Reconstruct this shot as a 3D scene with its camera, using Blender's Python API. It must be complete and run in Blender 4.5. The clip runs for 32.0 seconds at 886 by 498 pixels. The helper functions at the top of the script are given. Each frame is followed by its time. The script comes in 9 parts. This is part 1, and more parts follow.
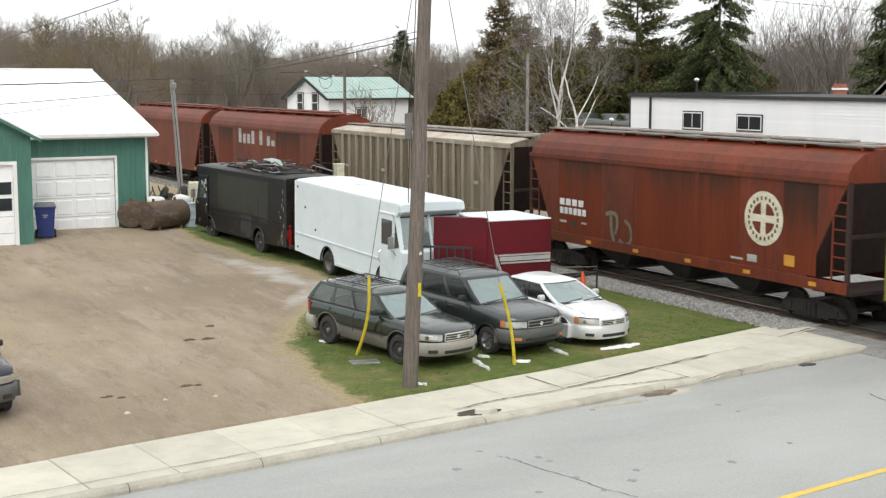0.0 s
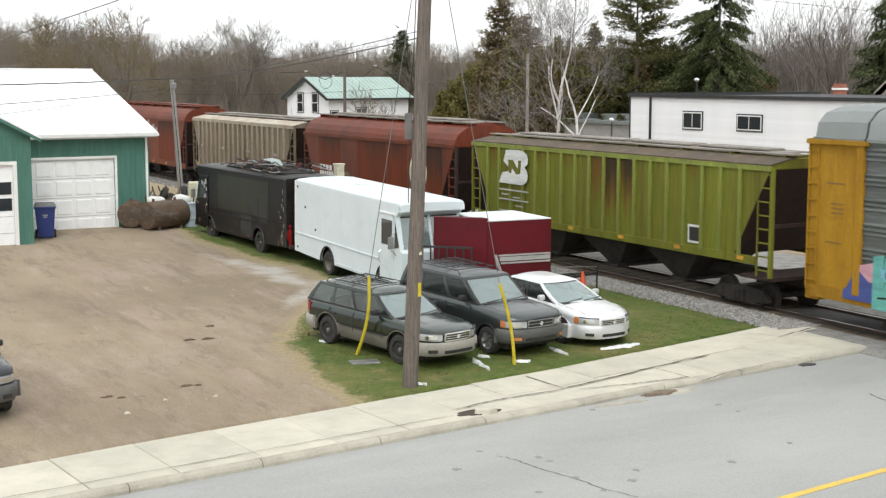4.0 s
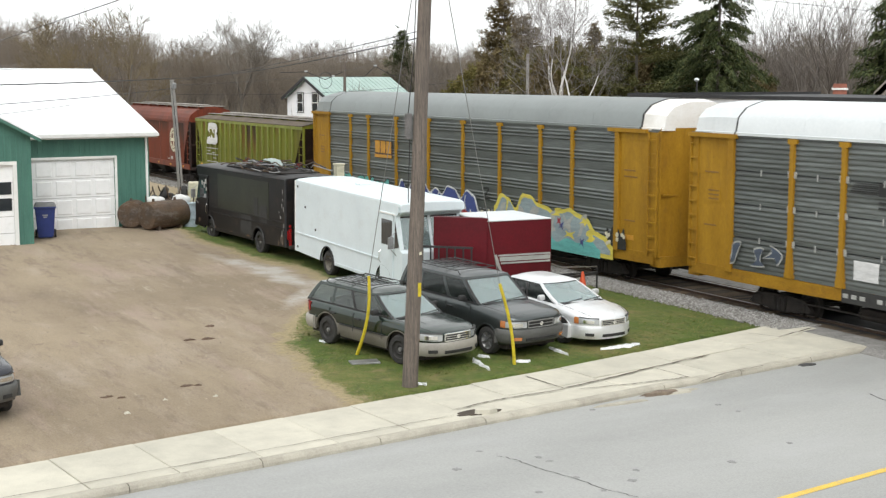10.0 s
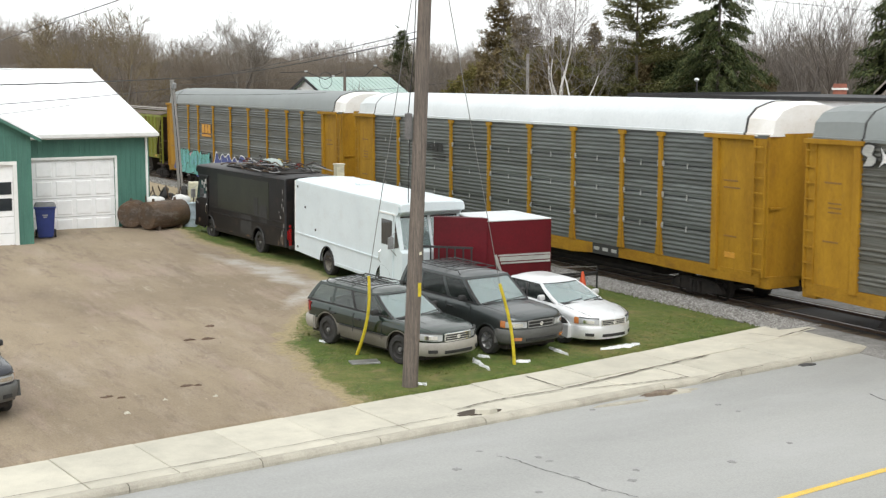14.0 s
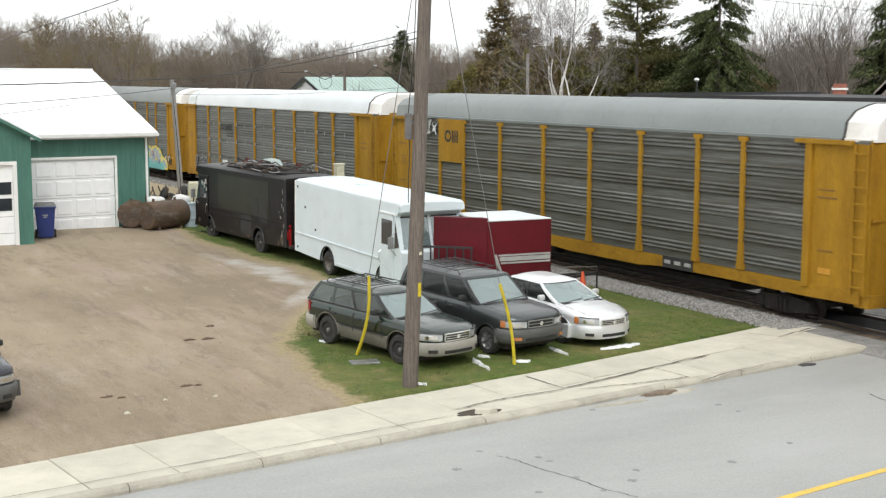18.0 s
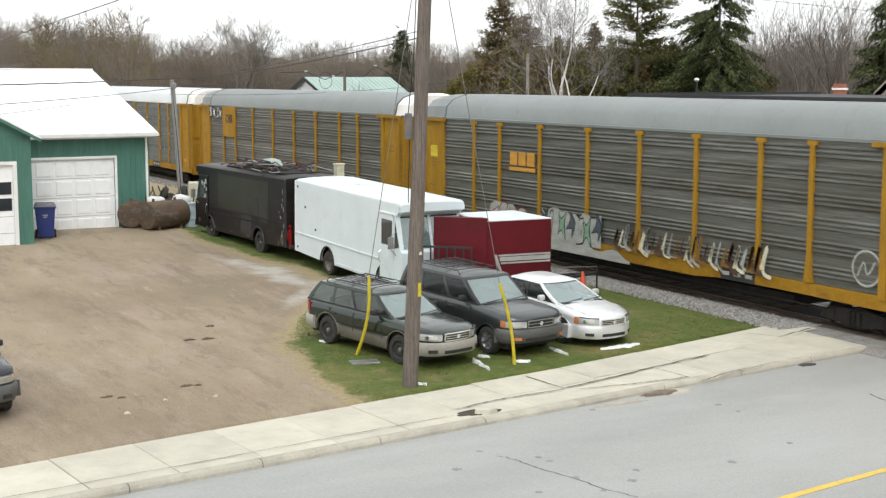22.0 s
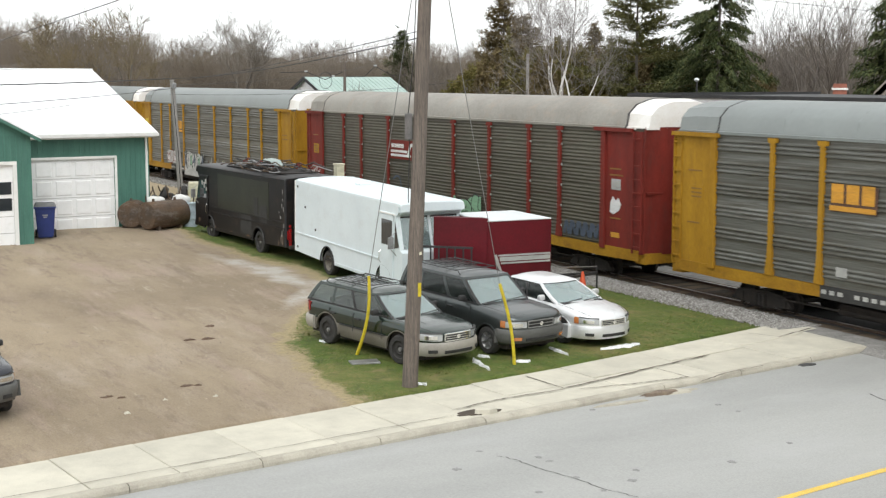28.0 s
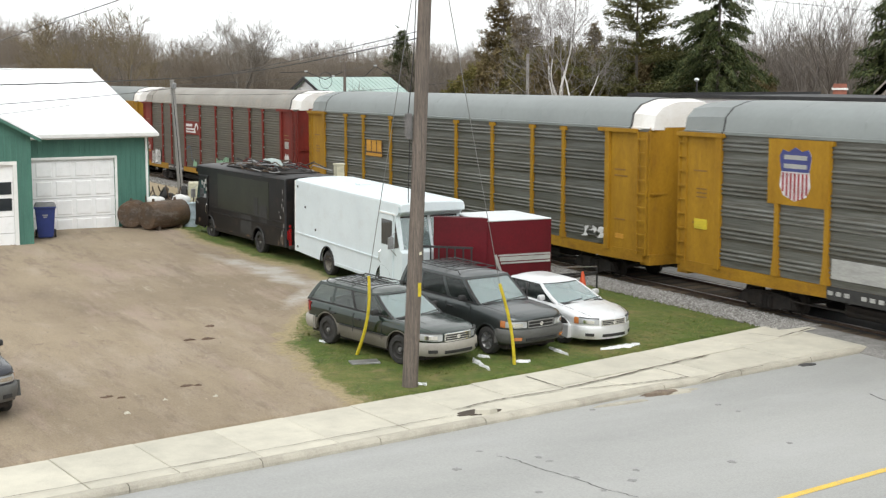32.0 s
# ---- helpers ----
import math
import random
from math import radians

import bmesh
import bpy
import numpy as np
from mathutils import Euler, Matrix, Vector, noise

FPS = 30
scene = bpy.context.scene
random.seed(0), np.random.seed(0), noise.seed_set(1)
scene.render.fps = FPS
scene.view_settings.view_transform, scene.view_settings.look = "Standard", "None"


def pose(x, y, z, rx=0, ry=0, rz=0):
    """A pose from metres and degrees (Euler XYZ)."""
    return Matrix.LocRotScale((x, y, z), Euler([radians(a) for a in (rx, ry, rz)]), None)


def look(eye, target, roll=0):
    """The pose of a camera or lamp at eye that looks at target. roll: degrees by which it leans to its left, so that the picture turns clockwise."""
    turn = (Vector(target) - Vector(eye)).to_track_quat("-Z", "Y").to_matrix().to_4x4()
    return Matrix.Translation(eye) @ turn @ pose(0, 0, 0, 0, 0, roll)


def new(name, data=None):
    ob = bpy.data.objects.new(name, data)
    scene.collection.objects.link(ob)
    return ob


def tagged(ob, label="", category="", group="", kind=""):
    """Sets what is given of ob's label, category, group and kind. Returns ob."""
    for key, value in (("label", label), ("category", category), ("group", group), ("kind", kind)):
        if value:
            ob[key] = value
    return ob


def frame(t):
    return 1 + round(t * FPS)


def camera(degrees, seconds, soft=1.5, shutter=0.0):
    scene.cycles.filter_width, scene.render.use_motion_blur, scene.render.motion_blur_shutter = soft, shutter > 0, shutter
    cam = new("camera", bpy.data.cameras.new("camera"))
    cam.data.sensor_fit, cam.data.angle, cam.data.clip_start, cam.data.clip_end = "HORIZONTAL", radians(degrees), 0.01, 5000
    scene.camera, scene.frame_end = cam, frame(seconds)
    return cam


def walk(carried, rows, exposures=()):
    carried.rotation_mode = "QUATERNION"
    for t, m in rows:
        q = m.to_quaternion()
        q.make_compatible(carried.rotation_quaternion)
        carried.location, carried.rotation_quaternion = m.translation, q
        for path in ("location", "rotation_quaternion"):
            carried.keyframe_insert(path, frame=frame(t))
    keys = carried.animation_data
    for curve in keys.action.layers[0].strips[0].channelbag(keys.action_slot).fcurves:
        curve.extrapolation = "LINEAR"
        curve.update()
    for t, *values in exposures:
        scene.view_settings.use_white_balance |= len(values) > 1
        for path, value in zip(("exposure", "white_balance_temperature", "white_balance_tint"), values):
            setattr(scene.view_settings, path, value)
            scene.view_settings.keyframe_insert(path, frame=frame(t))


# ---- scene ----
EYE = Vector((0.0, 0.0, 6.65))
YAW, PITCH = radians(61.566), radians(7.271)
AIM = Vector((-math.sin(YAW) * math.cos(PITCH), math.cos(YAW) * math.cos(PITCH), -math.sin(PITCH)))
cam = camera(36.47, 32.0, soft=1.3, shutter=0.3)
walk(cam, [(0.0, look(EYE, EYE + AIM)), (32.0, look(EYE, EYE + AIM))], exposures=[(0.0, 0.17), (32.0, 0.17)])

# ---- world and sun ----
world = bpy.data.worlds.new("overcast_sky")
scene.world = world
world.use_nodes = True
wn, wl = world.node_tree.nodes, world.node_tree.links
sky = wn.new("ShaderNodeTexSky")
sky.sky_type = "NISHITA"
sky.sun_disc = False
sky.sun_elevation, sky.sun_rotation = radians(52), radians(120)
sky.air_density, sky.dust_density, sky.ozone_density = 1.0, 4.0, 1.0
grey = wn.new("ShaderNodeHueSaturation")
grey.inputs["Saturation"].default_value = 0.12
veil = wn.new("ShaderNodeMix")
veil.data_type = "RGBA"
veil.inputs["Factor"].default_value = 0.72
veil.inputs["B"].default_value = (12.9, 13.2, 13.2, 1)
wl.new(sky.outputs["Color"], grey.inputs["Color"])
wl.new(grey.outputs["Color"], veil.inputs["A"])
wl.new(veil.outputs["Result"], wn["Background"].inputs["Color"])
wn["Background"].inputs["Strength"].default_value = 0.105
sun_data = bpy.data.lights.new("sun", "SUN")
sun_data.energy, sun_data.angle, sun_data.color = 1.3, radians(30), (0.985, 0.99, 0.965)
sun = new("sun", sun_data)
sun.matrix_world = look((0, 0, 60), (-40, 24, 0))


# ---- materials ----
def mat(name, a, b=None, rough=0.7, metal=0.0, scale=3.0, fine=40.0, bump=0.15, dist=0.02, mix=0.5, streak=None, c=None, cmix=0.35, spec=0.5,
        coat=0.0, random=0.0, coords="Object", cut=(0.52, 0.7)):
    """A node material: colour a mottled with b at two scales, with relief. streak: stretch of the noise along x, y, z. c: a stain colour."""
    m = bpy.data.materials.new(name)
    m.use_nodes = True
    n, l = m.node_tree.nodes, m.node_tree.links
    p = n["Principled BSDF"]
    b = b or tuple(min(1, v * 0.8) for v in a)
    tc = n.new("ShaderNodeTexCoord")
    mp = n.new("ShaderNodeMapping")
    mp.inputs["Scale"].default_value = streak or (1, 1, 1)
    l.new(tc.outputs[coords], mp.inputs["Vector"])
    big, small = n.new("ShaderNodeTexNoise"), n.new("ShaderNodeTexNoise")
    big.inputs["Scale"].default_value, small.inputs["Scale"].default_value = scale, fine
    big.inputs["Detail"].default_value, small.inputs["Detail"].default_value = 6, 4
    big.inputs["Roughness"].default_value = 0.62
    for t in (big, small):
        l.new(mp.outputs["Vector"], t.inputs["Vector"])
    ramp = n.new("ShaderNodeMapRange")
    ramp.inputs["From Min"].default_value, ramp.inputs["From Max"].default_value = 0.35, 0.68
    l.new(big.outputs["Fac"], ramp.inputs["Value"])
    mx = n.new("ShaderNodeMix")
    mx.data_type = "RGBA"
    mx.inputs["A"].default_value, mx.inputs["B"].default_value = (*a, 1), (*b, 1)
    l.new(ramp.outputs["Result"], mx.inputs["Factor"])
    out = mx.outputs["Result"]
    fm = n.new("ShaderNodeMix")
    fm.data_type, fm.blend_type = "RGBA", "OVERLAY"
    fm.inputs["Factor"].default_value = mix
    l.new(out, fm.inputs["A"])
    l.new(small.outputs["Fac"], fm.inputs["B"])
    out = fm.outputs["Result"]
    if c:
        st = n.new("ShaderNodeTexNoise")
        st.inputs["Scale"].default_value, st.inputs["Detail"].default_value = scale * 2.7, 8
        st.inputs["Roughness"].default_value = 0.7
        l.new(mp.outputs["Vector"], st.inputs["Vector"])
        sr = n.new("ShaderNodeMapRange")
        sr.inputs["From Min"].default_value, sr.inputs["From Max"].default_value = cut
        sr.inputs["To Max"].default_value = cmix
        l.new(st.outputs["Fac"], sr.inputs["Value"])
        cm = n.new("ShaderNodeMix")
        cm.data_type = "RGBA"
        cm.inputs["B"].default_value = (*c, 1)
        l.new(sr.outputs["Result"], cm.inputs["Factor"])
        l.new(out, cm.inputs["A"])
        out = cm.outputs["Result"]
    if random:
        oi = n.new("ShaderNodeObjectInfo")
        hv = n.new("ShaderNodeHueSaturation")
        rr = n.new("ShaderNodeMapRange")
        rr.inputs["To Min"].default_value, rr.inputs["To Max"].default_value = 1 - random, 1 + random
        l.new(oi.outputs["Random"], rr.inputs["Value"])
        l.new(rr.outputs["Result"], hv.inputs["Value"])
        l.new(out, hv.inputs["Color"])
        out = hv.outputs["Color"]
    l.new(out, p.inputs["Base Color"])
    p.inputs["Roughness"].default_value, p.inputs["Metallic"].default_value = rough, metal
    p.inputs["Specular IOR Level"].default_value, p.inputs["Coat Weight"].default_value = spec, coat
    p.inputs["Coat Roughness"].default_value = 0.08
    if bump:
        bp = n.new("ShaderNodeBump")
        bp.inputs["Strength"].default_value, bp.inputs["Distance"].default_value = bump, dist
        l.new(small.outputs["Fac"], bp.inputs["Height"])
        l.new(bp.outputs["Normal"], p.inputs["Normal"])
    return m


def plain(name, a, rough=0.5, metal=0.0, trans=0.0, ior=1.45, emit=0.0, coat=0.0):
    m = bpy.data.materials.new(name)
    m.use_nodes = True
    p = m.node_tree.nodes["Principled BSDF"]
    p.inputs["Base Color"].default_value = (*a, 1)
    p.inputs["Roughness"].default_value, p.inputs["Metallic"].default_value = rough, metal
    p.inputs["Transmission Weight"].default_value, p.inputs["IOR"].default_value = trans, ior
    p.inputs["Coat Weight"].default_value = coat
    return m


def island_mat(name, stops):
    """A material whose colour varies from piece to piece within one mesh."""
    g = bpy.data.materials.new(name)
    g.use_nodes = True
    nn, l = g.node_tree.nodes, g.node_tree.links
    p = nn["Principled BSDF"]
    p.inputs["Roughness"].default_value = 0.75
    p.inputs["Specular IOR Level"].default_value = 0.2
    geo, ramp = nn.new("ShaderNodeNewGeometry"), nn.new("ShaderNodeValToRGB")
    e = ramp.color_ramp.elements
    e[0].color, e[1].color = (*stops[0], 1), (*stops[-1], 1)
    for i, s in enumerate(stops[1:-1]):
        k = e.new((i + 1) / (len(stops) - 1))
        k.color = (*s, 1)
    l.new(geo.outputs["Random Per Island"], ramp.inputs["Fac"])
    l.new(ramp.outputs["Color"], p.inputs["Base Color"])
    return g


M = {}
M["asphalt"] = mat("asphalt", (0.375, 0.375, 0.360), (0.295, 0.297, 0.285), 0.75, scale=0.22, fine=60, bump=0.2, dist=0.01, mix=0.3, c=(0.4, 0.4, 0.4), cmix=0.4, streak=(1, 0.35, 1))
M["dark_asphalt"] = mat("dark_asphalt", (0.048, 0.047, 0.047), (0.068, 0.066, 0.064), 0.8, scale=0.6, fine=70, bump=0.3, dist=0.01)
M["concrete"] = mat("concrete", (0.555, 0.525, 0.435), (0.45, 0.425, 0.355), 0.85, scale=1.1, fine=45, bump=0.2, dist=0.004, mix=0.14, c=(0.36, 0.34, 0.28), cmix=0.3, random=0.06)
M["kerb"] = mat("kerb_concrete", (0.47, 0.44, 0.365), (0.34, 0.315, 0.26), 0.9, scale=1.3, fine=40, bump=0.25, dist=0.006, mix=0.25, c=(0.22, 0.20, 0.165), cmix=0.45, cut=(0.55, 0.7), random=0.06)
M["yellow_paint"] = mat("road_yellow", (0.75, 0.50, 0.07), (0.6, 0.42, 0.1), 0.7, scale=2, fine=50, c=(0.3, 0.28, 0.25), cmix=0.6)
M["white_paint"] = mat("road_white", (0.75, 0.75, 0.74), (0.6, 0.6, 0.6), 0.7, scale=2, fine=50, c=(0.35, 0.35, 0.35), cmix=0.5)
M["ballast"] = mat("ballast_stone", (0.27, 0.26, 0.245), (0.15, 0.145, 0.135), 0.9, scale=2.2, fine=25, bump=0.8, dist=0.04, mix=0.8, random=0.2)
M["pebble"] = mat("yard_pebble", (0.34, 0.28, 0.22), (0.22, 0.17, 0.13), 0.9, scale=4, fine=30)
M["rail"] = mat("rail_steel", (0.10, 0.065, 0.045), (0.06, 0.04, 0.03), 0.7, 0.2, scale=4, fine=60)
M["railhead"] = plain("polished_rail", (0.52, 0.51, 0.50), 0.32, 1.0)
M["tie"] = mat("creosote_wood", (0.075, 0.058, 0.042), (0.045, 0.036, 0.027), 0.9, scale=3, fine=30, streak=(3, 1, 1), random=0.2)
M["wood_pole"] = mat("weathered_pole", (0.19, 0.155, 0.13), (0.095, 0.08, 0.07), 0.9, scale=5, fine=30, bump=0.6, dist=0.02, mix=0.7, streak=(5, 5, 0.35))
M["grey_pole"] = mat("grey_pole", (0.36, 0.34, 0.32), (0.24, 0.23, 0.22), 0.85, scale=5, fine=30, bump=0.4, streak=(5, 5, 0.35))
M["green_wall"] = mat("green_board", (0.073, 0.192, 0.150), (0.052, 0.150, 0.117), 0.65, scale=1.5, fine=30, bump=0.1, streak=(2, 2, 0.4), mix=0.3, random=0.08, c=(0.1, 0.22, 0.18), cmix=0.3)
M["white_roof"] = mat("white_steel_roof", (0.86, 0.87, 0.88), (0.80, 0.81, 0.82), 0.45, scale=0.7, fine=20, bump=0.02, mix=0.1)
M["white_trim"] = mat("white_trim", (0.80, 0.80, 0.78), (0.7, 0.7, 0.68), 0.6, scale=3, fine=30, bump=0.05, mix=0.15)
M["white_door"] = mat("white_door", (0.87, 0.87, 0.87), (0.80, 0.81, 0.81), 0.5, scale=1.4, fine=30, bump=0.03, mix=0.15, c=(0.5, 0.48, 0.44), cmix=0.2)
M["siding"] = mat("white_siding", (0.88, 0.88, 0.89), (0.82, 0.83, 0.85), 0.6, scale=0.8, fine=18, bump=0.03, mix=0.12, random=0.03)
M["black_trim"] = mat("black_trim", (0.02, 0.02, 0.022), (0.035, 0.035, 0.036), 0.6, scale=3, fine=40, bump=0.05)
M["green_roof"] = mat("green_steel_roof", (0.32, 0.43, 0.39), (0.40, 0.50, 0.465), 0.5, scale=0.8, fine=12, bump=0.05, mix=0.2, streak=(1, 1, 0.4))
M["dark_glass"] = plain("dark_glass", (0.03, 0.035, 0.04), 0.05, 0.0, coat=0.5)
M["glass"] = plain("tinted_glass", (0.62, 0.70, 0.69), 0.02, 0.0, 0.85, 1.25)
M["black"] = mat("black_plastic", (0.02, 0.02, 0.021), (0.035, 0.034, 0.033), 0.6, scale=6, fine=60, bump=0.08)
M["rubber"] = mat("tyre_rubber", (0.022, 0.022, 0.022), (0.045, 0.042, 0.038), 0.85, scale=8, fine=60, bump=0.2)
M["steel"] = mat("dull_steel", (0.38, 0.38, 0.38), (0.26, 0.26, 0.26), 0.45, 0.7, scale=6, fine=60)
M["chrome"] = plain("chrome", (0.75, 0.76, 0.77), 0.15, 1.0)
M["under"] = mat("undercarriage_black", (0.018, 0.016, 0.015), (0.04, 0.032, 0.027), 0.9, scale=3, fine=30, bump=0.2)
M["rust"] = mat("rusty_steel", (0.125, 0.078, 0.046), (0.062, 0.048, 0.038), 0.8, 0.15, scale=1.1, fine=22, bump=0.3, mix=0.5, streak=(1, 0.6, 1.6), c=(0.22, 0.20, 0.175), cmix=0.6, cut=(0.50, 0.70))
M["wire"] = plain("black_cable", (0.03, 0.03, 0.032), 0.6)
M["snow"] = mat("old_snow", (0.83, 0.84, 0.86), (0.72, 0.73, 0.75), 0.8, scale=8, fine=50, bump=0.5, dist=0.02)
# railway cars
M["galv"] = mat("galvanised_panel", (0.140, 0.154, 0.149), (0.070, 0.076, 0.072), 0.5, 0.25, scale=0.9, fine=7, bump=0.03, mix=0.55, streak=(0.2, 1, 4.0), c=(0.060, 0.058, 0.052), cmix=0.7, random=0.14)
M["galv_tan"] = mat("stained_panel", (0.165, 0.168, 0.155), (0.062, 0.060, 0.047), 0.5, 0.25, scale=0.9, fine=7, bump=0.03, mix=0.6, streak=(0.16, 1, 4.5), c=(0.060, 0.049, 0.032), cmix=0.85, cut=(0.48, 0.66), random=0.12)
M["galv_dark"] = mat("dark_stained_panel", (0.090, 0.083, 0.062), (0.050, 0.043, 0.031), 0.55, 0.25, scale=0.7, fine=9, bump=0.03, mix=0.5, streak=(0.3, 1, 3.2), c=(0.055, 0.032, 0.022), cmix=0.75, random=0.12)
M["rack_yellow"] = mat("rack_yellow", (0.37, 0.200, 0.014), (0.275, 0.140, 0.010), 0.65, spec=0.25, scale=1.2, fine=20, bump=0.05, mix=0.3, streak=(1.5, 1.5, 0.4), c=(0.17, 0.09, 0.025), cmix=0.45, cut=(0.55, 0.74))
M["rack_sill"] = mat("rack_sill", (0.36, 0.195, 0.016), (0.25, 0.128, 0.012), 0.7, spec=0.2, scale=0.8, fine=18, bump=0.05, mix=0.3, streak=(0.8, 1.0, 1.0), c=(0.12, 0.06, 0.02), cmix=0.6, cut=(0.53, 0.72))
M["rack_red"] = mat("rack_red", (0.19, 0.024, 0.017), (0.125, 0.018, 0.013), 0.65, spec=0.25, scale=1.2, fine=20, bump=0.05, mix=0.3, streak=(1.5, 1.5, 0.4), c=(0.1, 0.035, 0.03), cmix=0.5)
M["hopper_red"] = mat("hopper_red", (0.168, 0.030, 0.009), (0.095, 0.019, 0.008), 0.55, spec=0.35, scale=0.5, fine=8, bump=0.06, mix=0.5, streak=(1.0, 1.0, 0.28), c=(0.045, 0.016, 0.010), cmix=0.7, cut=(0.49, 0.70))
M["hopper_tan"] = mat("hopper_tan", (0.24, 0.20, 0.15), (0.15, 0.12, 0.085), 0.75, spec=0.2, scale=0.6, fine=12, bump=0.08, mix=0.4, streak=(1.8, 1.8, 0.14), c=(0.085, 0.06, 0.04), cmix=0.95, cut=(0.45, 0.62))
# near-black for the hopper ends: overhang shade painted in along with grime
M["end_grime"] = mat("end_grime", (0.035, 0.016, 0.012), (0.018, 0.010, 0.008), 0.8, scale=1.2, fine=14, bump=0.1, mix=0.4, streak=(2, 2, 0.3), c=(0.07, 0.028, 0.016), cmix=0.6)
M["track_dirt"] = mat("track_dirt", (0.15, 0.11, 0.07), (0.09, 0.066, 0.042), 0.95, scale=1.5, fine=20, bump=0.6, dist=0.03, mix=0.5)
M["cream_roof"] = mat("cream_roof", (0.52, 0.48, 0.42), (0.36, 0.29, 0.22), 0.75, scale=0.8, fine=12, c=(0.25, 0.13, 0.06), cmix=0.8)
M["tan_rib"] = mat("hopper_tan_rib", (0.36, 0.32, 0.26), (0.25, 0.21, 0.155), 0.7, scale=1, fine=15, streak=(2, 2, 0.3), c=(0.25, 0.17, 0.1), cmix=0.5)
M["hopper_green"] = mat("hopper_green", (0.165, 0.180, 0.022), (0.115, 0.108, 0.016), 0.65, spec=0.22, scale=0.5, fine=12, bump=0.06, mix=0.4, streak=(2.2, 2.2, 0.10), c=(0.085, 0.05, 0.016), cmix=0.75, cut=(0.52, 0.72))
M["green_rib"] = mat("hopper_green_rib", (0.22, 0.26, 0.04), (0.15, 0.165, 0.03), 0.6, scale=1, fine=15, streak=(2, 2, 0.3), c=(0.14, 0.11, 0.04), cmix=0.5)
M["hopper_roof"] = mat("hopper_roof_grey", (0.27, 0.25, 0.225), (0.17, 0.15, 0.125), 0.75, scale=1, fine=15, c=(0.2, 0.12, 0.08), cmix=0.6)
M["rusty_roof"] = mat("rusty_roof", (0.10, 0.068, 0.042), (0.065, 0.05, 0.036), 0.8, scale=0.7, fine=12, c=(0.2, 0.19, 0.12), cmix=0.5)
M["roof_white"] = mat("rack_roof_white", (0.66, 0.69, 0.70), (0.58, 0.61, 0.62), 0.5, scale=0.5, fine=10, bump=0.03, mix=0.15)
M["roof_grey"] = mat("rack_roof_grey", (0.232, 0.254, 0.250), (0.20, 0.218, 0.214), 0.5, 0.1, scale=0.4, fine=6, bump=0.0, mix=0.08, c=(0.2, 0.2, 0.2), cmix=0.2)
M["roof_tan"] = mat("rack_roof_tan", (0.30, 0.285, 0.255), (0.22, 0.205, 0.18), 0.6, 0.05, scale=0.5, fine=10, bump=0.03, mix=0.2, c=(0.33, 0.25, 0.19), cmix=0.5)
M["cap_white"] = mat("roof_cap_white", (0.80, 0.79, 0.77), (0.70, 0.67, 0.62), 0.6, scale=1.2, fine=12, mix=0.2, c=(0.42, 0.32, 0.24), cmix=0.5, cut=(0.58, 0.72))
for key, col in dict(dullblue=(0.065, 0.085, 0.125), teal=(0.12, 0.40, 0.36), blue=(0.05, 0.075, 0.27), red=(0.34, 0.035, 0.045), white=(0.72, 0.72, 0.72), yellow=(0.72, 0.60, 0.10),
                     pink=(0.55, 0.30, 0.36), black=(0.02, 0.02, 0.02), cream=(0.70, 0.66, 0.50), navy=(0.05, 0.06, 0.22), orange=(0.62, 0.30, 0.03),
                     lgrey=(0.42, 0.42, 0.40), sky=(0.20, 0.45, 0.60), lemon=(0.70, 0.55, 0.03), brown=(0.10, 0.05, 0.03), stencil=(0.24, 0.12, 0.02), green=(0.22, 0.40, 0.26), drab=(0.15, 0.145, 0.095), mist=(0.30, 0.37, 0.40), aqua=(0.14, 0.46, 0.44)).items():
    M["p_" + key] = mat("paint_" + key, col, tuple(v * 0.7 for v in col), 0.6, scale=1.2, fine=14, bump=0.03, mix=0.3, streak=(0.5, 1, 2.5), c=tuple(v * 0.45 + 0.03 for v in col), cmix=0.55, cut=(0.5, 0.7))


# ---- mesh helpers ----
def part(name, bm, material, parent=None, label="", smooth=False, at=None):
    me = bpy.data.meshes.new(name)
    bm.to_mesh(me)
    bm.free()
    me.materials.append(M[material] if isinstance(material, str) else material)
    if smooth:
        me.shade_smooth()
        me.set_sharp_from_angle(angle=radians(38))
    ob = new(name, me)
    ob.parent = parent
    if at is not None:
        ob.matrix_basis = at
    if label:
        ob["label"] = label
    return ob


def again(ob, m, parent=None):
    """One more object on the mesh of ob."""
    o = bpy.data.objects.new(ob.name, ob.data)
    scene.collection.objects.link(o)
    o.parent = parent if parent else ob.parent
    o.matrix_basis = m
    return o


def thing(name, m, label, category, group="", kind=""):
    ob = new(name)
    ob.matrix_basis = m
    ob.empty_display_size = 0.3
    return tagged(ob, label, category, group, kind)


def box(bm, x0, x1, y0, y1, z0, z1, bevel=0.0):
    vs = [bm.verts.new(p) for p in ((x0, y0, z0), (x1, y0, z0), (x1, y1, z0), (x0, y1, z0), (x0, y0, z1), (x1, y0, z1), (x1, y1, z1), (x0, y1, z1))]
    fs = [bm.faces.new([vs[i] for i in q]) for q in ((3, 2, 1, 0), (4, 5, 6, 7), (0, 1, 5, 4), (1, 2, 6, 5), (2, 3, 7, 6), (3, 0, 4, 7))]
    if bevel:
        es = list({e for f in fs for e in f.edges})
        bmesh.ops.bevel(bm, geom=es, offset=bevel, segments=2, affect="EDGES", profile=0.5)
    return bm


def B(*a, **k):
    return box(bmesh.new(), *a, **k)


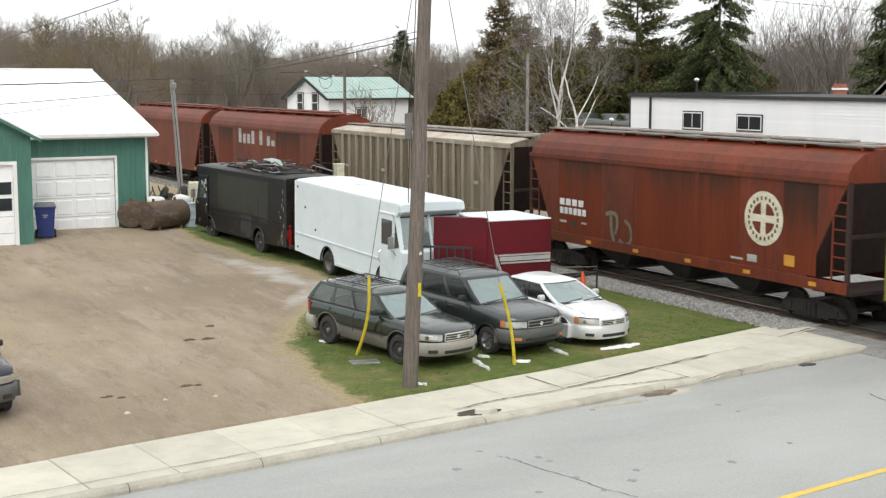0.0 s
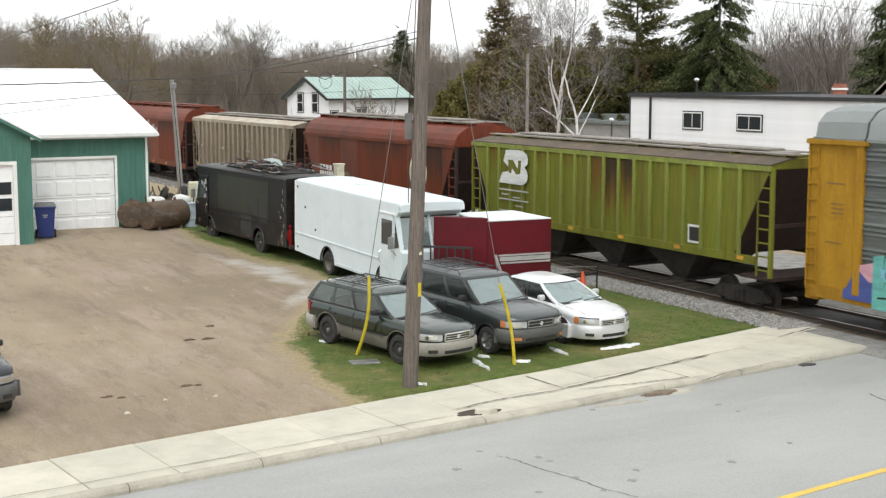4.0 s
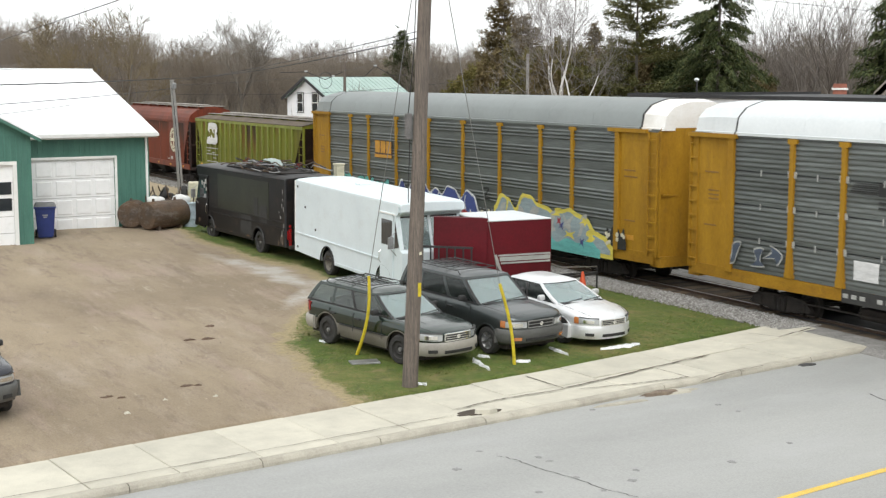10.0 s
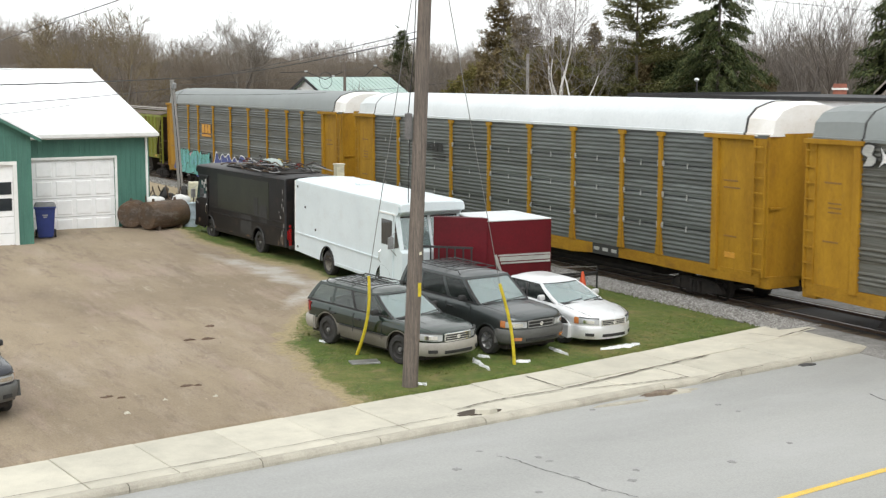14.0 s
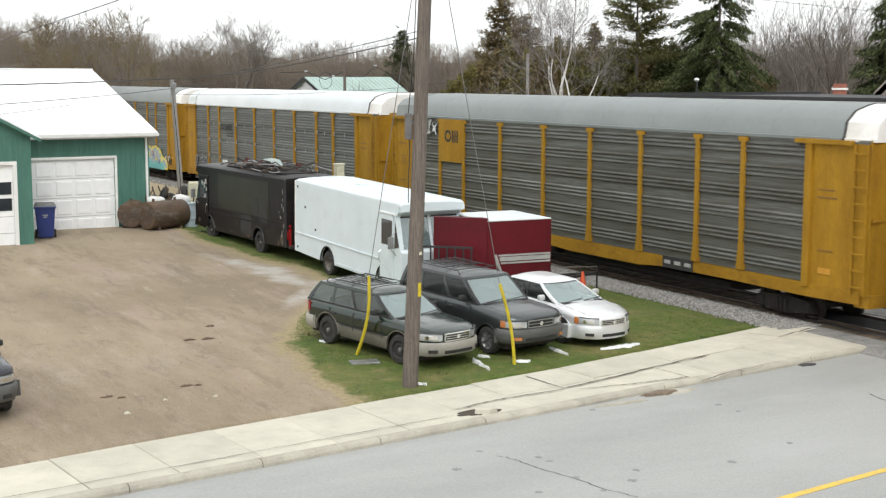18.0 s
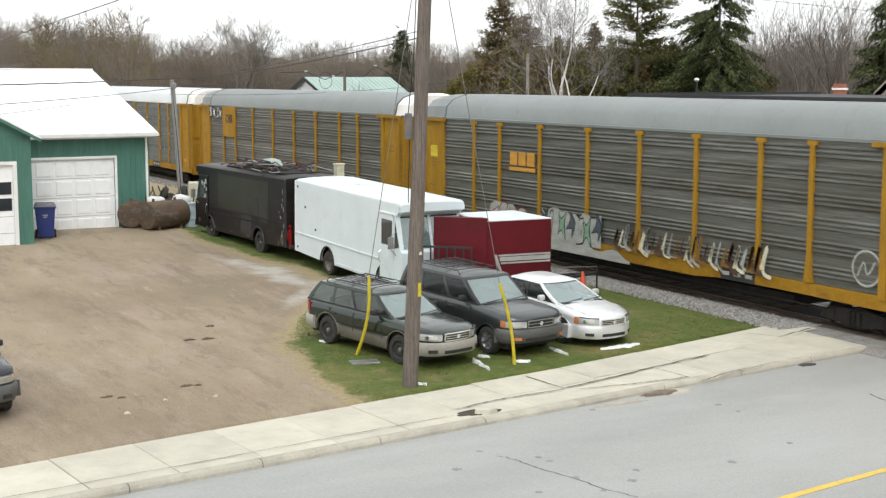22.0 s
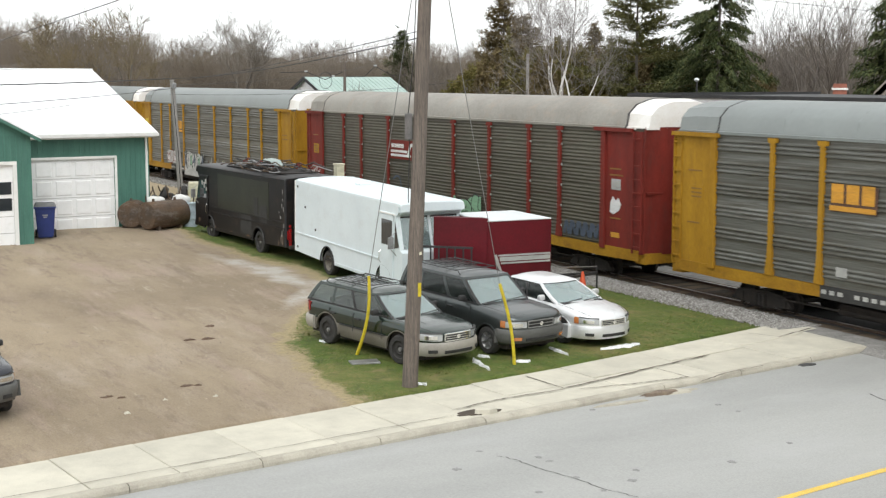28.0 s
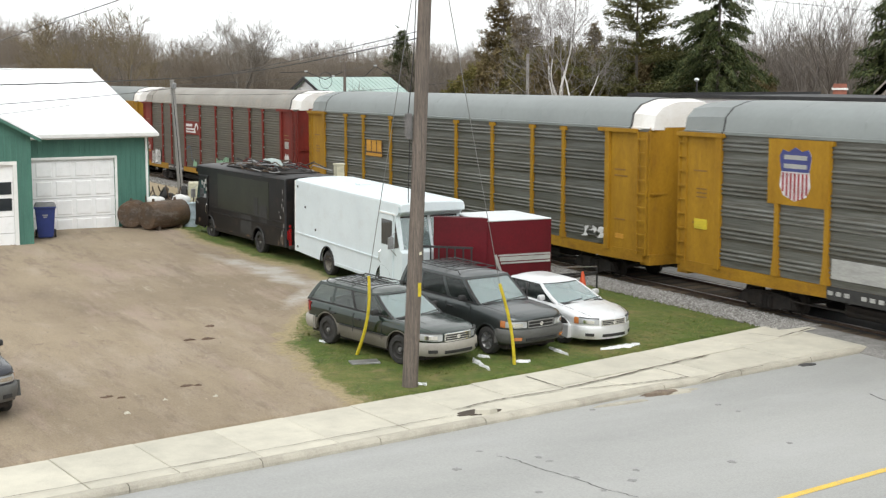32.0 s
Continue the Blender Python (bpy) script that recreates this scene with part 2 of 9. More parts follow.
def loft(bm, rings, close=True, caps=True):
    """Skin a row of rings of points."""
    vr = [[bm.verts.new(p) for p in r] for r in rings]
    k = len(vr[0])
    for a, b in zip(vr, vr[1:]):
        for i in range(k if close else k - 1):
            bm.faces.new((a[i], a[(i + 1) % k], b[(i + 1) % k], b[i]))
    if caps and close:
        bm.faces.new(vr[0][::-1])
        bm.faces.new(vr[-1])
    return bm


def tube(bm, pts, r, sides=6, r2=None, caps=True):
    """A round bar along points, tapering from r to r2."""
    pts = [Vector(p) for p in pts]
    rings = []
    for i, p in enumerate(pts):
        d = (pts[min(i + 1, len(pts) - 1)] - pts[max(i - 1, 0)]).normalized()
        u = d.orthogonal().normalized() if i == 0 else (u - d * u.dot(d)).normalized()
        v = d.cross(u)
        rr = r if r2 is None else r + (r2 - r) * i / (len(pts) - 1)
        rings.append([p + (u * math.cos(a) + v * math.sin(a)) * rr for a in (2 * math.pi * j / sides for j in range(sides))])
    return loft(bm, rings, True, caps)


def prism(bm, poly, axis, a, b):
    """Extrude a polygon of (u, v) along an axis from a to b. x: (y, z); y: (x, z); z: (x, y)."""
    put = {"x": lambda u, v, w: (w, u, v), "y": lambda u, v, w: (u, w, v), "z": lambda u, v, w: (u, v, w)}[axis]
    loft(bm, [[put(u, v, a) for u, v in poly], [put(u, v, b) for u, v in poly]])
    bmesh.ops.recalc_face_normals(bm, faces=bm.faces)
    return bm


def lathe(bm, prof, axis="z", n=20, caps=True):
    """Turn a profile of (radius, height)."""
    put = {"z": lambda c, s, h: (c, s, h), "y": lambda c, s, h: (c, h, s), "x": lambda c, s, h: (h, c, s)}[axis]
    rings = [[put(r * math.cos(2 * math.pi * j / n), r * math.sin(2 * math.pi * j / n), h) for j in range(n)] for r, h in prof]
    loft(bm, rings, True, caps)
    bmesh.ops.recalc_face_normals(bm, faces=bm.faces)
    return bm


def mesh_np(name, verts, faces, material, parent=None, smooth=False):
    me = bpy.data.meshes.new(name)
    me.from_pydata(verts, [], faces)
    me.materials.append(M[material] if isinstance(material, str) else material)
    if smooth:
        me.shade_smooth()
    ob = new(name, me)
    ob.parent = parent
    return ob


def lerp(pts, x):
    """Piecewise straight line through (x, y) points."""
    return float(np.interp(x, [p[0] for p in pts], [p[1] for p in pts]))


# ---- ground ----
def lot_z(x, y):
    """Height of the ground: the yard rises from the street and falls to the railway."""
    x, y = np.asarray(x, float), np.asarray(y, float)
    up = 0.03 * np.clip(-25 - x, 0, 36)
    f = np.clip((y - 20.0) / 4.6, 0, 1)
    return up * (1 - f * f * (3 - 2 * f))


def kerb_x(y):
    return -20.42 - 0.136 * y


BACK = [(-40, -17.4), (-6, -21.7), (3.97, -23.25), (7.22, -23.81), (12.05, -24.57), (16.95, -25.4), (23.37, -26.8), (26.4, -27.65)]
GRASS = [(-80, 17.0), (-54, 15.7), (-50, 15.45), (-46, 15.55), (-42, 15.9), (-39.5, 16.5), (-37.5, 16.6), (-35.2, 15.2), (-33.5, 13.6), (-31.9, 12.45), (-30.3, 11.9), (-28.6, 11.6), (-26.5, 11.25), (-24, 11.2)]


def build_ground():
    gx = np.unique(np.concatenate([np.linspace(-900, -130, 12), np.linspace(-130, -62, 35), np.arange(-62, -22, 0.16), np.linspace(-22, 40, 40), np.linspace(40, 600, 10)]))
    gy = np.unique(np.concatenate([np.linspace(-600, -30, 10), np.linspace(-30, 0, 24), np.arange(0, 25.6, 0.16), np.linspace(25.6, 60, 30), np.linspace(60, 900, 14)]))
    X, Y = np.meshgrid(gx, gy, indexing="ij")
    Z = lot_z(X, Y)
    n = np.array([noise.noise((x * 0.45, y * 0.45, 0)) * 0.6 + noise.noise((x * 1.7, y * 1.7, 3)) * 0.4 if -66 < x < -20 and -2 < y < 27 else 0.0
                  for x, y in zip(X.ravel(), Y.ravel())]).reshape(X.shape)
    Z = Z + n * 0.035
    road = (X > np.interp(Y, [b[0] for b in BACK], [b[1] for b in BACK]) - 0.15)
    Z = np.where(road & (X > -30), np.minimum(Z, -0.16), Z)
    Z = np.where((Y > 24.9) & (Y < 29.6), np.minimum(Z, -0.12), Z)
    edge = np.interp(X, [g[0] for g in GRASS], [g[1] for g in GRASS])
    mask = np.clip((Y - edge + n * 0.8) / 0.95 + 0.35, 0, 1)
    mask = np.where(X < -58, 0.30, mask)
    mask = np.where(Y > 29, 0.12, mask)
    pale = np.exp(-((Y - edge + 0.8 + n) / 0.75) ** 2) * np.clip((-33 - X) / 3, 0, 1) * np.clip((X + 47) / 5, 0, 1)
    nx, ny = X.shape
    idx = np.arange(nx * ny).reshape(nx, ny)
    faces = np.stack([idx[:-1, :-1], idx[1:, :-1], idx[1:, 1:], idx[:-1, 1:]], -1).reshape(-1, 4)
    m = bpy.data.materials.new("yard_ground")
    m.use_nodes = True
    nn, l = m.node_tree.nodes, m.node_tree.links
    p = nn["Principled BSDF"]
    p.inputs["Roughness"].default_value = 0.93
    tc = nn.new("ShaderNodeTexCoord")

    def tex(s, d, r=0.6, stretch=(1, 1, 1)):
        mp = nn.new("ShaderNodeMapping")
        mp.inputs["Scale"].default_value = stretch
        l.new(tc.outputs["Object"], mp.inputs["Vector"])
        t = nn.new("ShaderNodeTexNoise")
        t.inputs["Scale"].default_value, t.inputs["Detail"].default_value, t.inputs["Roughness"].default_value = s, d, r
        l.new(mp.outputs["Vector"], t.inputs["Vector"])
        return t.outputs["Fac"]

    def mixc(fac, a, b, lo=0.4, hi=0.62, blend="MIX"):
        k = nn.new("ShaderNodeMix")
        k.data_type, k.blend_type = "RGBA", blend
        if lo is None:
            k.inputs["Factor"].default_value = fac
        else:
            r = nn.new("ShaderNodeMapRange")
            r.inputs["From Min"].default_value, r.inputs["From Max"].default_value = lo, hi
            l.new(fac, r.inputs["Value"])
            l.new(r.outputs["Result"], k.inputs["Factor"])
        for s, v in (("A", a), ("B", b)):
            if isinstance(v, tuple):
                k.inputs[s].default_value = (*v, 1)
            else:
                l.new(v, k.inputs[s])
        return k.outputs["Result"]

    dirt = mixc(tex(0.16, 8, 0.65, (0.7, 1.6, 1)), (0.30, 0.238, 0.163), (0.205, 0.159, 0.107))
    dirt = mixc(tex(0.4, 8, 0.72, (0.7, 1.7, 1)), dirt, (0.37, 0.305, 0.24), 0.50, 0.80)
    dirt = mixc(tex(0.8, 7, 0.75, (0.45, 1.9, 1)), dirt, (0.165, 0.122, 0.09), 0.52, 0.74)
    dirt = mixc(tex(0.3, 7, 0.7, (0.5, 2.2, 1)), dirt, (0.31, 0.235, 0.185), 0.54, 0.70)
    dirt = mixc(tex(1.6, 8, 0.78, (0.4, 2.0, 1)), dirt, (0.40, 0.345, 0.275), 0.60, 0.76)
    dirt = mixc(tex(2.2, 5, 0.7), dirt, (0.17, 0.125, 0.09), 0.60, 0.78)
    dirt = mixc(0.55, dirt, tex(26, 5, 0.75), None, blend="OVERLAY")
    ga = nn.new("ShaderNodeAttribute")
    ga.attribute_name = "pale"
    gm = nn.new("ShaderNodeMath")
    gm.operation = "MULTIPLY"
    l.new(ga.outputs["Fac"], gm.inputs[0])
    l.new(tex(1.4, 6, 0.7), gm.inputs[1])
    dirt = mixc(gm.outputs[0], dirt, (0.38, 0.35, 0.31), 0.22, 0.5)
    turf = mixc(tex(0.55, 7, 0.74), (0.068, 0.104, 0.011), (0.175, 0.145, 0.048), 0.46, 0.68)
    turf = mixc(tex(2.6, 6, 0.74), turf, (0.040, 0.062, 0.010), 0.50, 0.70)
    turf = mixc(tex(1.1, 7, 0.7), turf, (0.15, 0.115, 0.07), 0.60, 0.74)
    turf = mixc(0.6, turf, tex(30, 4, 0.7), None, blend="OVERLAY")
    at = nn.new("ShaderNodeAttribute")
    at.attribute_name = "turf"
    add = nn.new("ShaderNodeMath")
    add.operation = "ADD"
    l.new(at.outputs["Fac"], add.inputs[0])
    sub = nn.new("ShaderNodeMath")
    sub.operation = "MULTIPLY_ADD"
    l.new(tex(5, 6, 0.75), sub.inputs[0])
    sub.inputs[1].default_value, sub.inputs[2].default_value = 1.1, -0.55
    l.new(sub.outputs[0], add.inputs[1])
    straw = mixc(tex(9, 5, 0.75), (0.33, 0.265, 0.145), (0.22, 0.175, 0.10), 0.4, 0.65)
    dry = mixc(add.outputs[0], dirt, straw, 0.12, 0.42)
    l.new(mixc(add.outputs[0], dry, turf, 0.60, 0.92), p.inputs["Base Color"])
    bp = nn.new("ShaderNodeBump")
    bp.inputs["Strength"].default_value, bp.inputs["Distance"].default_value = 0.5, 0.03
    l.new(tex(9, 9, 0.8), bp.inputs["Height"])
    l.new(bp.outputs["Normal"], p.inputs["Normal"])
    ob = mesh_np("ground", np.stack([X, Y, Z], -1).reshape(-1, 3).tolist(), faces.tolist(), m, smooth=True)
    a = ob.data.attributes.new("turf", "FLOAT", "POINT")
    a.data.foreach_set("value", mask.ravel().astype(np.float32))
    a = ob.data.attributes.new("pale", "FLOAT", "POINT")
    a.data.foreach_set("value", pale.ravel().astype(np.float32))
    tagged(ob, "brown gravel yard with patchy spring grass by the track", "ground", kind="structure")
    return ob


build_ground()


def strip(name, left, right, ys, z, material, label, cat="road"):
    """A sheet between two lines x = left(y), right(y)."""
    bm = bmesh.new()
    rows = [[bm.verts.new((left(y), y, z(y) if callable(z) else z)), bm.verts.new((right(y), y, z(y) if callable(z) else z))] for y in ys]
    for a, b in zip(rows, rows[1:]):
        bm.faces.new((a[0], a[1], b[1], b[0]))
    bmesh.ops.recalc_face_normals(bm, faces=bm.faces)
    return tagged(part(name, bm, material), label, cat, kind="structure")


YS = list(np.arange(-60, 121, 3.0))
strip("road", kerb_x, lambda y: kerb_x(y) + 13.2, YS, -0.095, "asphalt", "pale worn grey asphalt street", "road")
strip("centre_line", lambda y: kerb_x(y) + 6.48, lambda y: kerb_x(y) + 6.64, list(np.arange(-40, 23.5, 2)), -0.089, "yellow_paint", "worn yellow centre line on the asphalt", "road marking")
strip("stop_marking", lambda y: kerb_x(y) + 7.55, lambda y: kerb_x(y) + 7.75, [11.0, 14, 17, 19.5], -0.089, "white_paint", "worn white line painted on the asphalt", "road marking")
strip("crossing_asphalt", lambda y: kerb_x(y) - 4.4, lambda y: kerb_x(y) + 13.4, [24.9, 25.4, 26.3], lambda y: -0.02 + 0.06 * (y - 25.3), "dark_asphalt", "dark asphalt ramp at the level crossing", "road")
strip("crossing_deck", lambda y: kerb_x(y) - 4.4, lambda y: kerb_x(y) + 13.4, [26.55, 27.65], 0.075, "dark_asphalt", "dark asphalt between the rails at the crossing", "road")
strip("crossing_apron", lambda y: kerb_x(y) - 4.4, lambda y: kerb_x(y) + 13.4, [27.9, 29.6, 31.0], lambda y: 0.06 - 0.08 * (y - 27.9), "dark_asphalt", "dark asphalt ramp beyond the rails", "road")
# ---- railway track ----
TRACK_Y = 27.1


def build_track():
    bm = bmesh.new()
    prism(bm, [(24.45, -0.12), (24.9, 0.03), (25.75, 0.03), (26.0, 0.02), (28.2, 0.02), (28.6, 0.015), (35.5, 0.02), (36.5, -0.12)], "x", -420, 260)
    tagged(part("ballast_bed", bm, "ballast"), "grey crushed stone ballast bed of the railway", "ballast", kind="structure")
    tagged(part("track_bed", B(-420, 260, 25.75, 28.4, 0.0, 0.0305), "track_dirt"), "dark oily dirt between the rails", "track bed", kind="structure")
    rnd = random.Random(5)
    vs, fs = [], []
    for i in range(32000):
        x = -26.5 - 62 * rnd.random() ** 1.6
        y = 25.85 - 1.4 * rnd.random() ** 1.25 + rnd.gauss(0, 0.06)
        z = np.interp(y, [24.0, 24.75, 25.75, 26.35], [-0.0, 0.03, 0.025, 0.03])
        r = rnd.uniform(0.016, 0.044)
        b = len(vs)
        for k in range(5):
            a = k * 1.257 + rnd.random()
            vs.append((x + r * math.cos(a) * rnd.uniform(0.7, 1.3), y + r * math.sin(a), z + rnd.uniform(-0.01, 0.02)))
        vs.append((x, y, z + r * rnd.uniform(0.6, 1.1)))
        fs += [(b + k, b + (k + 1) % 5, b + 5) for k in range(5)]
    tagged(mesh_np("ballast_stones", vs, fs, island_mat("loose_ballast", [(0.12, 0.112, 0.10), (0.20, 0.192, 0.178), (0.27, 0.26, 0.245), (0.40, 0.39, 0.37)])), "loose grey crushed stones beside the rails", "gravel", kind="stuff")
    for y in (TRACK_Y - 0.7525, TRACK_Y + 0.7525):
        bm = bmesh.new()
        prism(bm, [(y - 0.07, -0.05), (y + 0.07, -0.05), (y + 0.07, -0.03), (y + 0.012, 0.0), (y + 0.012, 0.075), (y + 0.034, 0.085), (y + 0.034, 0.115), (y - 0.034, 0.115), (y - 0.034, 0.085), (y - 0.012, 0.075), (y - 0.012, 0.0), (y - 0.07, -0.03)], "x", -420, 260)
        r = tagged(part("rail", bm, "rail"), "brown steel running rail", "rail", "rails of the track", "structure")
        part("rail_head", B(-420, 260, y - 0.03, y + 0.03, 0.1155, 0.12), "railhead", r, "polished running surface")
    tie = None
    track = thing("sleepers", pose(0, 0, 0), "dark creosoted wooden sleepers in ballast", "sleepers", kind="structure")
    for i in range(150):
        x = -24 - i * 0.55
        if tie is None:
            tie = part("sleeper", B(-0.11, 0.11, TRACK_Y - 1.28, TRACK_Y + 1.28, -0.12, 0.032, bevel=0.01), "tie", track)
            tie.matrix_basis = pose(x, 0, 0)
        else:
            again(tie, pose(x, rnd.uniform(-0.05, 0.05), 0, 0, 0, rnd.uniform(-1, 1)))


build_track()


# ---- the train ----
def run(t):
    """How far the train has rolled after t seconds."""
    u = t / 32
    return 32 * (5.07163 * u + 1.23382 * u ** 2 - 0.14695 * u ** 3 + 0.02816 * u ** 4)


MOVING = []      # (car, its place at the start)
WHEELS = []      # (wheelset, its place in the car, radius)
SIDE = TRACK_Y - 25.56
TRUCK = {}


def truck(car, x, r):
    """A two-axle bogie under a car."""
    key = round(r, 2)
    if key not in TRUCK:
        bm = bmesh.new()
        poly = [(-1.25, r - 0.12), (-1.0, r + 0.16), (-0.45, r + 0.22), (0.45, r + 0.22), (1.0, r + 0.16), (1.25, r - 0.12), (0.95, r - 0.16), (0.5, r - 0.2), (0.3, r - 0.26), (-0.3, r - 0.26), (-0.5, r - 0.2), (-0.95, r - 0.16)]
        prism(bm, poly, "y", -0.07, 0.07)
        for sx in (-0.17, 0, 0.17):
            lathe_at = [(0.075, r - 0.2), (0.075, r + 0.16)]
            tmp = lathe(bmesh.new(), lathe_at, "z", 8)
            for v in tmp.verts:
                v.co.x += sx
                v.co.y -= 0.09
            me = bpy.data.meshes.new("coil")
            tmp.to_mesh(me)
            tmp.free()
            bm.from_mesh(me)
            bpy.data.meshes.remove(me)
        for sx in (-0.87, 0.87):
            box(bm, sx - 0.14, sx + 0.14, -0.11, -0.07, r - 0.12, r + 0.12, bevel=0.02)
        frame_ob = part("side_frame", bm, "under", car)
        bm = bmesh.new()
        box(bm, -0.2, 0.2, -1.0, 1.0, r - 0.1, r + 0.25)
        bol = part("bolster", bm, "under", car)
        bm = bmesh.new()
        for sy in (-1, 1):
            tmp = lathe(bmesh.new(), [(r + 0.025, sy * 0.68), (r + 0.02, sy * 0.71), (r, sy * 0.715), (r - 0.005, sy * 0.81), (r - 0.06, sy * 0.81), (r - 0.07, sy * 0.77), (0.16, sy * 0.75), (0.13, sy * 0.83), (0.07, sy * 0.84)], "y", 22)
            me = bpy.data.meshes.new("wheel")
            tmp.to_mesh(me)
            tmp.free()
            bm.from_mesh(me)
            bpy.data.meshes.remove(me)
        tmp = lathe(bmesh.new(), [(0.08, -1.08), (0.08, 1.08)], "y", 8)
        me = bpy.data.meshes.new("axle")
        tmp.to_mesh(me)
        tmp.free()
        bm.from_mesh(me)
        bpy.data.meshes.remove(me)
        axle = part("wheelset", bm, "under", car, smooth=True)
        TRUCK[key] = (frame_ob.data, bol.data, axle.data)
        for o in (frame_ob, bol, axle):
            bpy.data.objects.remove(o)
    f, b, w = TRUCK[key]
    for sy in (-1.02, 1.02):
        o = new("side_frame", f)
        o.parent, o.matrix_basis = car, pose(x, sy, 0, 0, 0, 0 if sy < 0 else 180)
    o = new("bolster", b)
    o.parent, o.matrix_basis = car, pose(x, 0, 0)
    for sx in (-0.87, 0.87):
        o = new("wheelset", w)
        o.parent, o.matrix_basis = car, pose(x + sx, 0, r)
        o["label"] = "steel wheels on an axle"
        WHEELS.append((o, (x + sx, 0, r), r))


def coupler(car, x, way):
    bm = bmesh.new()
    box(bm, min(x, x + way * 0.55), max(x, x + way * 0.55), -0.09, 0.09, 0.68, 0.86, bevel=0.02)
    box(bm, min(x + way * 0.45, x + way * 0.75), max(x + way * 0.45, x + way * 0.75), -0.17, 0.17, 0.62, 0.92, bevel=0.04)
    part("coupler", bm, "under", car)


def ladder(car, x0, x1, y, z0, z1, material, n, face="y", out=0.06):
    """Two stiles and n rungs, in the plane y (or x when face is x)."""
    bm = bmesh.new()
    if face == "y":
        for x in (x0, x1):
            box(bm, x - 0.025, x + 0.025, y - out, y - out + 0.04, z0, z1)
        for i in range(n):
            z = z0 + (z1 - z0) * (i + 0.5) / n
            box(bm, x0, x1, y - out - 0.015, y - out + 0.02, z - 0.02, z + 0.02)
    else:
        for yy in (x0, x1):
            box(bm, y, y + out, yy - 0.025, yy + 0.025, z0, z1)
        for i in range(n):
            z = z0 + (z1 - z0) * (i + 0.5) / n
            box(bm, y + out - 0.02, y + out + 0.015, x0, x1, z - 0.02, z + 0.02)
    return part("ladder", bm, material, car)


def bar(car, name, x0, x1, z0, z1, material, y=-SIDE, out=0.03, label=""):
    """A flat mark or plate on the side of a car that faces the yard."""
    return part(name, B(x0, x1, y - out, y - out + 0.012, z0, z1), material, car, label)


def blob(car, name, pts, material, out=0.04, label="", jitter=0.0, seed=1):
    """A painted shape on the side of a car, from (x, z) points."""
    bm = bmesh.new()
    y = -SIDE - out - (0.046 if name == "graffiti" and car.name.startswith("autorack") else 0)
    a = [bm.verts.new((x, y, z)) for x, z in pts]
    b = [bm.verts.new((x, y + 0.006, z)) for x, z in pts]
    n = len(a)
    bm.faces.new(a)
    for i in range(n):
        bm.faces.new((a[i], a[(i + 1) % n], b[(i + 1) % n], b[i]))
    bmesh.ops.recalc_face_normals(bm, faces=bm.faces)
    bmesh.ops.triangulate(bm, faces=[f for f in bm.faces if len(f.verts) > 4])
    return part(name, bm, material, car, label)


def oval(cx, cz, rx, rz, n=28):
    return [(cx + rx * math.cos(2 * math.pi * i / n), cz + rz * math.sin(2 * math.pi * i / n)) for i in range(n)]


POSTS = [4.4, 6.3, 9.05, 12.0, 14.85, 17.63, 20.42, 22.42]
RACK_LEN = 27.2
PANEL = {}


def panel_mesh(w, style):
    """A corrugated side panel w long, z 0 to 3.68."""
    key = (round(w, 2), style)
    if key not in PANEL:
        prof = []
        H = 3.78
        groups = 4 if style == "seam" else 6
        gh = H / groups
        for g in range(groups):
            z0 = g * gh
            prof += [(0.0, z0 + 0.012), (0.0, z0 + 0.10)]
            k, flat = (6, 0.14) if style == "seam" else (5, 0.03) if style == "dots" else (3, 0.26)
            for i in range(k):
                h = (gh - flat) / k
                a = z0 + flat * 0.7 + h * i
                d = 0.016 if style == "seam" else 0.017 if style == "dots" else 0.038
                prof += [(0.0, a + 0.12 * h), (d, a + 0.34 * h), (d, a + 0.55 * h), (0.0, a + 0.92 * h)]
            if style == "seam":
                prof += [(0.0, z0 + gh - 0.022), (-0.10, z0 + gh - 0.02), (-0.10, z0 + gh + 0.006)]
            else:
                prof += [(0.0, z0 + gh)]
        vs = [(0, -p[0], p[1]) for p in prof] + [(w, -p[0], p[1]) for p in prof]
        n = len(prof)
        me = bpy.data.meshes.new("side_panel")
        me.from_pydata(vs, [], [(i, n + i, n + i + 1, i + 1) for i in range(n - 1)])
        PANEL[key] = me
    return PANEL[key]


RIB = {}


def rack_post(car, x, material, z0, wide=0.16):
    """A side post with a flared foot and a cap under the roof."""
    key = (material, round(z0, 2), wide)
    if key not in RIB:
        w = wide / 2
        bm = bmesh.new()
        poly = [(-w * 2.0, z0), (w * 2.0, z0), (w * 1.9, z0 + 0.1), (w, z0 + 0.7), (w, 4.86), (w * 2.2, 4.88), (w * 2.2, 5.0), (-w * 2.2, 5.0), (-w * 2.2, 4.88), (-w, 4.86), (-w, z0 + 0.7), (-w * 1.9, z0 + 0.1)]
        prism(bm, poly, "y", -SIDE - 0.085, -SIDE + 0.02)
        o = part("side_post", bm, material, car)
        RIB[key] = o.data
        o.matrix_basis = pose(x, 0, 0)
        return
    o = new("side_post", RIB[key])
    o.parent, o.matrix_basis = car, pose(x, 0, 0)


def bracket(car, x, z, k=1.0, kz=1.0):
    """A small pale hinge plate on a post."""
    if "bracket" not in RIB:
        RIB["bracket"] = part("hinge_plate", B(-0.055, 0.055, -SIDE - 0.05, -SIDE - 0.03, -0.09, 0.09, bevel=0.01), "p_lgrey", car)
        RIB["bracket"].matrix_basis = pose(x, 0, z)
    else:
        again(RIB["bracket"], pose(x, 0, z) @ Matrix.Diagonal((k, 1, kz, 1)), car)


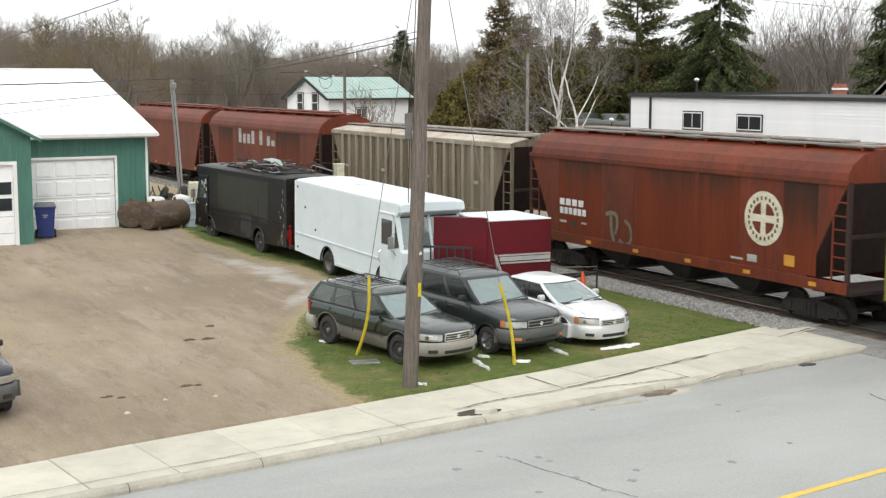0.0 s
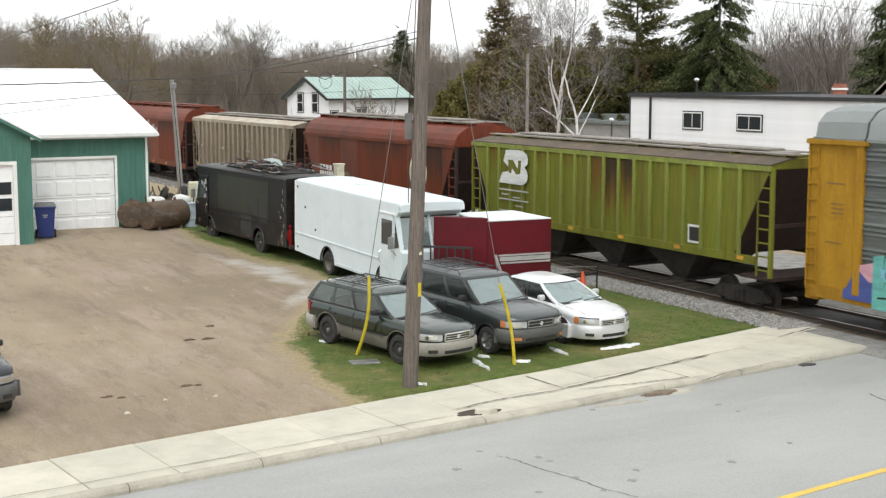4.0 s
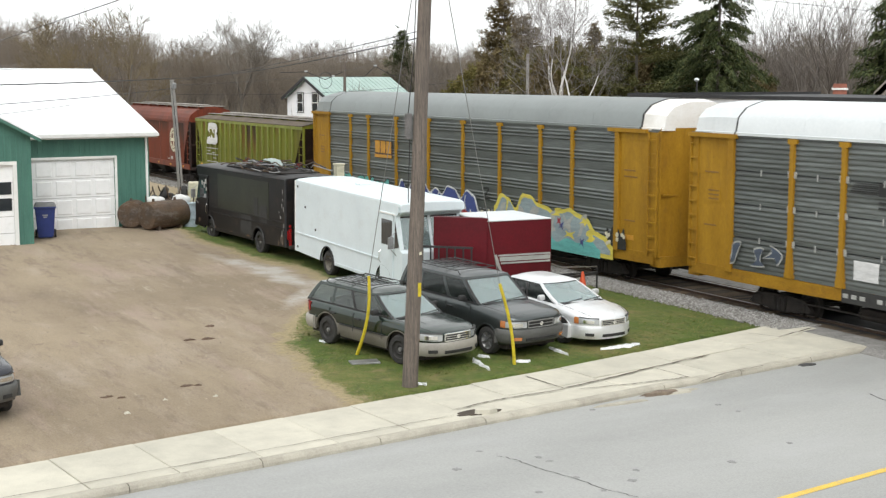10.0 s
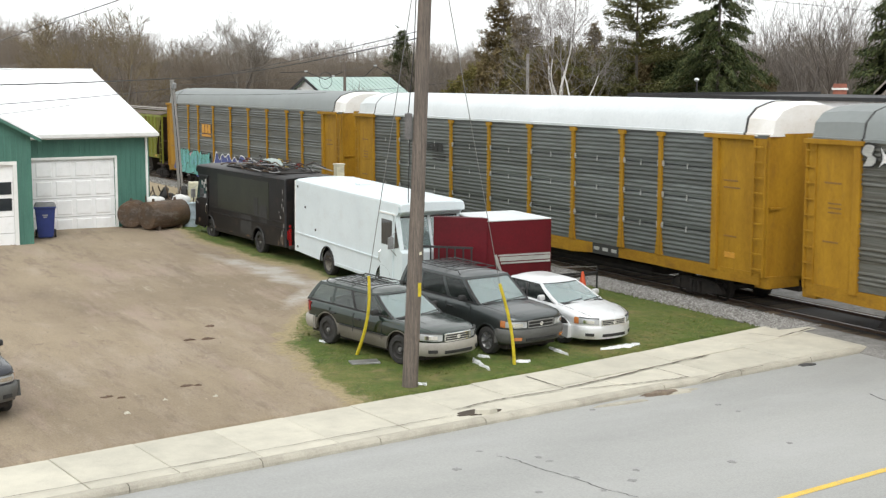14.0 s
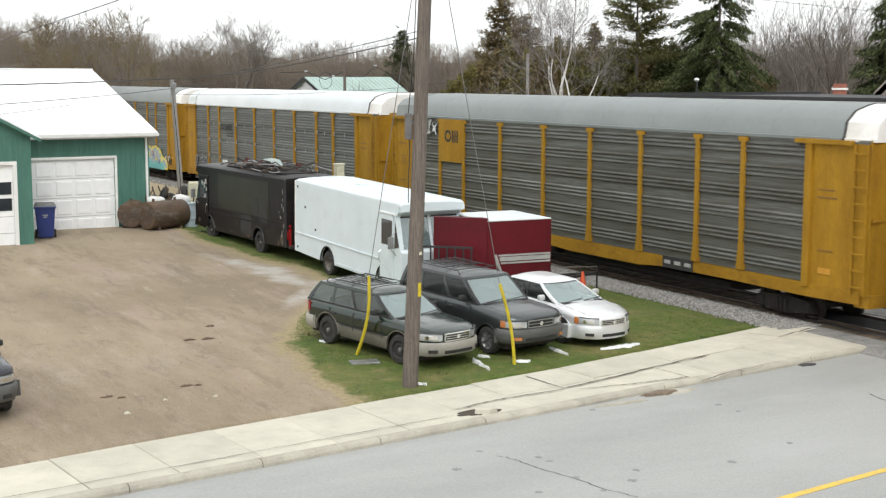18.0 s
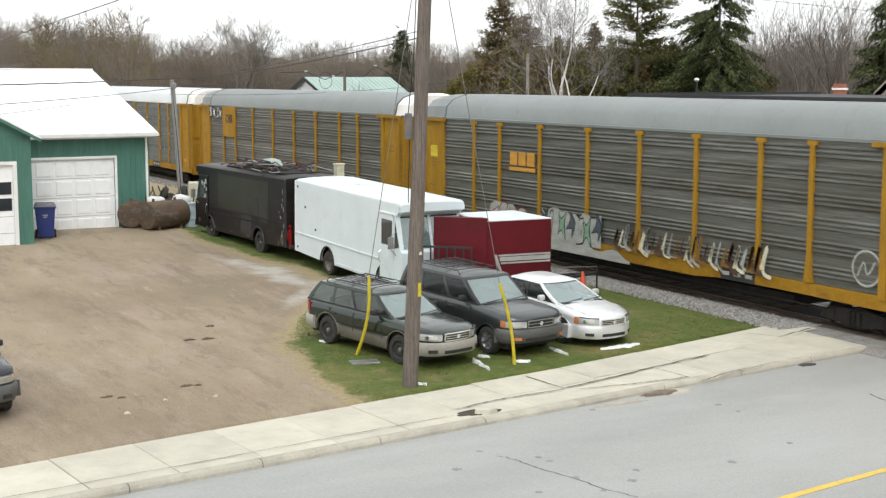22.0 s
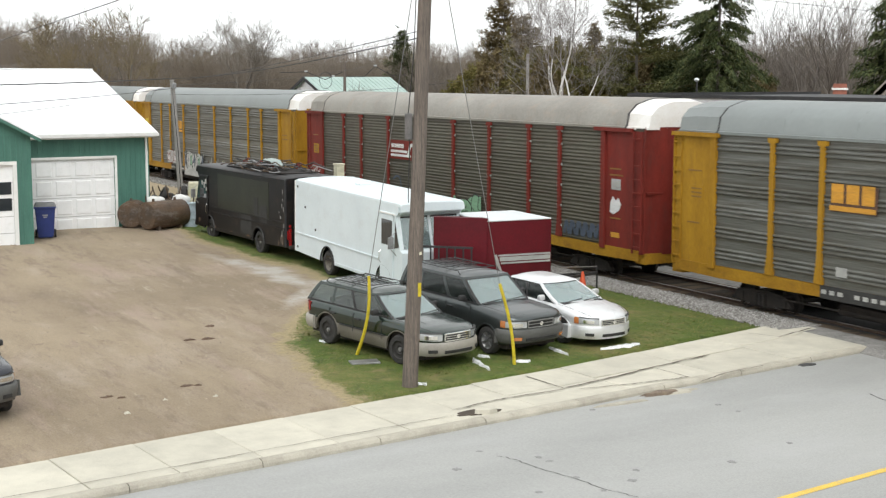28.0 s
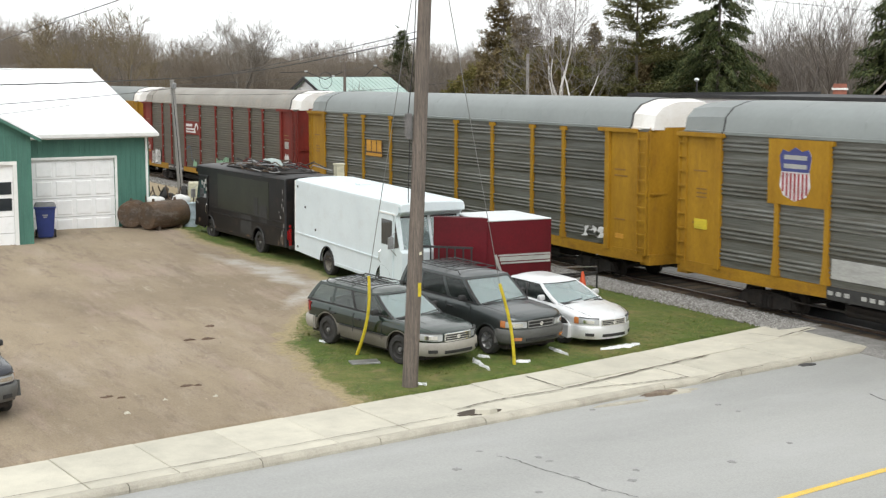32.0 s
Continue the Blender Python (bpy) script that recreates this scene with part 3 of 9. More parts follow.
def autorack(start, paint, panel, roof, label, style="plain", cap="cap_white", sill=None, plate=(6.35, 9.0)):
    """A closed car carrier, its near end at x = 0 in its own space."""
    car = thing("autorack_car", pose(start, TRACK_Y, 0), label, "railway car", "cars of the train")
    MOVING.append((car, start))
    sill = sill or paint
    L, S = RACK_LEN, SIDE
    # deep side sill, lower in the middle
    bm = bmesh.new()
    poly = [(0.25, 0.88), (2.3, 0.84), (5.2, 0.86), (8.4, 0.92), (11.0, 0.92), (13.6, 0.78), (17.6, 0.78), (18.8, 0.87), (L - 5.2, 0.87), (L - 2.3, 0.83), (L - 0.25, 0.86), (L - 0.25, 1.2), (0.25, 1.2)]
    prism(bm, poly, "y", -S - 0.03, -S + 0.12)
    part("side_sill", bm, sill, car)
    bm = bmesh.new()
    prism(bm, poly, "y", S - 0.12, S + 0.03)
    part("side_sill", bm, sill, car)
    part("deck", B(0.2, L - 0.2, -S + 0.12, S - 0.12, 1.0, 1.2), "under", car)
    part("centre_sill", B(0.0, L, -0.3, 0.3, 0.62, 1.0), "under", car)
    part("brake_gear", B(6.2, L - 6.2, -0.75, 0.75, 0.30, 0.62, bevel=0.05), "under", car)
    part("air_reservoir", lathe(bmesh.new(), [(0.02, -0.7), (0.2, -0.68), (0.2, 0.68), (0.02, 0.7)], "x", 14), "under", car, at=pose(11.5, -0.95, 0.66))
    for p0, p1, n in ((*plate, 9), (18.84, 20.3, 3)):
        mk = part("mark_plate", B(p0, p1, -S - 0.04, -S - 0.028, 0.86, 1.215), "black", car, "black plate with white stencilled marks")
        gap = (p1 - p0) / n
        for k in range(n):
            if n == 3 or k != 3:
                part("stencil", B(p0 + gap * (k + 0.2), p0 + gap * (k + 0.8), -S - 0.048, -S - 0.04, 0.99, 1.10), "p_lgrey", mk)
    for a in (11.2, 16.4, 21.3):
        bar(car, "reflector", a, a + 0.34, 0.98, 1.07, "rack_yellow", out=0.045)
    part("brake_rod", B(4.5, L - 4.5, -S + 0.35, -S + 0.39, 0.5, 0.54), "under", car)
    for z in (2.55, 3.85):
        part("inner_deck", B(0.3, L - 0.3, -S + 0.1, S - 0.1, z, z + 0.06), "under", car)
    xs = [1.95] + POSTS + [25.0]
    for a, b in zip(xs, xs[1:]):
        me = panel_mesh(b - a, style)
        if not me.materials:
            me.materials.append(M[panel])
        for side in (-1, 1):
            o = new("side_panel", me)
            o.parent = car
            o.matrix_basis = pose(a, -S, 1.2) if side < 0 else pose(b, S, 1.2, 0, 0, 180)
            if me.materials[0] != M[panel]:
                o.material_slots[0].link = "OBJECT"
                o.material_slots[0].material = M[panel]
    for x in POSTS:
        rack_post(car, x, paint, 1.22)
        if style != "plain":
            for z in ((2.15, 3.09, 4.04) if style == "seam" else (1.6, 2.3, 3.0, 3.7, 4.4, 4.85)):
                for dx in (-0.12, 0.12):
                    bracket(car, x + dx, z, 1.0 if style == "seam" else 0.75, 1.0 if style == "seam" else 0.45)
    if style == "seam":
        for a, b in zip(xs, xs[1:]):
            for z in (2.12, 3.06, 4.01):
                bracket(car, (a + b) / 2, z, 0.4)
    part("top_chord", B(0.1, L - 0.1, -S - 0.02, -S + 0.1, 4.97, 5.06), panel, car)
    part("top_chord", B(0.1, L - 0.1, S - 0.1, S + 0.02, 4.97, 5.06), panel, car)
    # end bays with their flat plates, edge posts, ladders and doors
    for side in (-1, 1):
        y0, y1 = (-S - 0.01, -S + 0.05) if side < 0 else (S - 0.05, S + 0.01)
        for x0, x1 in ((0.42, 1.95), (25.0, L - 0.02)):
            part("end_plate", B(x0, x1, y0, y1, 1.1, 5.0), paint, car)
    for x in (25.02, 1.93):
        part("edge_post", B(x - 0.12, x + 0.12, -S - 0.1, -S + 0.02, 1.1, 5.0, bevel=0.015), paint, car)
    part("cap_plate", B(24.55, 26.6, -S - 0.13, -S + 0.03, 4.93, 5.05), paint, car)
    part("cap_plate", B(0.05, 2.15, -S - 0.13, -S + 0.03, 4.93, 5.05), paint, car)
    ladder(car, L - 0.52, L - 0.08, -S, 1.1, 4.95, paint, 9, out=0.1)
    ladder(car, 0.08, 0.42, -S, 1.1, 4.95, paint, 9, out=0.04)
    part("ladder_panel", B(0.14, 0.395, -S - 0.0, -S + 0.05, 1.08, 4.95), paint, car)
    part("corner_post", B(0.05, 0.13, -S - 0.02, -S + 0.2, 1.05, 5.0), paint, car)
    for x, out in ((L, 1), (0.0, -1)):
        bm = bmesh.new()
        n = 8
        ring = [(-S + 0.06 + 2 * (S - 0.06) * i / n, out * (0.16 * math.sin(math.pi * i / n))) for i in range(n + 1)]
        v0 = [bm.verts.new((x - out * 0.10 + d, y, 1.08)) for y, d in ring]
        v1 = [bm.verts.new((x - out * 0.10 + d, y, 5.1)) for y, d in ring]
        for i in range(n):
            bm.faces.new((v0[i], v0[i + 1], v1[i + 1], v1[i]))
        part("end_door", bm, paint, car)
        part("end_beam", B(min(x, x - out * 0.5), max(x, x - out * 0.5), -S + 0.05, S - 0.05, 0.78, 1.12), sill, car)
        part("door_rail", B(x - 0.06 if out > 0 else x, x if out > 0 else x + 0.06, -S + 0.1, S - 0.1, 3.0, 3.06), paint, car)
        coupler(car, x, out)
    # rounded roof with a shorter cap at each end
    half = [(S + 0.05, 5.02), (S + 0.055, 5.10), (S + 0.01, 5.11), (S - 0.07, 5.52), (S - 0.36, 5.80), (S - 0.80, 5.94), (0.5, 5.99)]
    ring = [(-y, z) for y, z in half] + [(y, z) for y, z in half[::-1]]

    def section(x, k=1.0, dz=0.0):
        return [(x, y * k, 5.02 + (z - 5.02) * k + dz) for y, z in ring]

    bm = loft(bmesh.new(), [section(2.05, 1.0)] + [section(x) for x in np.linspace(3.2, L - 1.1, 10)] + [section(L - 1.0, 1.0)])
    bmesh.ops.recalc_face_normals(bm, faces=bm.faces)
    part("roof", bm, roof, car, smooth=True)
    for x0, x1 in ((0.10, 2.04), (L - 0.99, L - 0.02)):
        lo, hi = (0.90, 0.985) if x0 < 1 else (0.985, 0.90)
        bm = loft(bmesh.new(), [section(x0, lo), section((x0 + x1) / 2, 0.985), section(x1, hi)])
        bmesh.ops.recalc_face_normals(bm, faces=bm.faces)
        part("roof_cap", bm, cap if x0 > 1 else roof, car)
    for x in (2.045, L - 0.995):
        bm = loft(bmesh.new(), [section(x - 0.03, 1.004, 0.004), section(x + 0.03, 1.004, 0.004)])
        bmesh.ops.recalc_face_normals(bm, faces=bm.faces)
        part("roof_end_seal", bm, "black", car, "black seal at the end of the roof")
    for i in range(1, 9):
        x = 2.05 + (L - 3.05) * i / 9
        bm = loft(bmesh.new(), [section(x - 0.018, 1.0012, 0.001), section(x + 0.018, 1.0012, 0.001)])
        bmesh.ops.recalc_face_normals(bm, faces=bm.faces)
        part("roof_seam", bm, roof, car)
    truck(car, 3.55, 0.40)
    truck(car, L - 3.55, 0.40)
    # stencils: unreadable lines of lettering on the end plates and the sill
    for x, z, w in ((25.35, 3.7, 0.6), (25.35, 3.5, 0.7), (25.4, 2.1, 0.55), (0.75, 3.9, 0.6), (0.75, 2.35, 0.55)):
        bar(car, "stencil", x, x + w, z, z + 0.045, "p_stencil", out=0.02)
    bar(car, "notice", 0.85, 1.45, 3.05, 3.5, "rack_yellow", out=0.024, label="yellow notice plate with worn black lines")
    for k in range(3):
        bar(car, "notice_line", 0.92, 1.38, 3.13 + k * 0.12, 3.17 + k * 0.12, "p_stencil", out=0.03)
    bar(car, "notice", 25.45, 25.9, 1.5, 1.66, "p_orange", out=0.024)
    return car


def hopper(start, L, paint, rib, roof, label, ribs=0, round_top=True):
    """A covered hopper car with sloping end sheets, hopper outlets and a roof walk."""
    car = thing("hopper_car", pose(start, TRACK_Y, 0), label, "railway car", "cars of the train")
    MOVING.append((car, start))
    S = SIDE
    top = 3.98 if round_top else 4.18
    low = 1.28 if round_top else 1.62
    cut = 1.55
    if round_top:
        half = [(S, low), (S, top), (S - 0.05, top + 0.22), (S - 0.2, top + 0.45), (S - 0.5, top + 0.66), (0.6, top + 0.80)]
    else:
        half = [(S, low), (S, top), (S - 0.02, top + 0.06), (0.75, top + 0.20), (0.5, top + 0.22)]
    # body shell: full section in the middle, raked ends
    def ring(x, zlow):
        pts = [(S, zlow)] + half[1:]
        return [(x, -y, z) for y, z in pts] + [(x, y, z) for y, z in pts[::-1]]
    bm = loft(bmesh.new(), [ring(0.12, top - 0.05), ring(cut, low), ring(L - cut, low), ring(L - 0.12, top - 0.05)])
    bmesh.ops.recalc_face_normals(bm, faces=bm.faces)
    part("body", bm, paint, car, smooth=False)
    if not round_top:
        for sy in (-1, 1):
            bm = loft(bmesh.new(), [[(x, sy * (S + 0.02), top + 0.045), (x, sy * 0.76, top + 0.22), (x, sy * 0.76, top + 0.25), (x, sy * (S + 0.02), top + 0.08)] for x in (0.1, L - 0.1)])
            bmesh.ops.recalc_face_normals(bm, faces=bm.faces)
            part("roof_sheet", bm, "rusty_roof" if paint == "hopper_green" else "cream_roof", car, "rust-stained roof sheet")
    # slope sheets at both ends, their shade and grime put into a near-black colour
    for xa, xt in ((cut, 0.12), (L - cut, L - 0.12)):
        o = -0.012 if xt < xa else 0.012
        bm = loft(bmesh.new(), [[(xa + o, y, low), (xt + o, y, top - 0.06), (xt + o * 2, y, top - 0.06), (xa + o * 2, y, low)] for y in (-S + 0.01, S - 0.01)])
        bmesh.ops.recalc_face_normals(bm, faces=bm.faces)
        part("slope_sheet", bm, "end_grime", car, "slope sheet coloured near-black for shade and grime")
    # eave rail
    for sy in (-1, 1):
        part("top_rail", B(0.05, L - 0.05, min(sy * S, sy * (S + 0.05)), max(sy * S, sy * (S + 0.05)), top - 0.10, top + 0.04), paint if round_top else rib, car)
    # side sill
    z0, z1 = (1.05, 1.36) if round_top else (1.42, 1.66)
    for sy in (-1, 1):
        part("side_sill", B(0.0 if round_top else 0.6, L if round_top else L - 0.6, min(sy * S, sy * (S + 0.05)), max(sy * S, sy * (S + 0.05)), z0, z1, bevel=0.01), paint, car)
    # ribs
    for i in range(ribs):
        x = 1.3 + (L - 2.6) * i / (ribs - 1)
        key = ("rib", rib, round(top, 2))
        if key not in RIB:
            o = part("side_rib", B(-0.05, 0.05, -S - 0.09, -S + 0.01, z1 - 0.04, top - 0.08, bevel=0.012), rib, car)
            RIB[key] = o.data
            o.matrix_basis = pose(x, 0, 0)
        else:
            o = new("side_rib", RIB[key])
            o.parent, o.matrix_basis = car, pose(x, 0, 0)
    # outlets below
    bays = 3
    for i in range(bays):
        c = L / 2 + (i - 1) * (L - 6.2) / bays
        w = (L - 6.2) / bays / 2 - 0.12
        bm = bmesh.new()
        loft(bm, [[(c - w, -S + 0.15, low), (c + w, -S + 0.15, low), (c + w, S - 0.15, low), (c - w, S - 0.15, low)], [(c - 0.3, -0.8, 0.5), (c + 0.3, -0.8, 0.5), (c + 0.3, 0.8, 0.5), (c - 0.3, 0.8, 0.5)]])
        bmesh.ops.recalc_face_normals(bm, faces=bm.faces)
        part("outlet", bm, "under", car)
        part("outlet_gate", B(c - 0.38, c + 0.38, -0.95, 0.95, 0.4, 0.5, bevel=0.02), "under", car)
    part("centre_sill", B(0.0, L, -0.2, 0.2, 0.75, 1.05), "under", car)
    for x, out in ((0.0, -1), (L, 1)):
        a, b = (0.0, 1.3) if out < 0 else (L - 1.3, L)
        part("end_platform", B(a, b, -S + 0.05, S - 0.05, 1.0, 1.1), "end_grime", car)
        e = 0.05 if out < 0 else L - 0.05
        for sy in (-S + 0.05, S - 0.05):
            part("end_post", B(e - 0.05, e + 0.05, sy - 0.05, sy + 0.05, 1.1, top), "end_grime" if round_top else paint, car)
        part("end_cross_bar", B(e - 0.04, e + 0.04, -S + 0.05, S - 0.05, 2.5, 2.6), "end_grime", car)
        ladder(car, a + 0.15 if out > 0 else 0.1, b - 0.1 if out > 0 else 0.6, -S + 0.06, 1.1, top, paint, 8, out=0.05) if out < 0 else ladder(car, L - 0.6, L - 0.1, -S + 0.06, 1.1, top, paint, 8, out=0.05)
        coupler(car, x, out)
    # roof walk with its supports and hatch covers
    zt = top + (0.82 if round_top else 0.26)
    part("roof_walk", B(0.05, L - 0.05, -0.78, -0.42, zt + 0.05, zt + 0.09), roof, car, "open steel roof walk")
    part("roof_walk", B(0.05, L - 0.05, 0.42, 0.78, zt + 0.05, zt + 0.09), roof, car, "open steel roof walk")
    for i in range(8):
        x = 0.4 + (L - 0.8) * i / 7
        part("walk_bracket", B(x - 0.03, x + 0.03, -0.8, 0.8, zt - 0.06, zt + 0.05), paint, car)
    part("hatch_trough", B(0.9, L - 0.9, -0.3, 0.3, zt - 0.03, zt + 0.10, bevel=0.03), roof, car)
    for i in range(4):
        x = 1.4 + (L - 2.8) * (i + 0.5) / 4
        part("hatch_cover", B(x - (L - 3.4) / 8.6, x + (L - 3.4) / 8.6, -0.36, 0.36, zt + 0.09, zt + 0.17, bevel=0.03), roof, car)
    truck(car, 1.75, 0.42)
    truck(car, L - 1.75, 0.42)
    # yellow reflective patches along the sill
    for i in range(6):
        x = 1.2 + (L - 2.4) * i / 5
        bar(car, "reflector", x - 0.14, x + 0.14, z0 + 0.09, z0 + 0.20, "p_orange", out=0.065)
    return car


GAP0 = -5.92
hop0 = hopper(-93.4, 16.1, "hopper_red", "hopper_red", "hopper_red", "dull red covered hopper car with curved sides")
hop1 = hopper(-75.9, 16.3, "hopper_red", "hopper_red", "hopper_red", "dull red covered hopper car with faded white lettering")
hop2 = hopper(-58.15, 16.2, "hopper_tan", "tan_rib", "hopper_roof", "weathered tan ribbed hopper car streaked with rust", ribs=19, round_top=False)
hop3 = hopper(-40.7, 15.45, "hopper_red", "hopper_red", "hopper_roof", "rust-red hopper car with a round cream emblem")
hop4 = hopper(-24.0, 16.75, "hopper_green", "green_rib", "hopper_roof", "lime green ribbed hopper car stained with rust", ribs=18, round_top=False)
racks = []
SPEC = [("rack_yellow", "galv", "roof_grey", "grey car carrier with yellow posts and bright graffiti", "plain"),
        ("rack_yellow", "galv", "roof_white", "grey car carrier with a white roof and yellow posts", "seam"),
        ("rack_yellow", "galv_tan", "roof_grey", "stained grey car carrier with a yellow emblem panel", "plain"),
        ("rack_yellow", "galv_tan", "roof_grey", "stained grey car carrier with yellow ends and pale graffiti", "plain"),
        ("rack_red", "galv_dark", "roof_tan", "brown-stained car carrier with dark red ends and posts", "dots"),
        ("rack_yellow", "galv_tan", "roof_grey", "stained grey car carrier with yellow posts and sill", "plain"),
        ("rack_yellow", "galv_tan", "roof_grey", "stained grey car carrier with a shield emblem", "plain")]
for i, (paint, panel, roof, label, style) in enumerate(SPEC):
    racks.append(autorack(GAP0 + 28.6 * i, paint, panel, roof, label, style, sill="rack_sill", plate=(5.5, 8.6) if i == 4 else (6.35, 9.0)))
# ---- pavement and kerb ----
def back_x(y):
    return lerp(BACK, y)


def quad_slab(name, corners, z0, z1, material, parent, inset=0.012, tilt=0.0):
    """A four-cornered slab with a worn upper edge."""
    bm = bmesh.new()
    c = Vector((sum(p[0] for p in corners) / 4, sum(p[1] for p in corners) / 4, 0))
    P = [Vector((p[0], p[1], 0)) for p in corners]
    P = [p + (c - p).normalized() * inset for p in P]
    Q = [p + (c - p).normalized() * 0.018 for p in P]
    loft(bm, [[(p.x, p.y, z0) for p in P], [(p.x, p.y, z1 - 0.012 + tilt * (i % 2)) for i, p in enumerate(P)], [(p.x, p.y, z1 + tilt * (i % 2)) for i, p in enumerate(Q)]])
    bmesh.ops.recalc_face_normals(bm, faces=bm.faces)
    return part(name, bm, material, parent)


def build_pavement():
    rnd = random.Random(9)
    root = thing("pavement", pose(0, 0, 0), "pale cracked concrete pavement along the street", "pavement", kind="structure")
    y = -9.0
    while y < 25.6:
        y2 = min(y + 1.56 if y < 14 else y + 2.6, 25.62)
        sk = -0.22
        k0, k1, b0, b1 = kerb_x(y) - 0.2, kerb_x(y2) - 0.2, back_x(y + sk), back_x(y2 + sk)
        zt = 0.03 + rnd.uniform(-0.006, 0.006)
        if y < 13.5:
            quad_slab("slab", [(b0, y + sk), (k0, y), (k1, y2), (b1, y2 + sk)], -0.12, zt, "concrete", root, tilt=rnd.uniform(-0.006, 0.006))
        else:
            f = 0.42 + 0.02 * (y - 13.5)
            m0, m1 = k0 + (b0 - k0) * f, k1 + (b1 - k1) * f
            quad_slab("slab", [(m0, y + sk / 2), (k0, y), (k1, y2), (m1, y2 + sk / 2)], -0.12, zt, "concrete", root)
            quad_slab("slab", [(b0, y + sk), (m0, y + sk / 2), (m1, y2 + sk / 2), (b1, y2 + sk)], -0.12, zt + 0.012, "concrete", root, tilt=rnd.uniform(-0.01, 0.01))
        y = y2
    kerb = thing("kerb", pose(0, 0, 0), "worn chipped concrete kerb along the street", "kerb", kind="structure")
    y = -9.0
    while y < 25.4:
        y2 = min(y + 2.44, 25.5)
        n = 7
        bm = bmesh.new()
        rings = []
        for i in range(n + 1):
            yy = y + 0.008 + (y2 - y - 0.016) * i / n
            x = kerb_x(yy)
            w = rnd.uniform(-0.012, 0.012)
            rings.append([(x - 0.192, yy, -0.14), (x + 0.02, yy, -0.14), (x + 0.015 + w, yy, -0.04), (x - 0.02 + w, yy, 0.012 + w * 0.5), (x - 0.06, yy, 0.027), (x - 0.192, yy, 0.028)])
        loft(bm, rings)
        bmesh.ops.recalc_face_normals(bm, faces=bm.faces)
        part("kerb_stone", bm, "kerb", kerb)
        y = y2
    # broken spots, tar and dirt in the gutter
    for x, y, rx, ry, m in ((-22.66, 13.0, 0.26, 0.62, "tie"), (-22.58, 13.2, 0.2, 0.3, "concrete"), (-22.62, 17.9, 0.2, 0.7, "kerb"), (-23.3, 22.4, 0.1, 0.3, "dark_asphalt"), (-22.3, 16.4, 0.1, 0.8, "kerb")):
        bm = bmesh.new()
        pts = [(x + rx * math.cos(a) * rnd.uniform(0.6, 1.2), y + ry * math.sin(a) * rnd.uniform(0.6, 1.2)) for a in np.linspace(0, 2 * math.pi, 14)[:-1]]
        loft(bm, [[(u, v, -0.11) for u, v in pts], [(x + (u - x) * 0.8, y + (v - y) * 0.8, 0.12 if m == "concrete" else 0.046 if m == "tie" else -0.06) for u, v in pts]])
        bmesh.ops.recalc_face_normals(bm, faces=bm.faces)
        part("broken_patch", bm, m, kerb)
    # broken joints in the pavement, and the joint along the gutter
    gutter = [(kerb_x(y) - 0.52, y) for y in (-8.5, -5, -1, 3, 6, 9, 11, 12.5)]
    for pts, w in ((gutter, 0.011), ([(-23.03, 12.68), (-23.34, 13.91), (-23.43, 14.79), (-23.48, 15.67)], 0.022), ([(-23.36, 15.89), (-23.2, 17.18), (-23.18, 17.92), (-23.16, 18.77)], 0.02), ([(-23.56, 15.73), (-23.91, 17.16), (-24.37, 18.76), (-24.83, 20.71)], 0.028),
                   ([(-24.95, 15.6), (-24.22, 15.65), (-23.52, 15.7)], 0.018), ([(-24.23, 18.65), (-23.59, 18.71), (-23.12, 18.74)], 0.014), ([(-26.58, 23.37), (-25.76, 23.75), (-26.3, 25.4)], 0.026), ([(-22.69, 18.71), (-23.1, 19.85), (-23.29, 21.02)], 0.018)):
        bm = bmesh.new()
        fine = []
        for a, b in zip(pts, pts[1:]):
            for q in range(9):
                f = q / 9
                fine.append((a[0] + (b[0] - a[0]) * f + rnd.uniform(-0.02, 0.02), a[1] + (b[1] - a[1]) * f))
        fine.append(pts[-1])
        way = Vector((pts[-1][0] - pts[0][0], pts[-1][1] - pts[0][1], 0)).normalized()
        nx, ny = way.y, -way.x
        rows = []
        for i, (x, y) in enumerate(fine):
            q = w * rnd.uniform(0.4, 1.2) * (0.4 if i in (0, len(fine) - 1) else 1)
            rows.append([bm.verts.new((x - nx * q, y - ny * q, 0.052)), bm.verts.new((x + nx * q, y + ny * q, 0.052))])
        for r0, r1 in zip(rows, rows[1:]):
            bm.faces.new((r0[0], r0[1], r1[1], r1[0]))
        bmesh.ops.recalc_face_normals(bm, faces=bm.faces)
        part("crack", bm, "tie", root, "dark dirt-filled crack in the concrete")
    # drift of dead leaves in the gutter
    leaf = mat("dead_leaves", (0.15, 0.115, 0.09), (0.22, 0.17, 0.12), 0.9, scale=9, fine=40, bump=0.8, dist=0.02)
    bm = bmesh.new()
    pts = [(-22.62 + 0.17 * math.cos(a) * rnd.uniform(0.6, 1.2), 17.6 + 0.6 * math.sin(a) * rnd.uniform(0.7, 1.1)) for a in np.linspace(0, 2 * math.pi, 18)[:-1]]
    loft(bm, [[(u, v, -0.11) for u, v in pts], [(-22.55 + (u + 22.55) * 0.7, 17.6 + (v - 17.6) * 0.7, -0.035) for u, v in pts]])
    bmesh.ops.recalc_face_normals(bm, faces=bm.faces)
    part("leaf_drift", bm, leaf, kerb, "brown drift of dead leaves")
    # cracks sealed with tar in the roadway
    seam = thing("road_cracks", pose(0, 0, 0), "thin dark cracks across the asphalt", "crack", kind="structure")
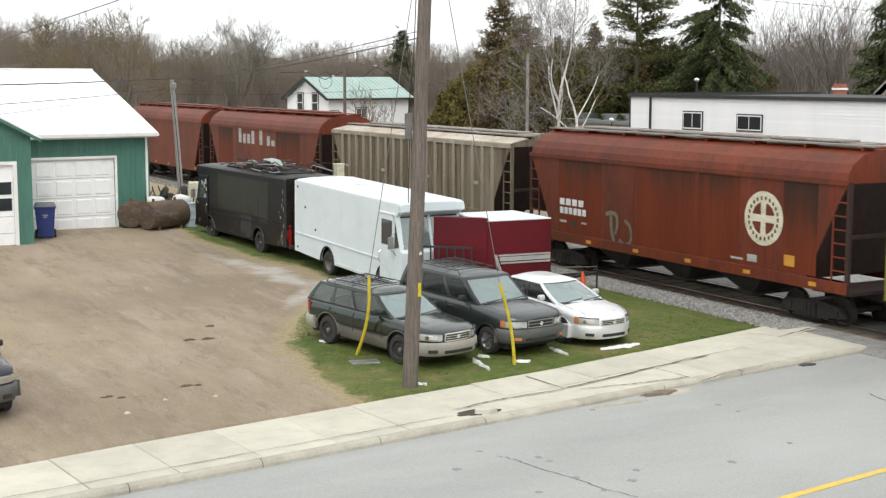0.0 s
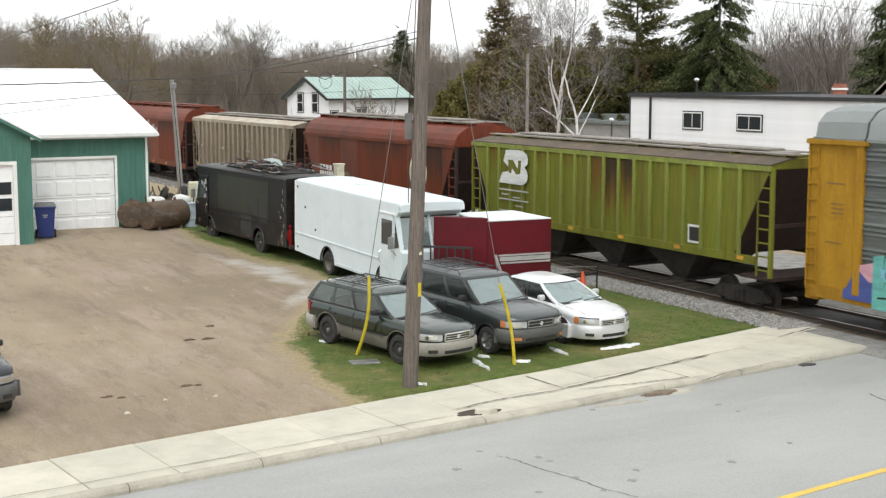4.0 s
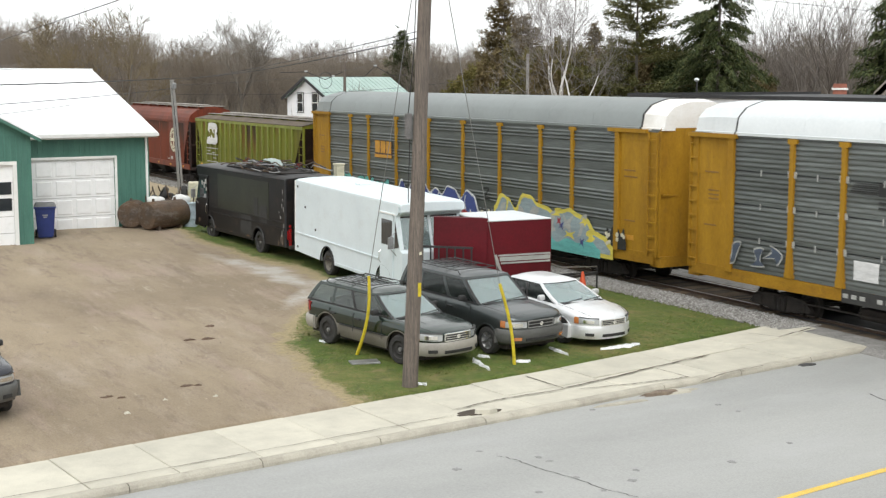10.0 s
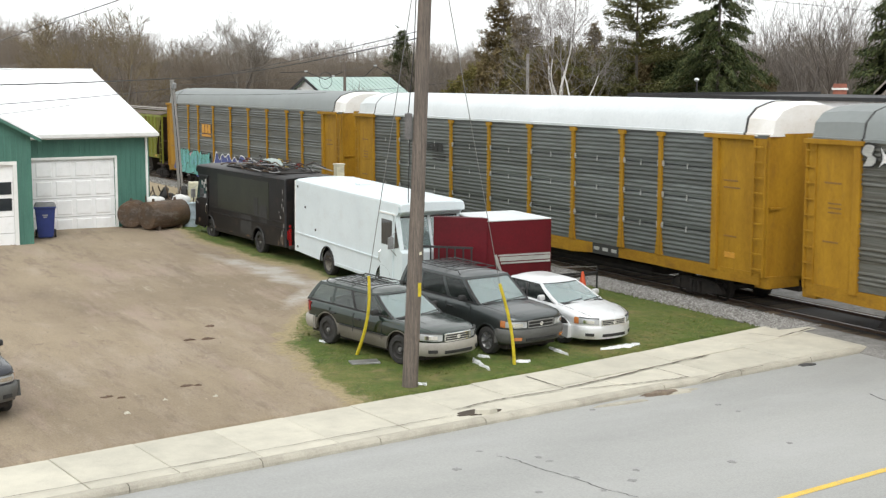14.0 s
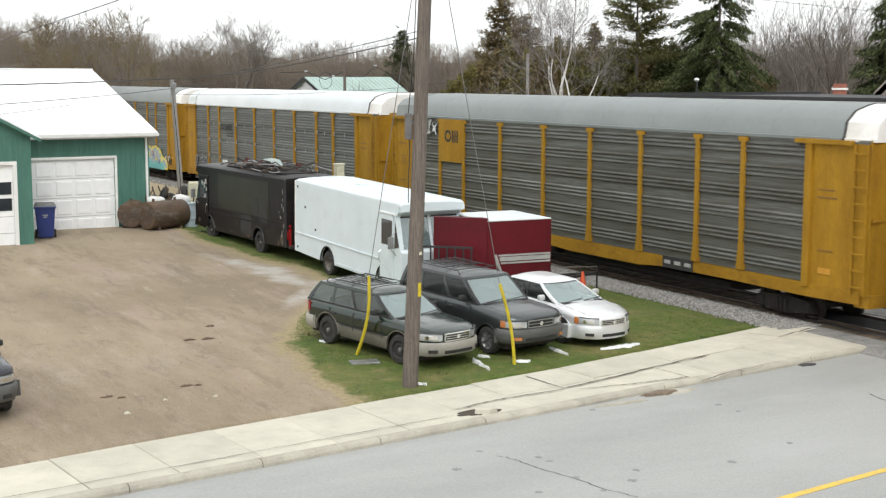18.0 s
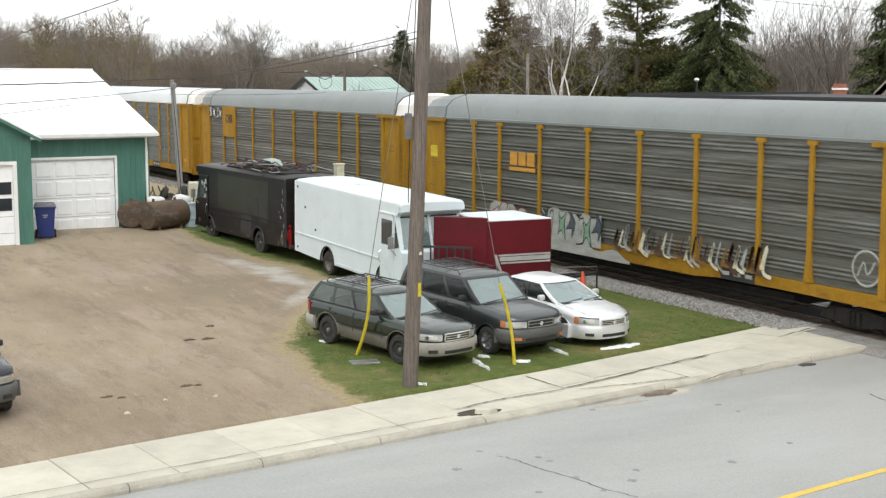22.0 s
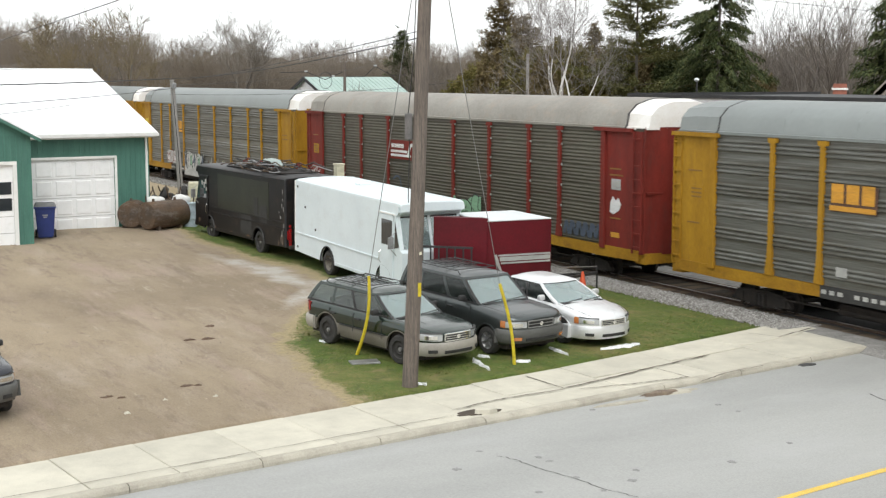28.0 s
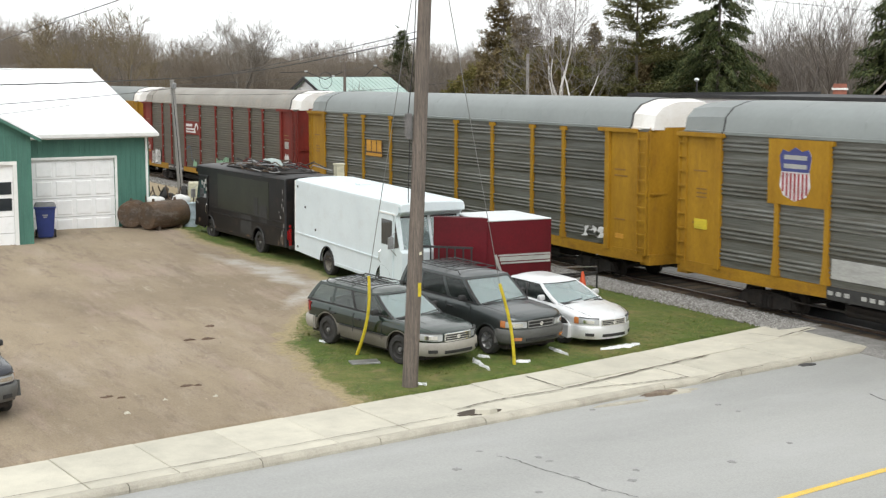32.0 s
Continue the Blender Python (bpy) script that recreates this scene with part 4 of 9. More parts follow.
    for pts in ([(-20.17, 12.07), (-19.73, 12.22), (-19.12, 12.3), (-18.47, 12.48), (-17.68, 12.59), (-16.95, 12.85)], [(-17.0, 10.0), (-16.2, 11.2), (-15.8, 12.8)], [(-20.5, 21.5), (-19.0, 21.2), (-18.2, 20.2)]):
        bm = bmesh.new()
        fine = []
        for a, b in zip(pts, pts[1:]):
            for k in range(6):
                f = k / 6
                fine.append((a[0] + (b[0] - a[0]) * f + rnd.uniform(-0.03, 0.03), a[1] + (b[1] - a[1]) * f + rnd.uniform(-0.03, 0.03)))
        w = 0.012
        rows = [[bm.verts.new((x - w, y - w, -0.091)), bm.verts.new((x + w, y + w, -0.091))] for x, y in fine]
        for r0, r1 in zip(rows, rows[1:]):
            bm.faces.new((r0[0], r0[1], r1[1], r1[0]))
        part("crack", bm, "dark_asphalt", seam)


    # small dark blots of tar on the roadway
    tar = mat("tar_blot", (0.20, 0.20, 0.195), (0.25, 0.25, 0.24), 0.7, scale=5, fine=40)
    for x, y in ((-20.61, 11.92), (-19.78, 12.65), (-19.47, 12.7), (-19.82, 11.0), (-18.29, 13.71), (-17.83, 13.28), (-18.43, 12.55), (-17.61, 12.54), (-18.05, 11.55), (-20.66, 18.02), (-18.34, 17.27), (-17.89, 15.5), (-21.29, 18.02), (-22.19, 15.49)):
        bm = bmesh.new()
        rr = rnd.uniform(0.05, 0.1)
        pts = [(x + rr * math.cos(a) * rnd.uniform(0.6, 1.3), y + rr * math.sin(a) * rnd.uniform(0.6, 1.3)) for a in np.linspace(0, 2 * math.pi, 11)[:-1]]
        loft(bm, [[(u, v, -0.11) for u, v in pts], [(x + (u - x) * 0.9, y + (v - y) * 0.9, -0.09) for u, v in pts]])
        bmesh.ops.recalc_face_normals(bm, faces=bm.faces)
        part("tar_blot", bm, tar, seam)


build_pavement()


# ---- green workshop ----
def build_workshop():
    """A green boarded workshop with a low white steel roof and a gabled wing."""
    w = thing("workshop", pose(-52.45, 15.1, 0.55, 0, 0, 3.0), "green boarded workshop with a white steel roof", "garage")
    # in its own space the front is x = 0, it runs to -y, depth to -x
    top, z0 = 3.92, -0.2
    t = 0.16
    dl, dr, dh = -4.58, -1.36, 2.97     # the door opening
    W = 9.5
    for n, b in (("wall", (-t, 0, dr, 0, z0, top)), ("wall", (-t, 0, -W, dl, z0, top)), ("wall", (-t, 0, dl, dr, dh, top))):
        part("front_wall", B(*b), "green_wall", w)
    part("side_wall", B(-16, -t, -t, 0, z0, top), "green_wall", w)
    part("side_wall", B(-16, -t, -W, -W + t, z0, top), "green_wall", w)
    part("back_wall", B(-16, -16 + t, -W + t, -t, z0, top), "green_wall", w)
    for sy in (-W, -t):
        bm = bmesh.new()
        prism(bm, [(-16, top), (0, top), (-8, top + 2.42)], "y", sy, sy + t)
        part("gable", bm, "green_wall", w)
    # upright battens
    for i in range(46):
        y = -0.1 - i * 0.2
        lo = dh + 0.2 if dl - 0.15 < y < dr + 0.15 else z0
        part("batten", B(0, 0.018, y - 0.02, y + 0.02, lo, top - 0.02), "green_wall", w)
    # roof sheets with raised seams
    rise, run_ = 2.48, 8.35
    for s in (1, -1):
        bm = bmesh.new()
        x0, x1 = (-8.0, 0.35) if s > 0 else (-8.0, -16.35)
        loft(bm, [[(x0, -W - 0.3, 6.4), (x0, 0.3, 6.4), (x1, 0.3, 6.4 - rise), (x1, -W - 0.3, 6.4 - rise)], [(x0, -W - 0.3, 6.46), (x0, 0.3, 6.46), (x1, 0.3, 6.46 - rise), (x1, -W - 0.3, 6.46 - rise)]])
        bmesh.ops.recalc_face_normals(bm, faces=bm.faces)
        part("roof", bm, "white_roof", w)
    for i in range(25):
        y = 0.2 - i * 0.4
        bm = bmesh.new()
        loft(bm, [[(-8, y - 0.015, 6.455), (-8, y + 0.015, 6.455), (-8, y + 0.015, 6.475), (-8, y - 0.015, 6.475)], [(0.33, y - 0.015, 6.455 - rise), (0.33, y + 0.015, 6.455 - rise), (0.33, y + 0.015, 6.475 - rise), (0.33, y - 0.015, 6.475 - rise)]])
        bmesh.ops.recalc_face_normals(bm, faces=bm.faces)
        part("roof_seam", bm, "white_roof", w)
    part("ridge_cap", B(-8.15, -7.85, -W - 0.3, 0.3, 6.44, 6.49), "white_roof", w)
    bm = bmesh.new()
    prism(bm, [(0.35, 3.80), (0.47, 3.82), (0.48, 3.94), (0.46, 3.94), (0.45, 3.84), (0.37, 3.83), (0.35, 3.96)], "y", -W, 0.32)
    part("gutter", bm, "white_trim", w, "white sheet-metal gutter")
    part("fascia", B(0.0, 0.33, -W, 0.3, 3.76, 3.82), "white_trim", w)
    part("downpipe", B(0.02, 0.1, -0.12, -0.04, 0.0, 3.78), "white_trim", w)
    part("corner_board", B(-0.1, 0.03, -0.06, 0.03, z0, top - 0.1), "green_wall", w)
    # sectional door with raised panels
    d = part("garage_door", B(-0.12, -0.07, dl, dr, -0.15, dh), "white_door", w, "white sectional garage door")
    rows, cols = 4, 4
    for r in range(rows):
        for c in range(cols):
            y0 = dl + 0.1 + (dr - dl - 0.2) * c / cols
            y1 = dl + 0.1 + (dr - dl - 0.2) * (c + 1) / cols
            a = 0.02 + (dh - 0.02) * r / rows
            b = 0.02 + (dh - 0.02) * (r + 1) / rows
            bm = bmesh.new()
            loft(bm, [[(-0.07, y0 + 0.07, a + 0.08), (-0.07, y1 - 0.07, a + 0.08), (-0.07, y1 - 0.07, b - 0.08), (-0.07, y0 + 0.07, b - 0.08)], [(-0.05, y0 + 0.11, a + 0.12), (-0.05, y1 - 0.11, a + 0.12), (-0.05, y1 - 0.11, b - 0.12), (-0.05, y0 + 0.11, b - 0.12)]])
            bmesh.ops.recalc_face_normals(bm, faces=bm.faces)
            part("door_panel", bm, "white_door", d)
        part("section_joint", B(-0.069, -0.064, dl, dr, a - 0.008, a + 0.008), "p_lgrey", d)
    for b in ((-0.02, 0.03, dl - 0.1, dl, -0.1, dh + 0.1), (-0.02, 0.03, dr, dr + 0.1, -0.1, dh + 0.1), (-0.02, 0.03, dl, dr, dh, dh + 0.1)):
        part("door_frame", B(*b, bevel=0.006), "white_trim", w)
    # the wing, nearer the street, gable to the front
    gx, gy = 3.0, -5.34
    part("wing_wall", B(-0.0, gx, gy - t, gy, z0 - 0.1, 4.05), "green_wall", w)
    part("wing_front", B(gx - t, gx, gy - 0.62, gy - t, z0 - 0.1, 4.05), "green_wall", w)
    part("wing_front", B(gx - t, gx, gy - 4.0, gy - 0.62, 3.05, 4.05), "green_wall", w)
    part("wing_front", B(gx - t, gx, gy - 6.6, gy - 4.0, z0 - 0.1, 4.05), "green_wall", w)
    bm = bmesh.new()
    prism(bm, [(gy - 6.6, 4.05), (gy, 4.05), (gy - 3.3, 5.85)], "x", gx - t, gx)
    part("wing_gable", bm, "green_wall", w)
    for i in range(30):
        y = gy - 0.12 - i * 0.2
        lo = 3.2 if gy - 4.1 < y < gy - 0.55 else z0
        part("batten", B(gx, gx + 0.018, y - 0.02, y + 0.02, lo, 4.05 + 0.54 * min(-y + gy, y - gy + 6.6)), "green_wall", w)
    for s in (1, -1):
        bm = bmesh.new()
        ye, yr, ze, zr = (gy + 0.3 if s > 0 else gy - 6.9), gy - 3.3, 3.93, 5.9
        loft(bm, [[(gx + 0.3, ye, ze), (gx + 0.3, yr, zr), (-4, yr, zr), (-4, ye, ze)], [(gx + 0.3, ye, ze + 0.07), (gx + 0.3, yr, zr + 0.07), (-4, yr, zr + 0.07), (-4, ye, ze + 0.07)]])
        bmesh.ops.recalc_face_normals(bm, faces=bm.faces)
        part("wing_roof", bm, "white_roof", w)
        bm = bmesh.new()
        loft(bm, [[(gx + 0.26, ye, ze - 0.12), (gx + 0.26, yr, zr - 0.12), (gx + 0.26, yr, zr - 0.0), (gx + 0.26, ye, ze - 0.0)], [(gx + 0.29, ye, ze - 0.12), (gx + 0.29, yr, zr - 0.12), (gx + 0.29, yr, zr - 0.0), (gx + 0.29, ye, ze - 0.0)]])
        bmesh.ops.recalc_face_normals(bm, faces=bm.faces)
        part("barge_board", bm, "green_wall", w)
    wd = part("wing_door", B(gx - 0.12, gx - 0.07, gy - 4.0, gy - 0.62, -0.3, 3.05), "white_door", w, "white overhead door with two rows of dark panes")
    for k, z in enumerate((1.62, 2.2)):
        for c in range(3):
            y1 = gy - 0.72 - c * 1.0
            part("door_pane", B(gx - 0.07, gx - 0.05, y1 - 0.85, y1, z - 0.22, z + 0.22), "dark_glass", wd)
    for r in range(1, 5):
        part("section_joint", B(gx - 0.069, gx - 0.062, gy - 4.0, gy - 0.62, -0.02 + r * 0.6, 0.0 + r * 0.6), "p_lgrey", wd)
    for b in ((gx - 0.03, gx + 0.03, gy - 0.66, gy - 0.52, -0.2, 3.15), (gx - 0.03, gx + 0.03, gy - 4.0, gy - 0.66, 3.03, 3.15)):
        part("door_frame", B(*b), "white_trim", w)


build_workshop()


# ---- poles and cables ----
def build_poles():
    bx, by = -25.4, 12.93
    p = thing("utility_pole", pose(bx, by, -0.1), "tall weathered brown wooden utility pole on the grass verge", "utility pole")
    bm = tube(bmesh.new(), [(0, 0, 0), (0.04, 0.08, 2), (0.085, 0.155, 4), (0.13, 0.235, 6.5), (0.18, 0.34, 9.3), (0.22, 0.42, 12)], 0.172, 14, 0.13)
    part("shaft", bm, "wood_pole", p, smooth=True)
    lead = mat("lead_grey", (0.16, 0.15, 0.145), (0.1, 0.1, 0.1), 0.7)
    bm = tube(bmesh.new(), [(-0.015, -0.01, 4.1), (-0.02, 0.0, 4.6), (0.0, 0.02, 5.2), (-0.02, 0.0, 6.0), (0.045, 0.1, 7.2), (0.08, 0.17, 9.0)], 0.011, 6)
    part("riser_cable", bm, "black", p)
    part("junction_box", B(-0.05, 0.09, -0.08, 0.05, 5.45, 6.0, bevel=0.02), lead, p, "small grey junction box")
    part("reflector_strip", B(0.0, 0.014, -0.045, 0.045, 2.1, 2.4, bevel=0.003), "p_lemon", p, "yellow reflector strip", at=pose(0.04 + 0.162, 0.085 + 0.053, 0, 0, 0, 18))
    for z, y in ((3.0, 0.05), (5.9, 0.1)):
        part("pole_tag", B(0.17, 0.178, y, y + 0.06, z, z + 0.07), "p_cream", p, at=pose(0.04, 0.08, 0))
    head = Vector((bx + 0.2, by + 0.38, 10.6))
    strand = plain("galvanised_strand", (0.25, 0.25, 0.25), 0.5, 0.6)
    # two stay wires with bent yellow guards
    for a, bend in ((Vector((-28.62, 13.16, 0.10)), Vector((0.16, 0.05, 0))), (Vector((-26.15, 16.05, -0.02)), Vector((-0.02, 0.10, 0)))):
        g = thing("stay_wire_guard", pose(a.x, a.y, a.z - 0.05), "bent yellow plastic guard on a pole stay wire", "stay guard", "stay guards")
        d = head - a
        pts = []
        for i in range(9):
            f = i / 8 * 2.1 / d.length
            q = d * f + bend * math.sin(math.pi * min(1, i / 8)) + Vector((0, 0, 0.03))
            pts.append(q)
        part("guard", tube(bmesh.new(), pts, 0.042, 8, 0.036), "p_lemon", g, smooth=True)
        part("anchor_rod", tube(bmesh.new(), [(0, 0, -0.05), pts[0] + Vector((0.02, 0.02, 0.1))], 0.02, 6), "steel", g)
        part("strand", tube(bmesh.new(), [pts[-1] * 0.95, d * 0.5, d], 0.009, 5), strand, g)
    q = thing("service_pole", pose(-59.2, 18.55, 0.9), "grey leaning wooden service pole behind the tanks", "utility pole")
    part("shaft", tube(bmesh.new(), [(0, 0, 0), (-0.06, -0.12, 2.8), (-0.14, -0.27, 5.65)], 0.14, 10, 0.10), "grey_pole", q, smooth=True)
    part("insulator_rack", B(-0.08, 0.2, -0.31, -0.17, 5.25, 5.5, bevel=0.02), "steel", q)
    part("meter_cable", tube(bmesh.new(), [(0.12, -0.02, 0.1), (0.05, -0.15, 3), (-0.06, -0.3, 5.3)], 0.02, 5), "black", q)

    def sag(a, b, drop, n=14):
        a, b = Vector(a), Vector(b)
        return [a.lerp(b, i / n) - Vector((0, 0, drop * 4 * (i / n) * (1 - i / n))) for i in range(n + 1)]

    top = (-59.4, 18.2, 6.6)
    spans = ((top, (bx + 0.12, by + 0.22, 7.48), 0.2, 0.012), ((-59.4, 18.2, 6.45), (bx + 0.12, by + 0.22, 7.62), 0.12, 0.008),
             (top, (-43.45, 6.91, 6.40), 0.03, 0.021), ((-59.4, 18.2, 6.15), (-43.5, 6.9, 5.76), 0.05, 0.013), ((-52, 12.0, 5.6), (-43.5, 6.9, 5.42), 0.02, 0.009),
             ((-59.4, 18.2, 5.9), (-62, 36, 6.6), 0.3, 0.008), ((-59.4, 18.2, 6.3), (-98, 47, 7.7), 0.3, 0.010),
             ((-49.8, 6.29, 6.92), (-18.4, 9.08, 9.17), 0.0, 0.010), ((-74.2, 52.5, 12.76), (-19.7, 37.3, 7.1), 0.0, 0.010))
    for a, b, drop, r in spans:
        c = part("overhead_cable", tube(bmesh.new(), sag(a, b, drop), r, 5), "wire")
        tagged(c, "thin black overhead cable between poles", "cable", "overhead cables")


build_poles()


# ---- small things by the workshop ----
def build_bin():
    b = thing("wheeled_bin", pose(-50.5, 10.62, 0.72, 0, 0, -12), "blue plastic wheeled bin with a grey lid", "bin")
    b.scale = (1.25, 1.25, 1.25)
    blue = mat("bin_blue", (0.025, 0.045, 0.20), (0.02, 0.035, 0.15), 0.5, scale=3, fine=40, bump=0.05)
    lid = mat("bin_lid", (0.20, 0.20, 0.20), (0.14, 0.14, 0.14), 0.6)
    bm = loft(bmesh.new(), [[(-0.22, -0.22, 0.06), (0.25, -0.22, 0.06), (0.25, 0.22, 0.06), (-0.22, 0.22, 0.06)], [(-0.28, -0.29, 0.95), (0.36, -0.29, 0.95), (0.36, 0.29, 0.95), (-0.28, 0.29, 0.95)]])
    bmesh.ops.bevel(bm, geom=list(bm.edges), offset=0.03, segments=2, affect="EDGES")
    part("body", bm, blue, b, smooth=True)
    part("rim", B(-0.32, 0.39, -0.32, 0.32, 0.93, 0.99, bevel=0.015), blue, b)
    bm = loft(bmesh.new(), [[(-0.34, -0.31, 0.99), (0.40, -0.31, 0.99), (0.40, 0.31, 0.99), (-0.34, 0.31, 0.99)], [(-0.2, -0.25, 1.08), (0.3, -0.25, 1.05), (0.3, 0.25, 1.05), (-0.2, 0.25, 1.08)]])
    part("lid", bm, lid, b)
    for y in (-0.27, 0.27):
        part("wheel", lathe(bmesh.new(), [(0.03, y - 0.03), (0.13, y - 0.03), (0.13, y + 0.03), (0.03, y + 0.03)], "y", 16), "rubber", b, at=pose(-0.2, 0, 0.14))
    part("handle", tube(bmesh.new(), [(-0.38, -0.25, 0.96), (-0.44, -0.2, 0.98), (-0.44, 0.2, 0.98), (-0.38, 0.25, 0.96)], 0.018, 6), blue, b)
    for z, w in ((0.72, 0.16), (0.66, 0.10)):
        part("stamp", B(0.335, 0.345, -w / 2, w / 2, z, z + 0.035), "p_lgrey", b, at=pose(-0.01, 0, 0))


def tank(name, m, r, L, label, stand=True):
    t = thing(name, m, label, "tank", "fuel tanks")
    bm = lathe(bmesh.new(), [(0.02, -L / 2 - 0.03), (r * 0.7, -L / 2 - 0.02), (r * 0.97, -L / 2 + 0.0), (r, -L / 2 + 0.03), (r, -0.05), (r + 0.01, -0.04), (r + 0.01, 0.04), (r, 0.05), (r, L / 2 - 0.03), (r * 0.97, L / 2 + 0.0), (r * 0.7, L / 2 + 0.02), (0.02, L / 2 + 0.03)], "y", 28)
    part("shell", bm, "rust", t, smooth=True, at=pose(0, 0, r + 0.06))
    for y in (-L * 0.3, L * 0.3):
        part("cradle", B(-r * 0.7, r * 0.7, y - 0.06, y + 0.06, -0.1, 0.2), "rust", t)
        part("filler_pipe", tube(bmesh.new(), [(0, y, 2 * r), (0, y, 2 * r + 0.16)], 0.05, 8), "rust", t)
    return t


def build_clutter():
    build_bin()
    tank("fuel_tank", pose(-51.25, 15.35, 0.74, 0, 0, 22), 0.54, 1.75, "rusty cylindrical fuel tank lying on its side")
    tank("fuel_tank", pose(-52.25, 14.4, 0.76, 0, 0, 64), 0.52, 1.2, "rusty cylindrical tank seen end on by the wall")
    b = thing("steel_drum", pose(-51.45, 16.45, 0.78), "pale blue steel drum beside the tank", "drum")
    drum = mat("drum_blue", (0.38, 0.46, 0.50), (0.30, 0.36, 0.40), 0.55, scale=4, c=(0.2, 0.12, 0.08), cmix=0.3)
    part("body", lathe(bmesh.new(), [(0.01, 0), (0.29, 0), (0.29, 0.3), (0.305, 0.31), (0.29, 0.33), (0.29, 0.6), (0.305, 0.61), (0.29, 0.63), (0.29, 0.92), (0.30, 0.94), (0.27, 0.95), (0.01, 0.94)], "z", 24), drum, b, smooth=True)
    b = thing("electrical_cabinet", pose(-58.2, 19.15, 0.95, 0, 0, -20), "pale grey metal electrical cabinet behind the drum", "cabinet")
    part("body", B(-0.3, 0.3, -0.55, 0.55, 0.0, 1.05, bevel=0.02), "p_cream", b)
    part("door", B(0.3, 0.32, -0.5, 0.5, 0.06, 1.0, bevel=0.006), "p_cream", b)
    # scrap behind the tanks
    rnd = random.Random(4)
    bag = mat("white_sack", (0.72, 0.72, 0.70), (0.55, 0.55, 0.53), 0.8)
    for x, y, z, r in ((-51.5, 15.0, 1.9, 0.26), (-51.9, 15.35, 1.86, 0.22), (-51.8, 16.2, 1.84, 0.36)):
        bm = bmesh.new()
        bmesh.ops.create_icosphere(bm, subdivisions=2, radius=r)
        for v in bm.verts:
            v.co = v.co * (1 + 0.25 * noise.noise(v.co * 4)) * 1.0
            v.co.z = max(v.co.z * 0.6, -r * 0.35)
        o = part("sack", bm, bag, smooth=True, at=pose(x, y, z))
        tagged(o, "white plastic sack heaped on the scrap by the tanks", "sack", "sacks on the scrap")
    t = thing("scrap_heap", pose(-52.4, 15.9, 0.7), "heap of old tyres and bent rusty metal", "scrap")
    for i in range(4):
        bm = lathe(bmesh.new(), [(0.2, -0.09), (0.31, -0.1), (0.34, -0.04), (0.34, 0.04), (0.31, 0.1), (0.2, 0.09), (0.19, 0), (0.2, -0.09)], "y", 20, False)
        part("tyre", bm, "rubber", t, smooth=True, at=pose(-0.5 - rnd.random() * 0.6, -0.5 + i * 0.45, 0.95 + 0.3 * (i % 2), rnd.uniform(-30, 30), 0, rnd.uniform(-50, 50)))
    for i in range(22):
        a = Vector((rnd.uniform(-1, 0.2), rnd.uniform(-1.3, 1.2), 0.1))
        part("bent_bar", tube(bmesh.new(), [a, a + Vector((rnd.uniform(-0.3, 0.3), rnd.uniform(-0.3, 0.3), 0.6)), a + Vector((rnd.uniform(-0.5, 0.5), rnd.uniform(-0.5, 0.5), rnd.uniform(1.0, 1.6)))], 0.03, 6), "rust", t)
    part("pile", loft(bmesh.new(), [[(-1.2, -0.9, 0), (0.3, -0.9, 0), (0.3, 1.2, 0), (-1.2, 1.2, 0)], [(-0.9, -0.6, 1.05), (-0.4, -0.6, 1.0), (-0.4, 0.9, 1.0), (-0.9, 0.9, 1.1)]]), "rust", t)
    # cone on a crate by the track
    c = thing("traffic_cone", pose(-33.85, 23.2, 0.0), "orange traffic cone standing beside the trailer tongue", "cone")
    orange = mat("cone_orange", (0.72, 0.10, 0.03), (0.6, 0.09, 0.03), 0.5, scale=6)
    part("base", B(-0.18, 0.18, -0.18, 0.18, 0, 0.03, bevel=0.008), orange, c)
    part("body", lathe(bmesh.new(), [(0.16, 0.03), (0.04, 0.73), (0.03, 0.75), (0.005, 0.75)], "z", 20), orange, c, smooth=True)
    # utility cover and snow remains
    o = part("utility_cover", B(-0.2, 0.2, -0.34, 0.34, -0.02, 0.03, bevel=0.01), "steel", at=pose(-27.8, 12.98, 0.09, 0, 0, -12))
    tagged(o, "grey concrete utility cover set in the grass", "manhole cover")
    for pts, seed in (([(-27.03, 15.43), (-25.92, 15.23)], 1), ([(-27.22, 17.71), (-26.4, 17.7)], 2), ([(-26.55, 18.76), (-26.63, 19.94)], 3), ([(-30.2, 12.9), (-30.05, 13.1)], 4), ([(-25.95, 13.05), (-25.8, 13.15)], 5), ([(-25.45, 13.15), (-25.35, 13.3)], 6), ([(-26.35, 16.15), (-26.25, 16.5)], 7), ([(-27.2, 15.7), (-27.0, 15.85)], 8)):
        r2 = random.Random(seed)
        (x0, y0), (x1, y1) = pts
        n = max(3, int(math.hypot(x1 - x0, y1 - y0) / 0.07))
        bm = bmesh.new()
        rows = []
        for i in range(n + 1):
            f = i / n
            w = 0.11 * (0.25 + math.sin(math.pi * f)) * r2.uniform(0.6, 1.3)
            cx, cy = x0 + (x1 - x0) * f + r2.uniform(-0.04, 0.04), y0 + (y1 - y0) * f + r2.uniform(-0.03, 0.03)
            zz = float(lot_z(cx, cy))
            rows.append([(cx - w, cy - w * 0.3, zz - 0.01), (cx - w * 0.5, cy - w * 0.1, zz + 0.05), (cx + w * 0.5, cy + w * 0.1, zz + 0.055), (cx + w, cy + w * 0.3, zz - 0.01)])
        loft(bm, rows)
        bmesh.ops.recalc_face_normals(bm, faces=bm.faces)
        tagged(part("snow_patch", bm, "snow", smooth=True), "last strip of melting snow on the grass", "snow", "snow patches")


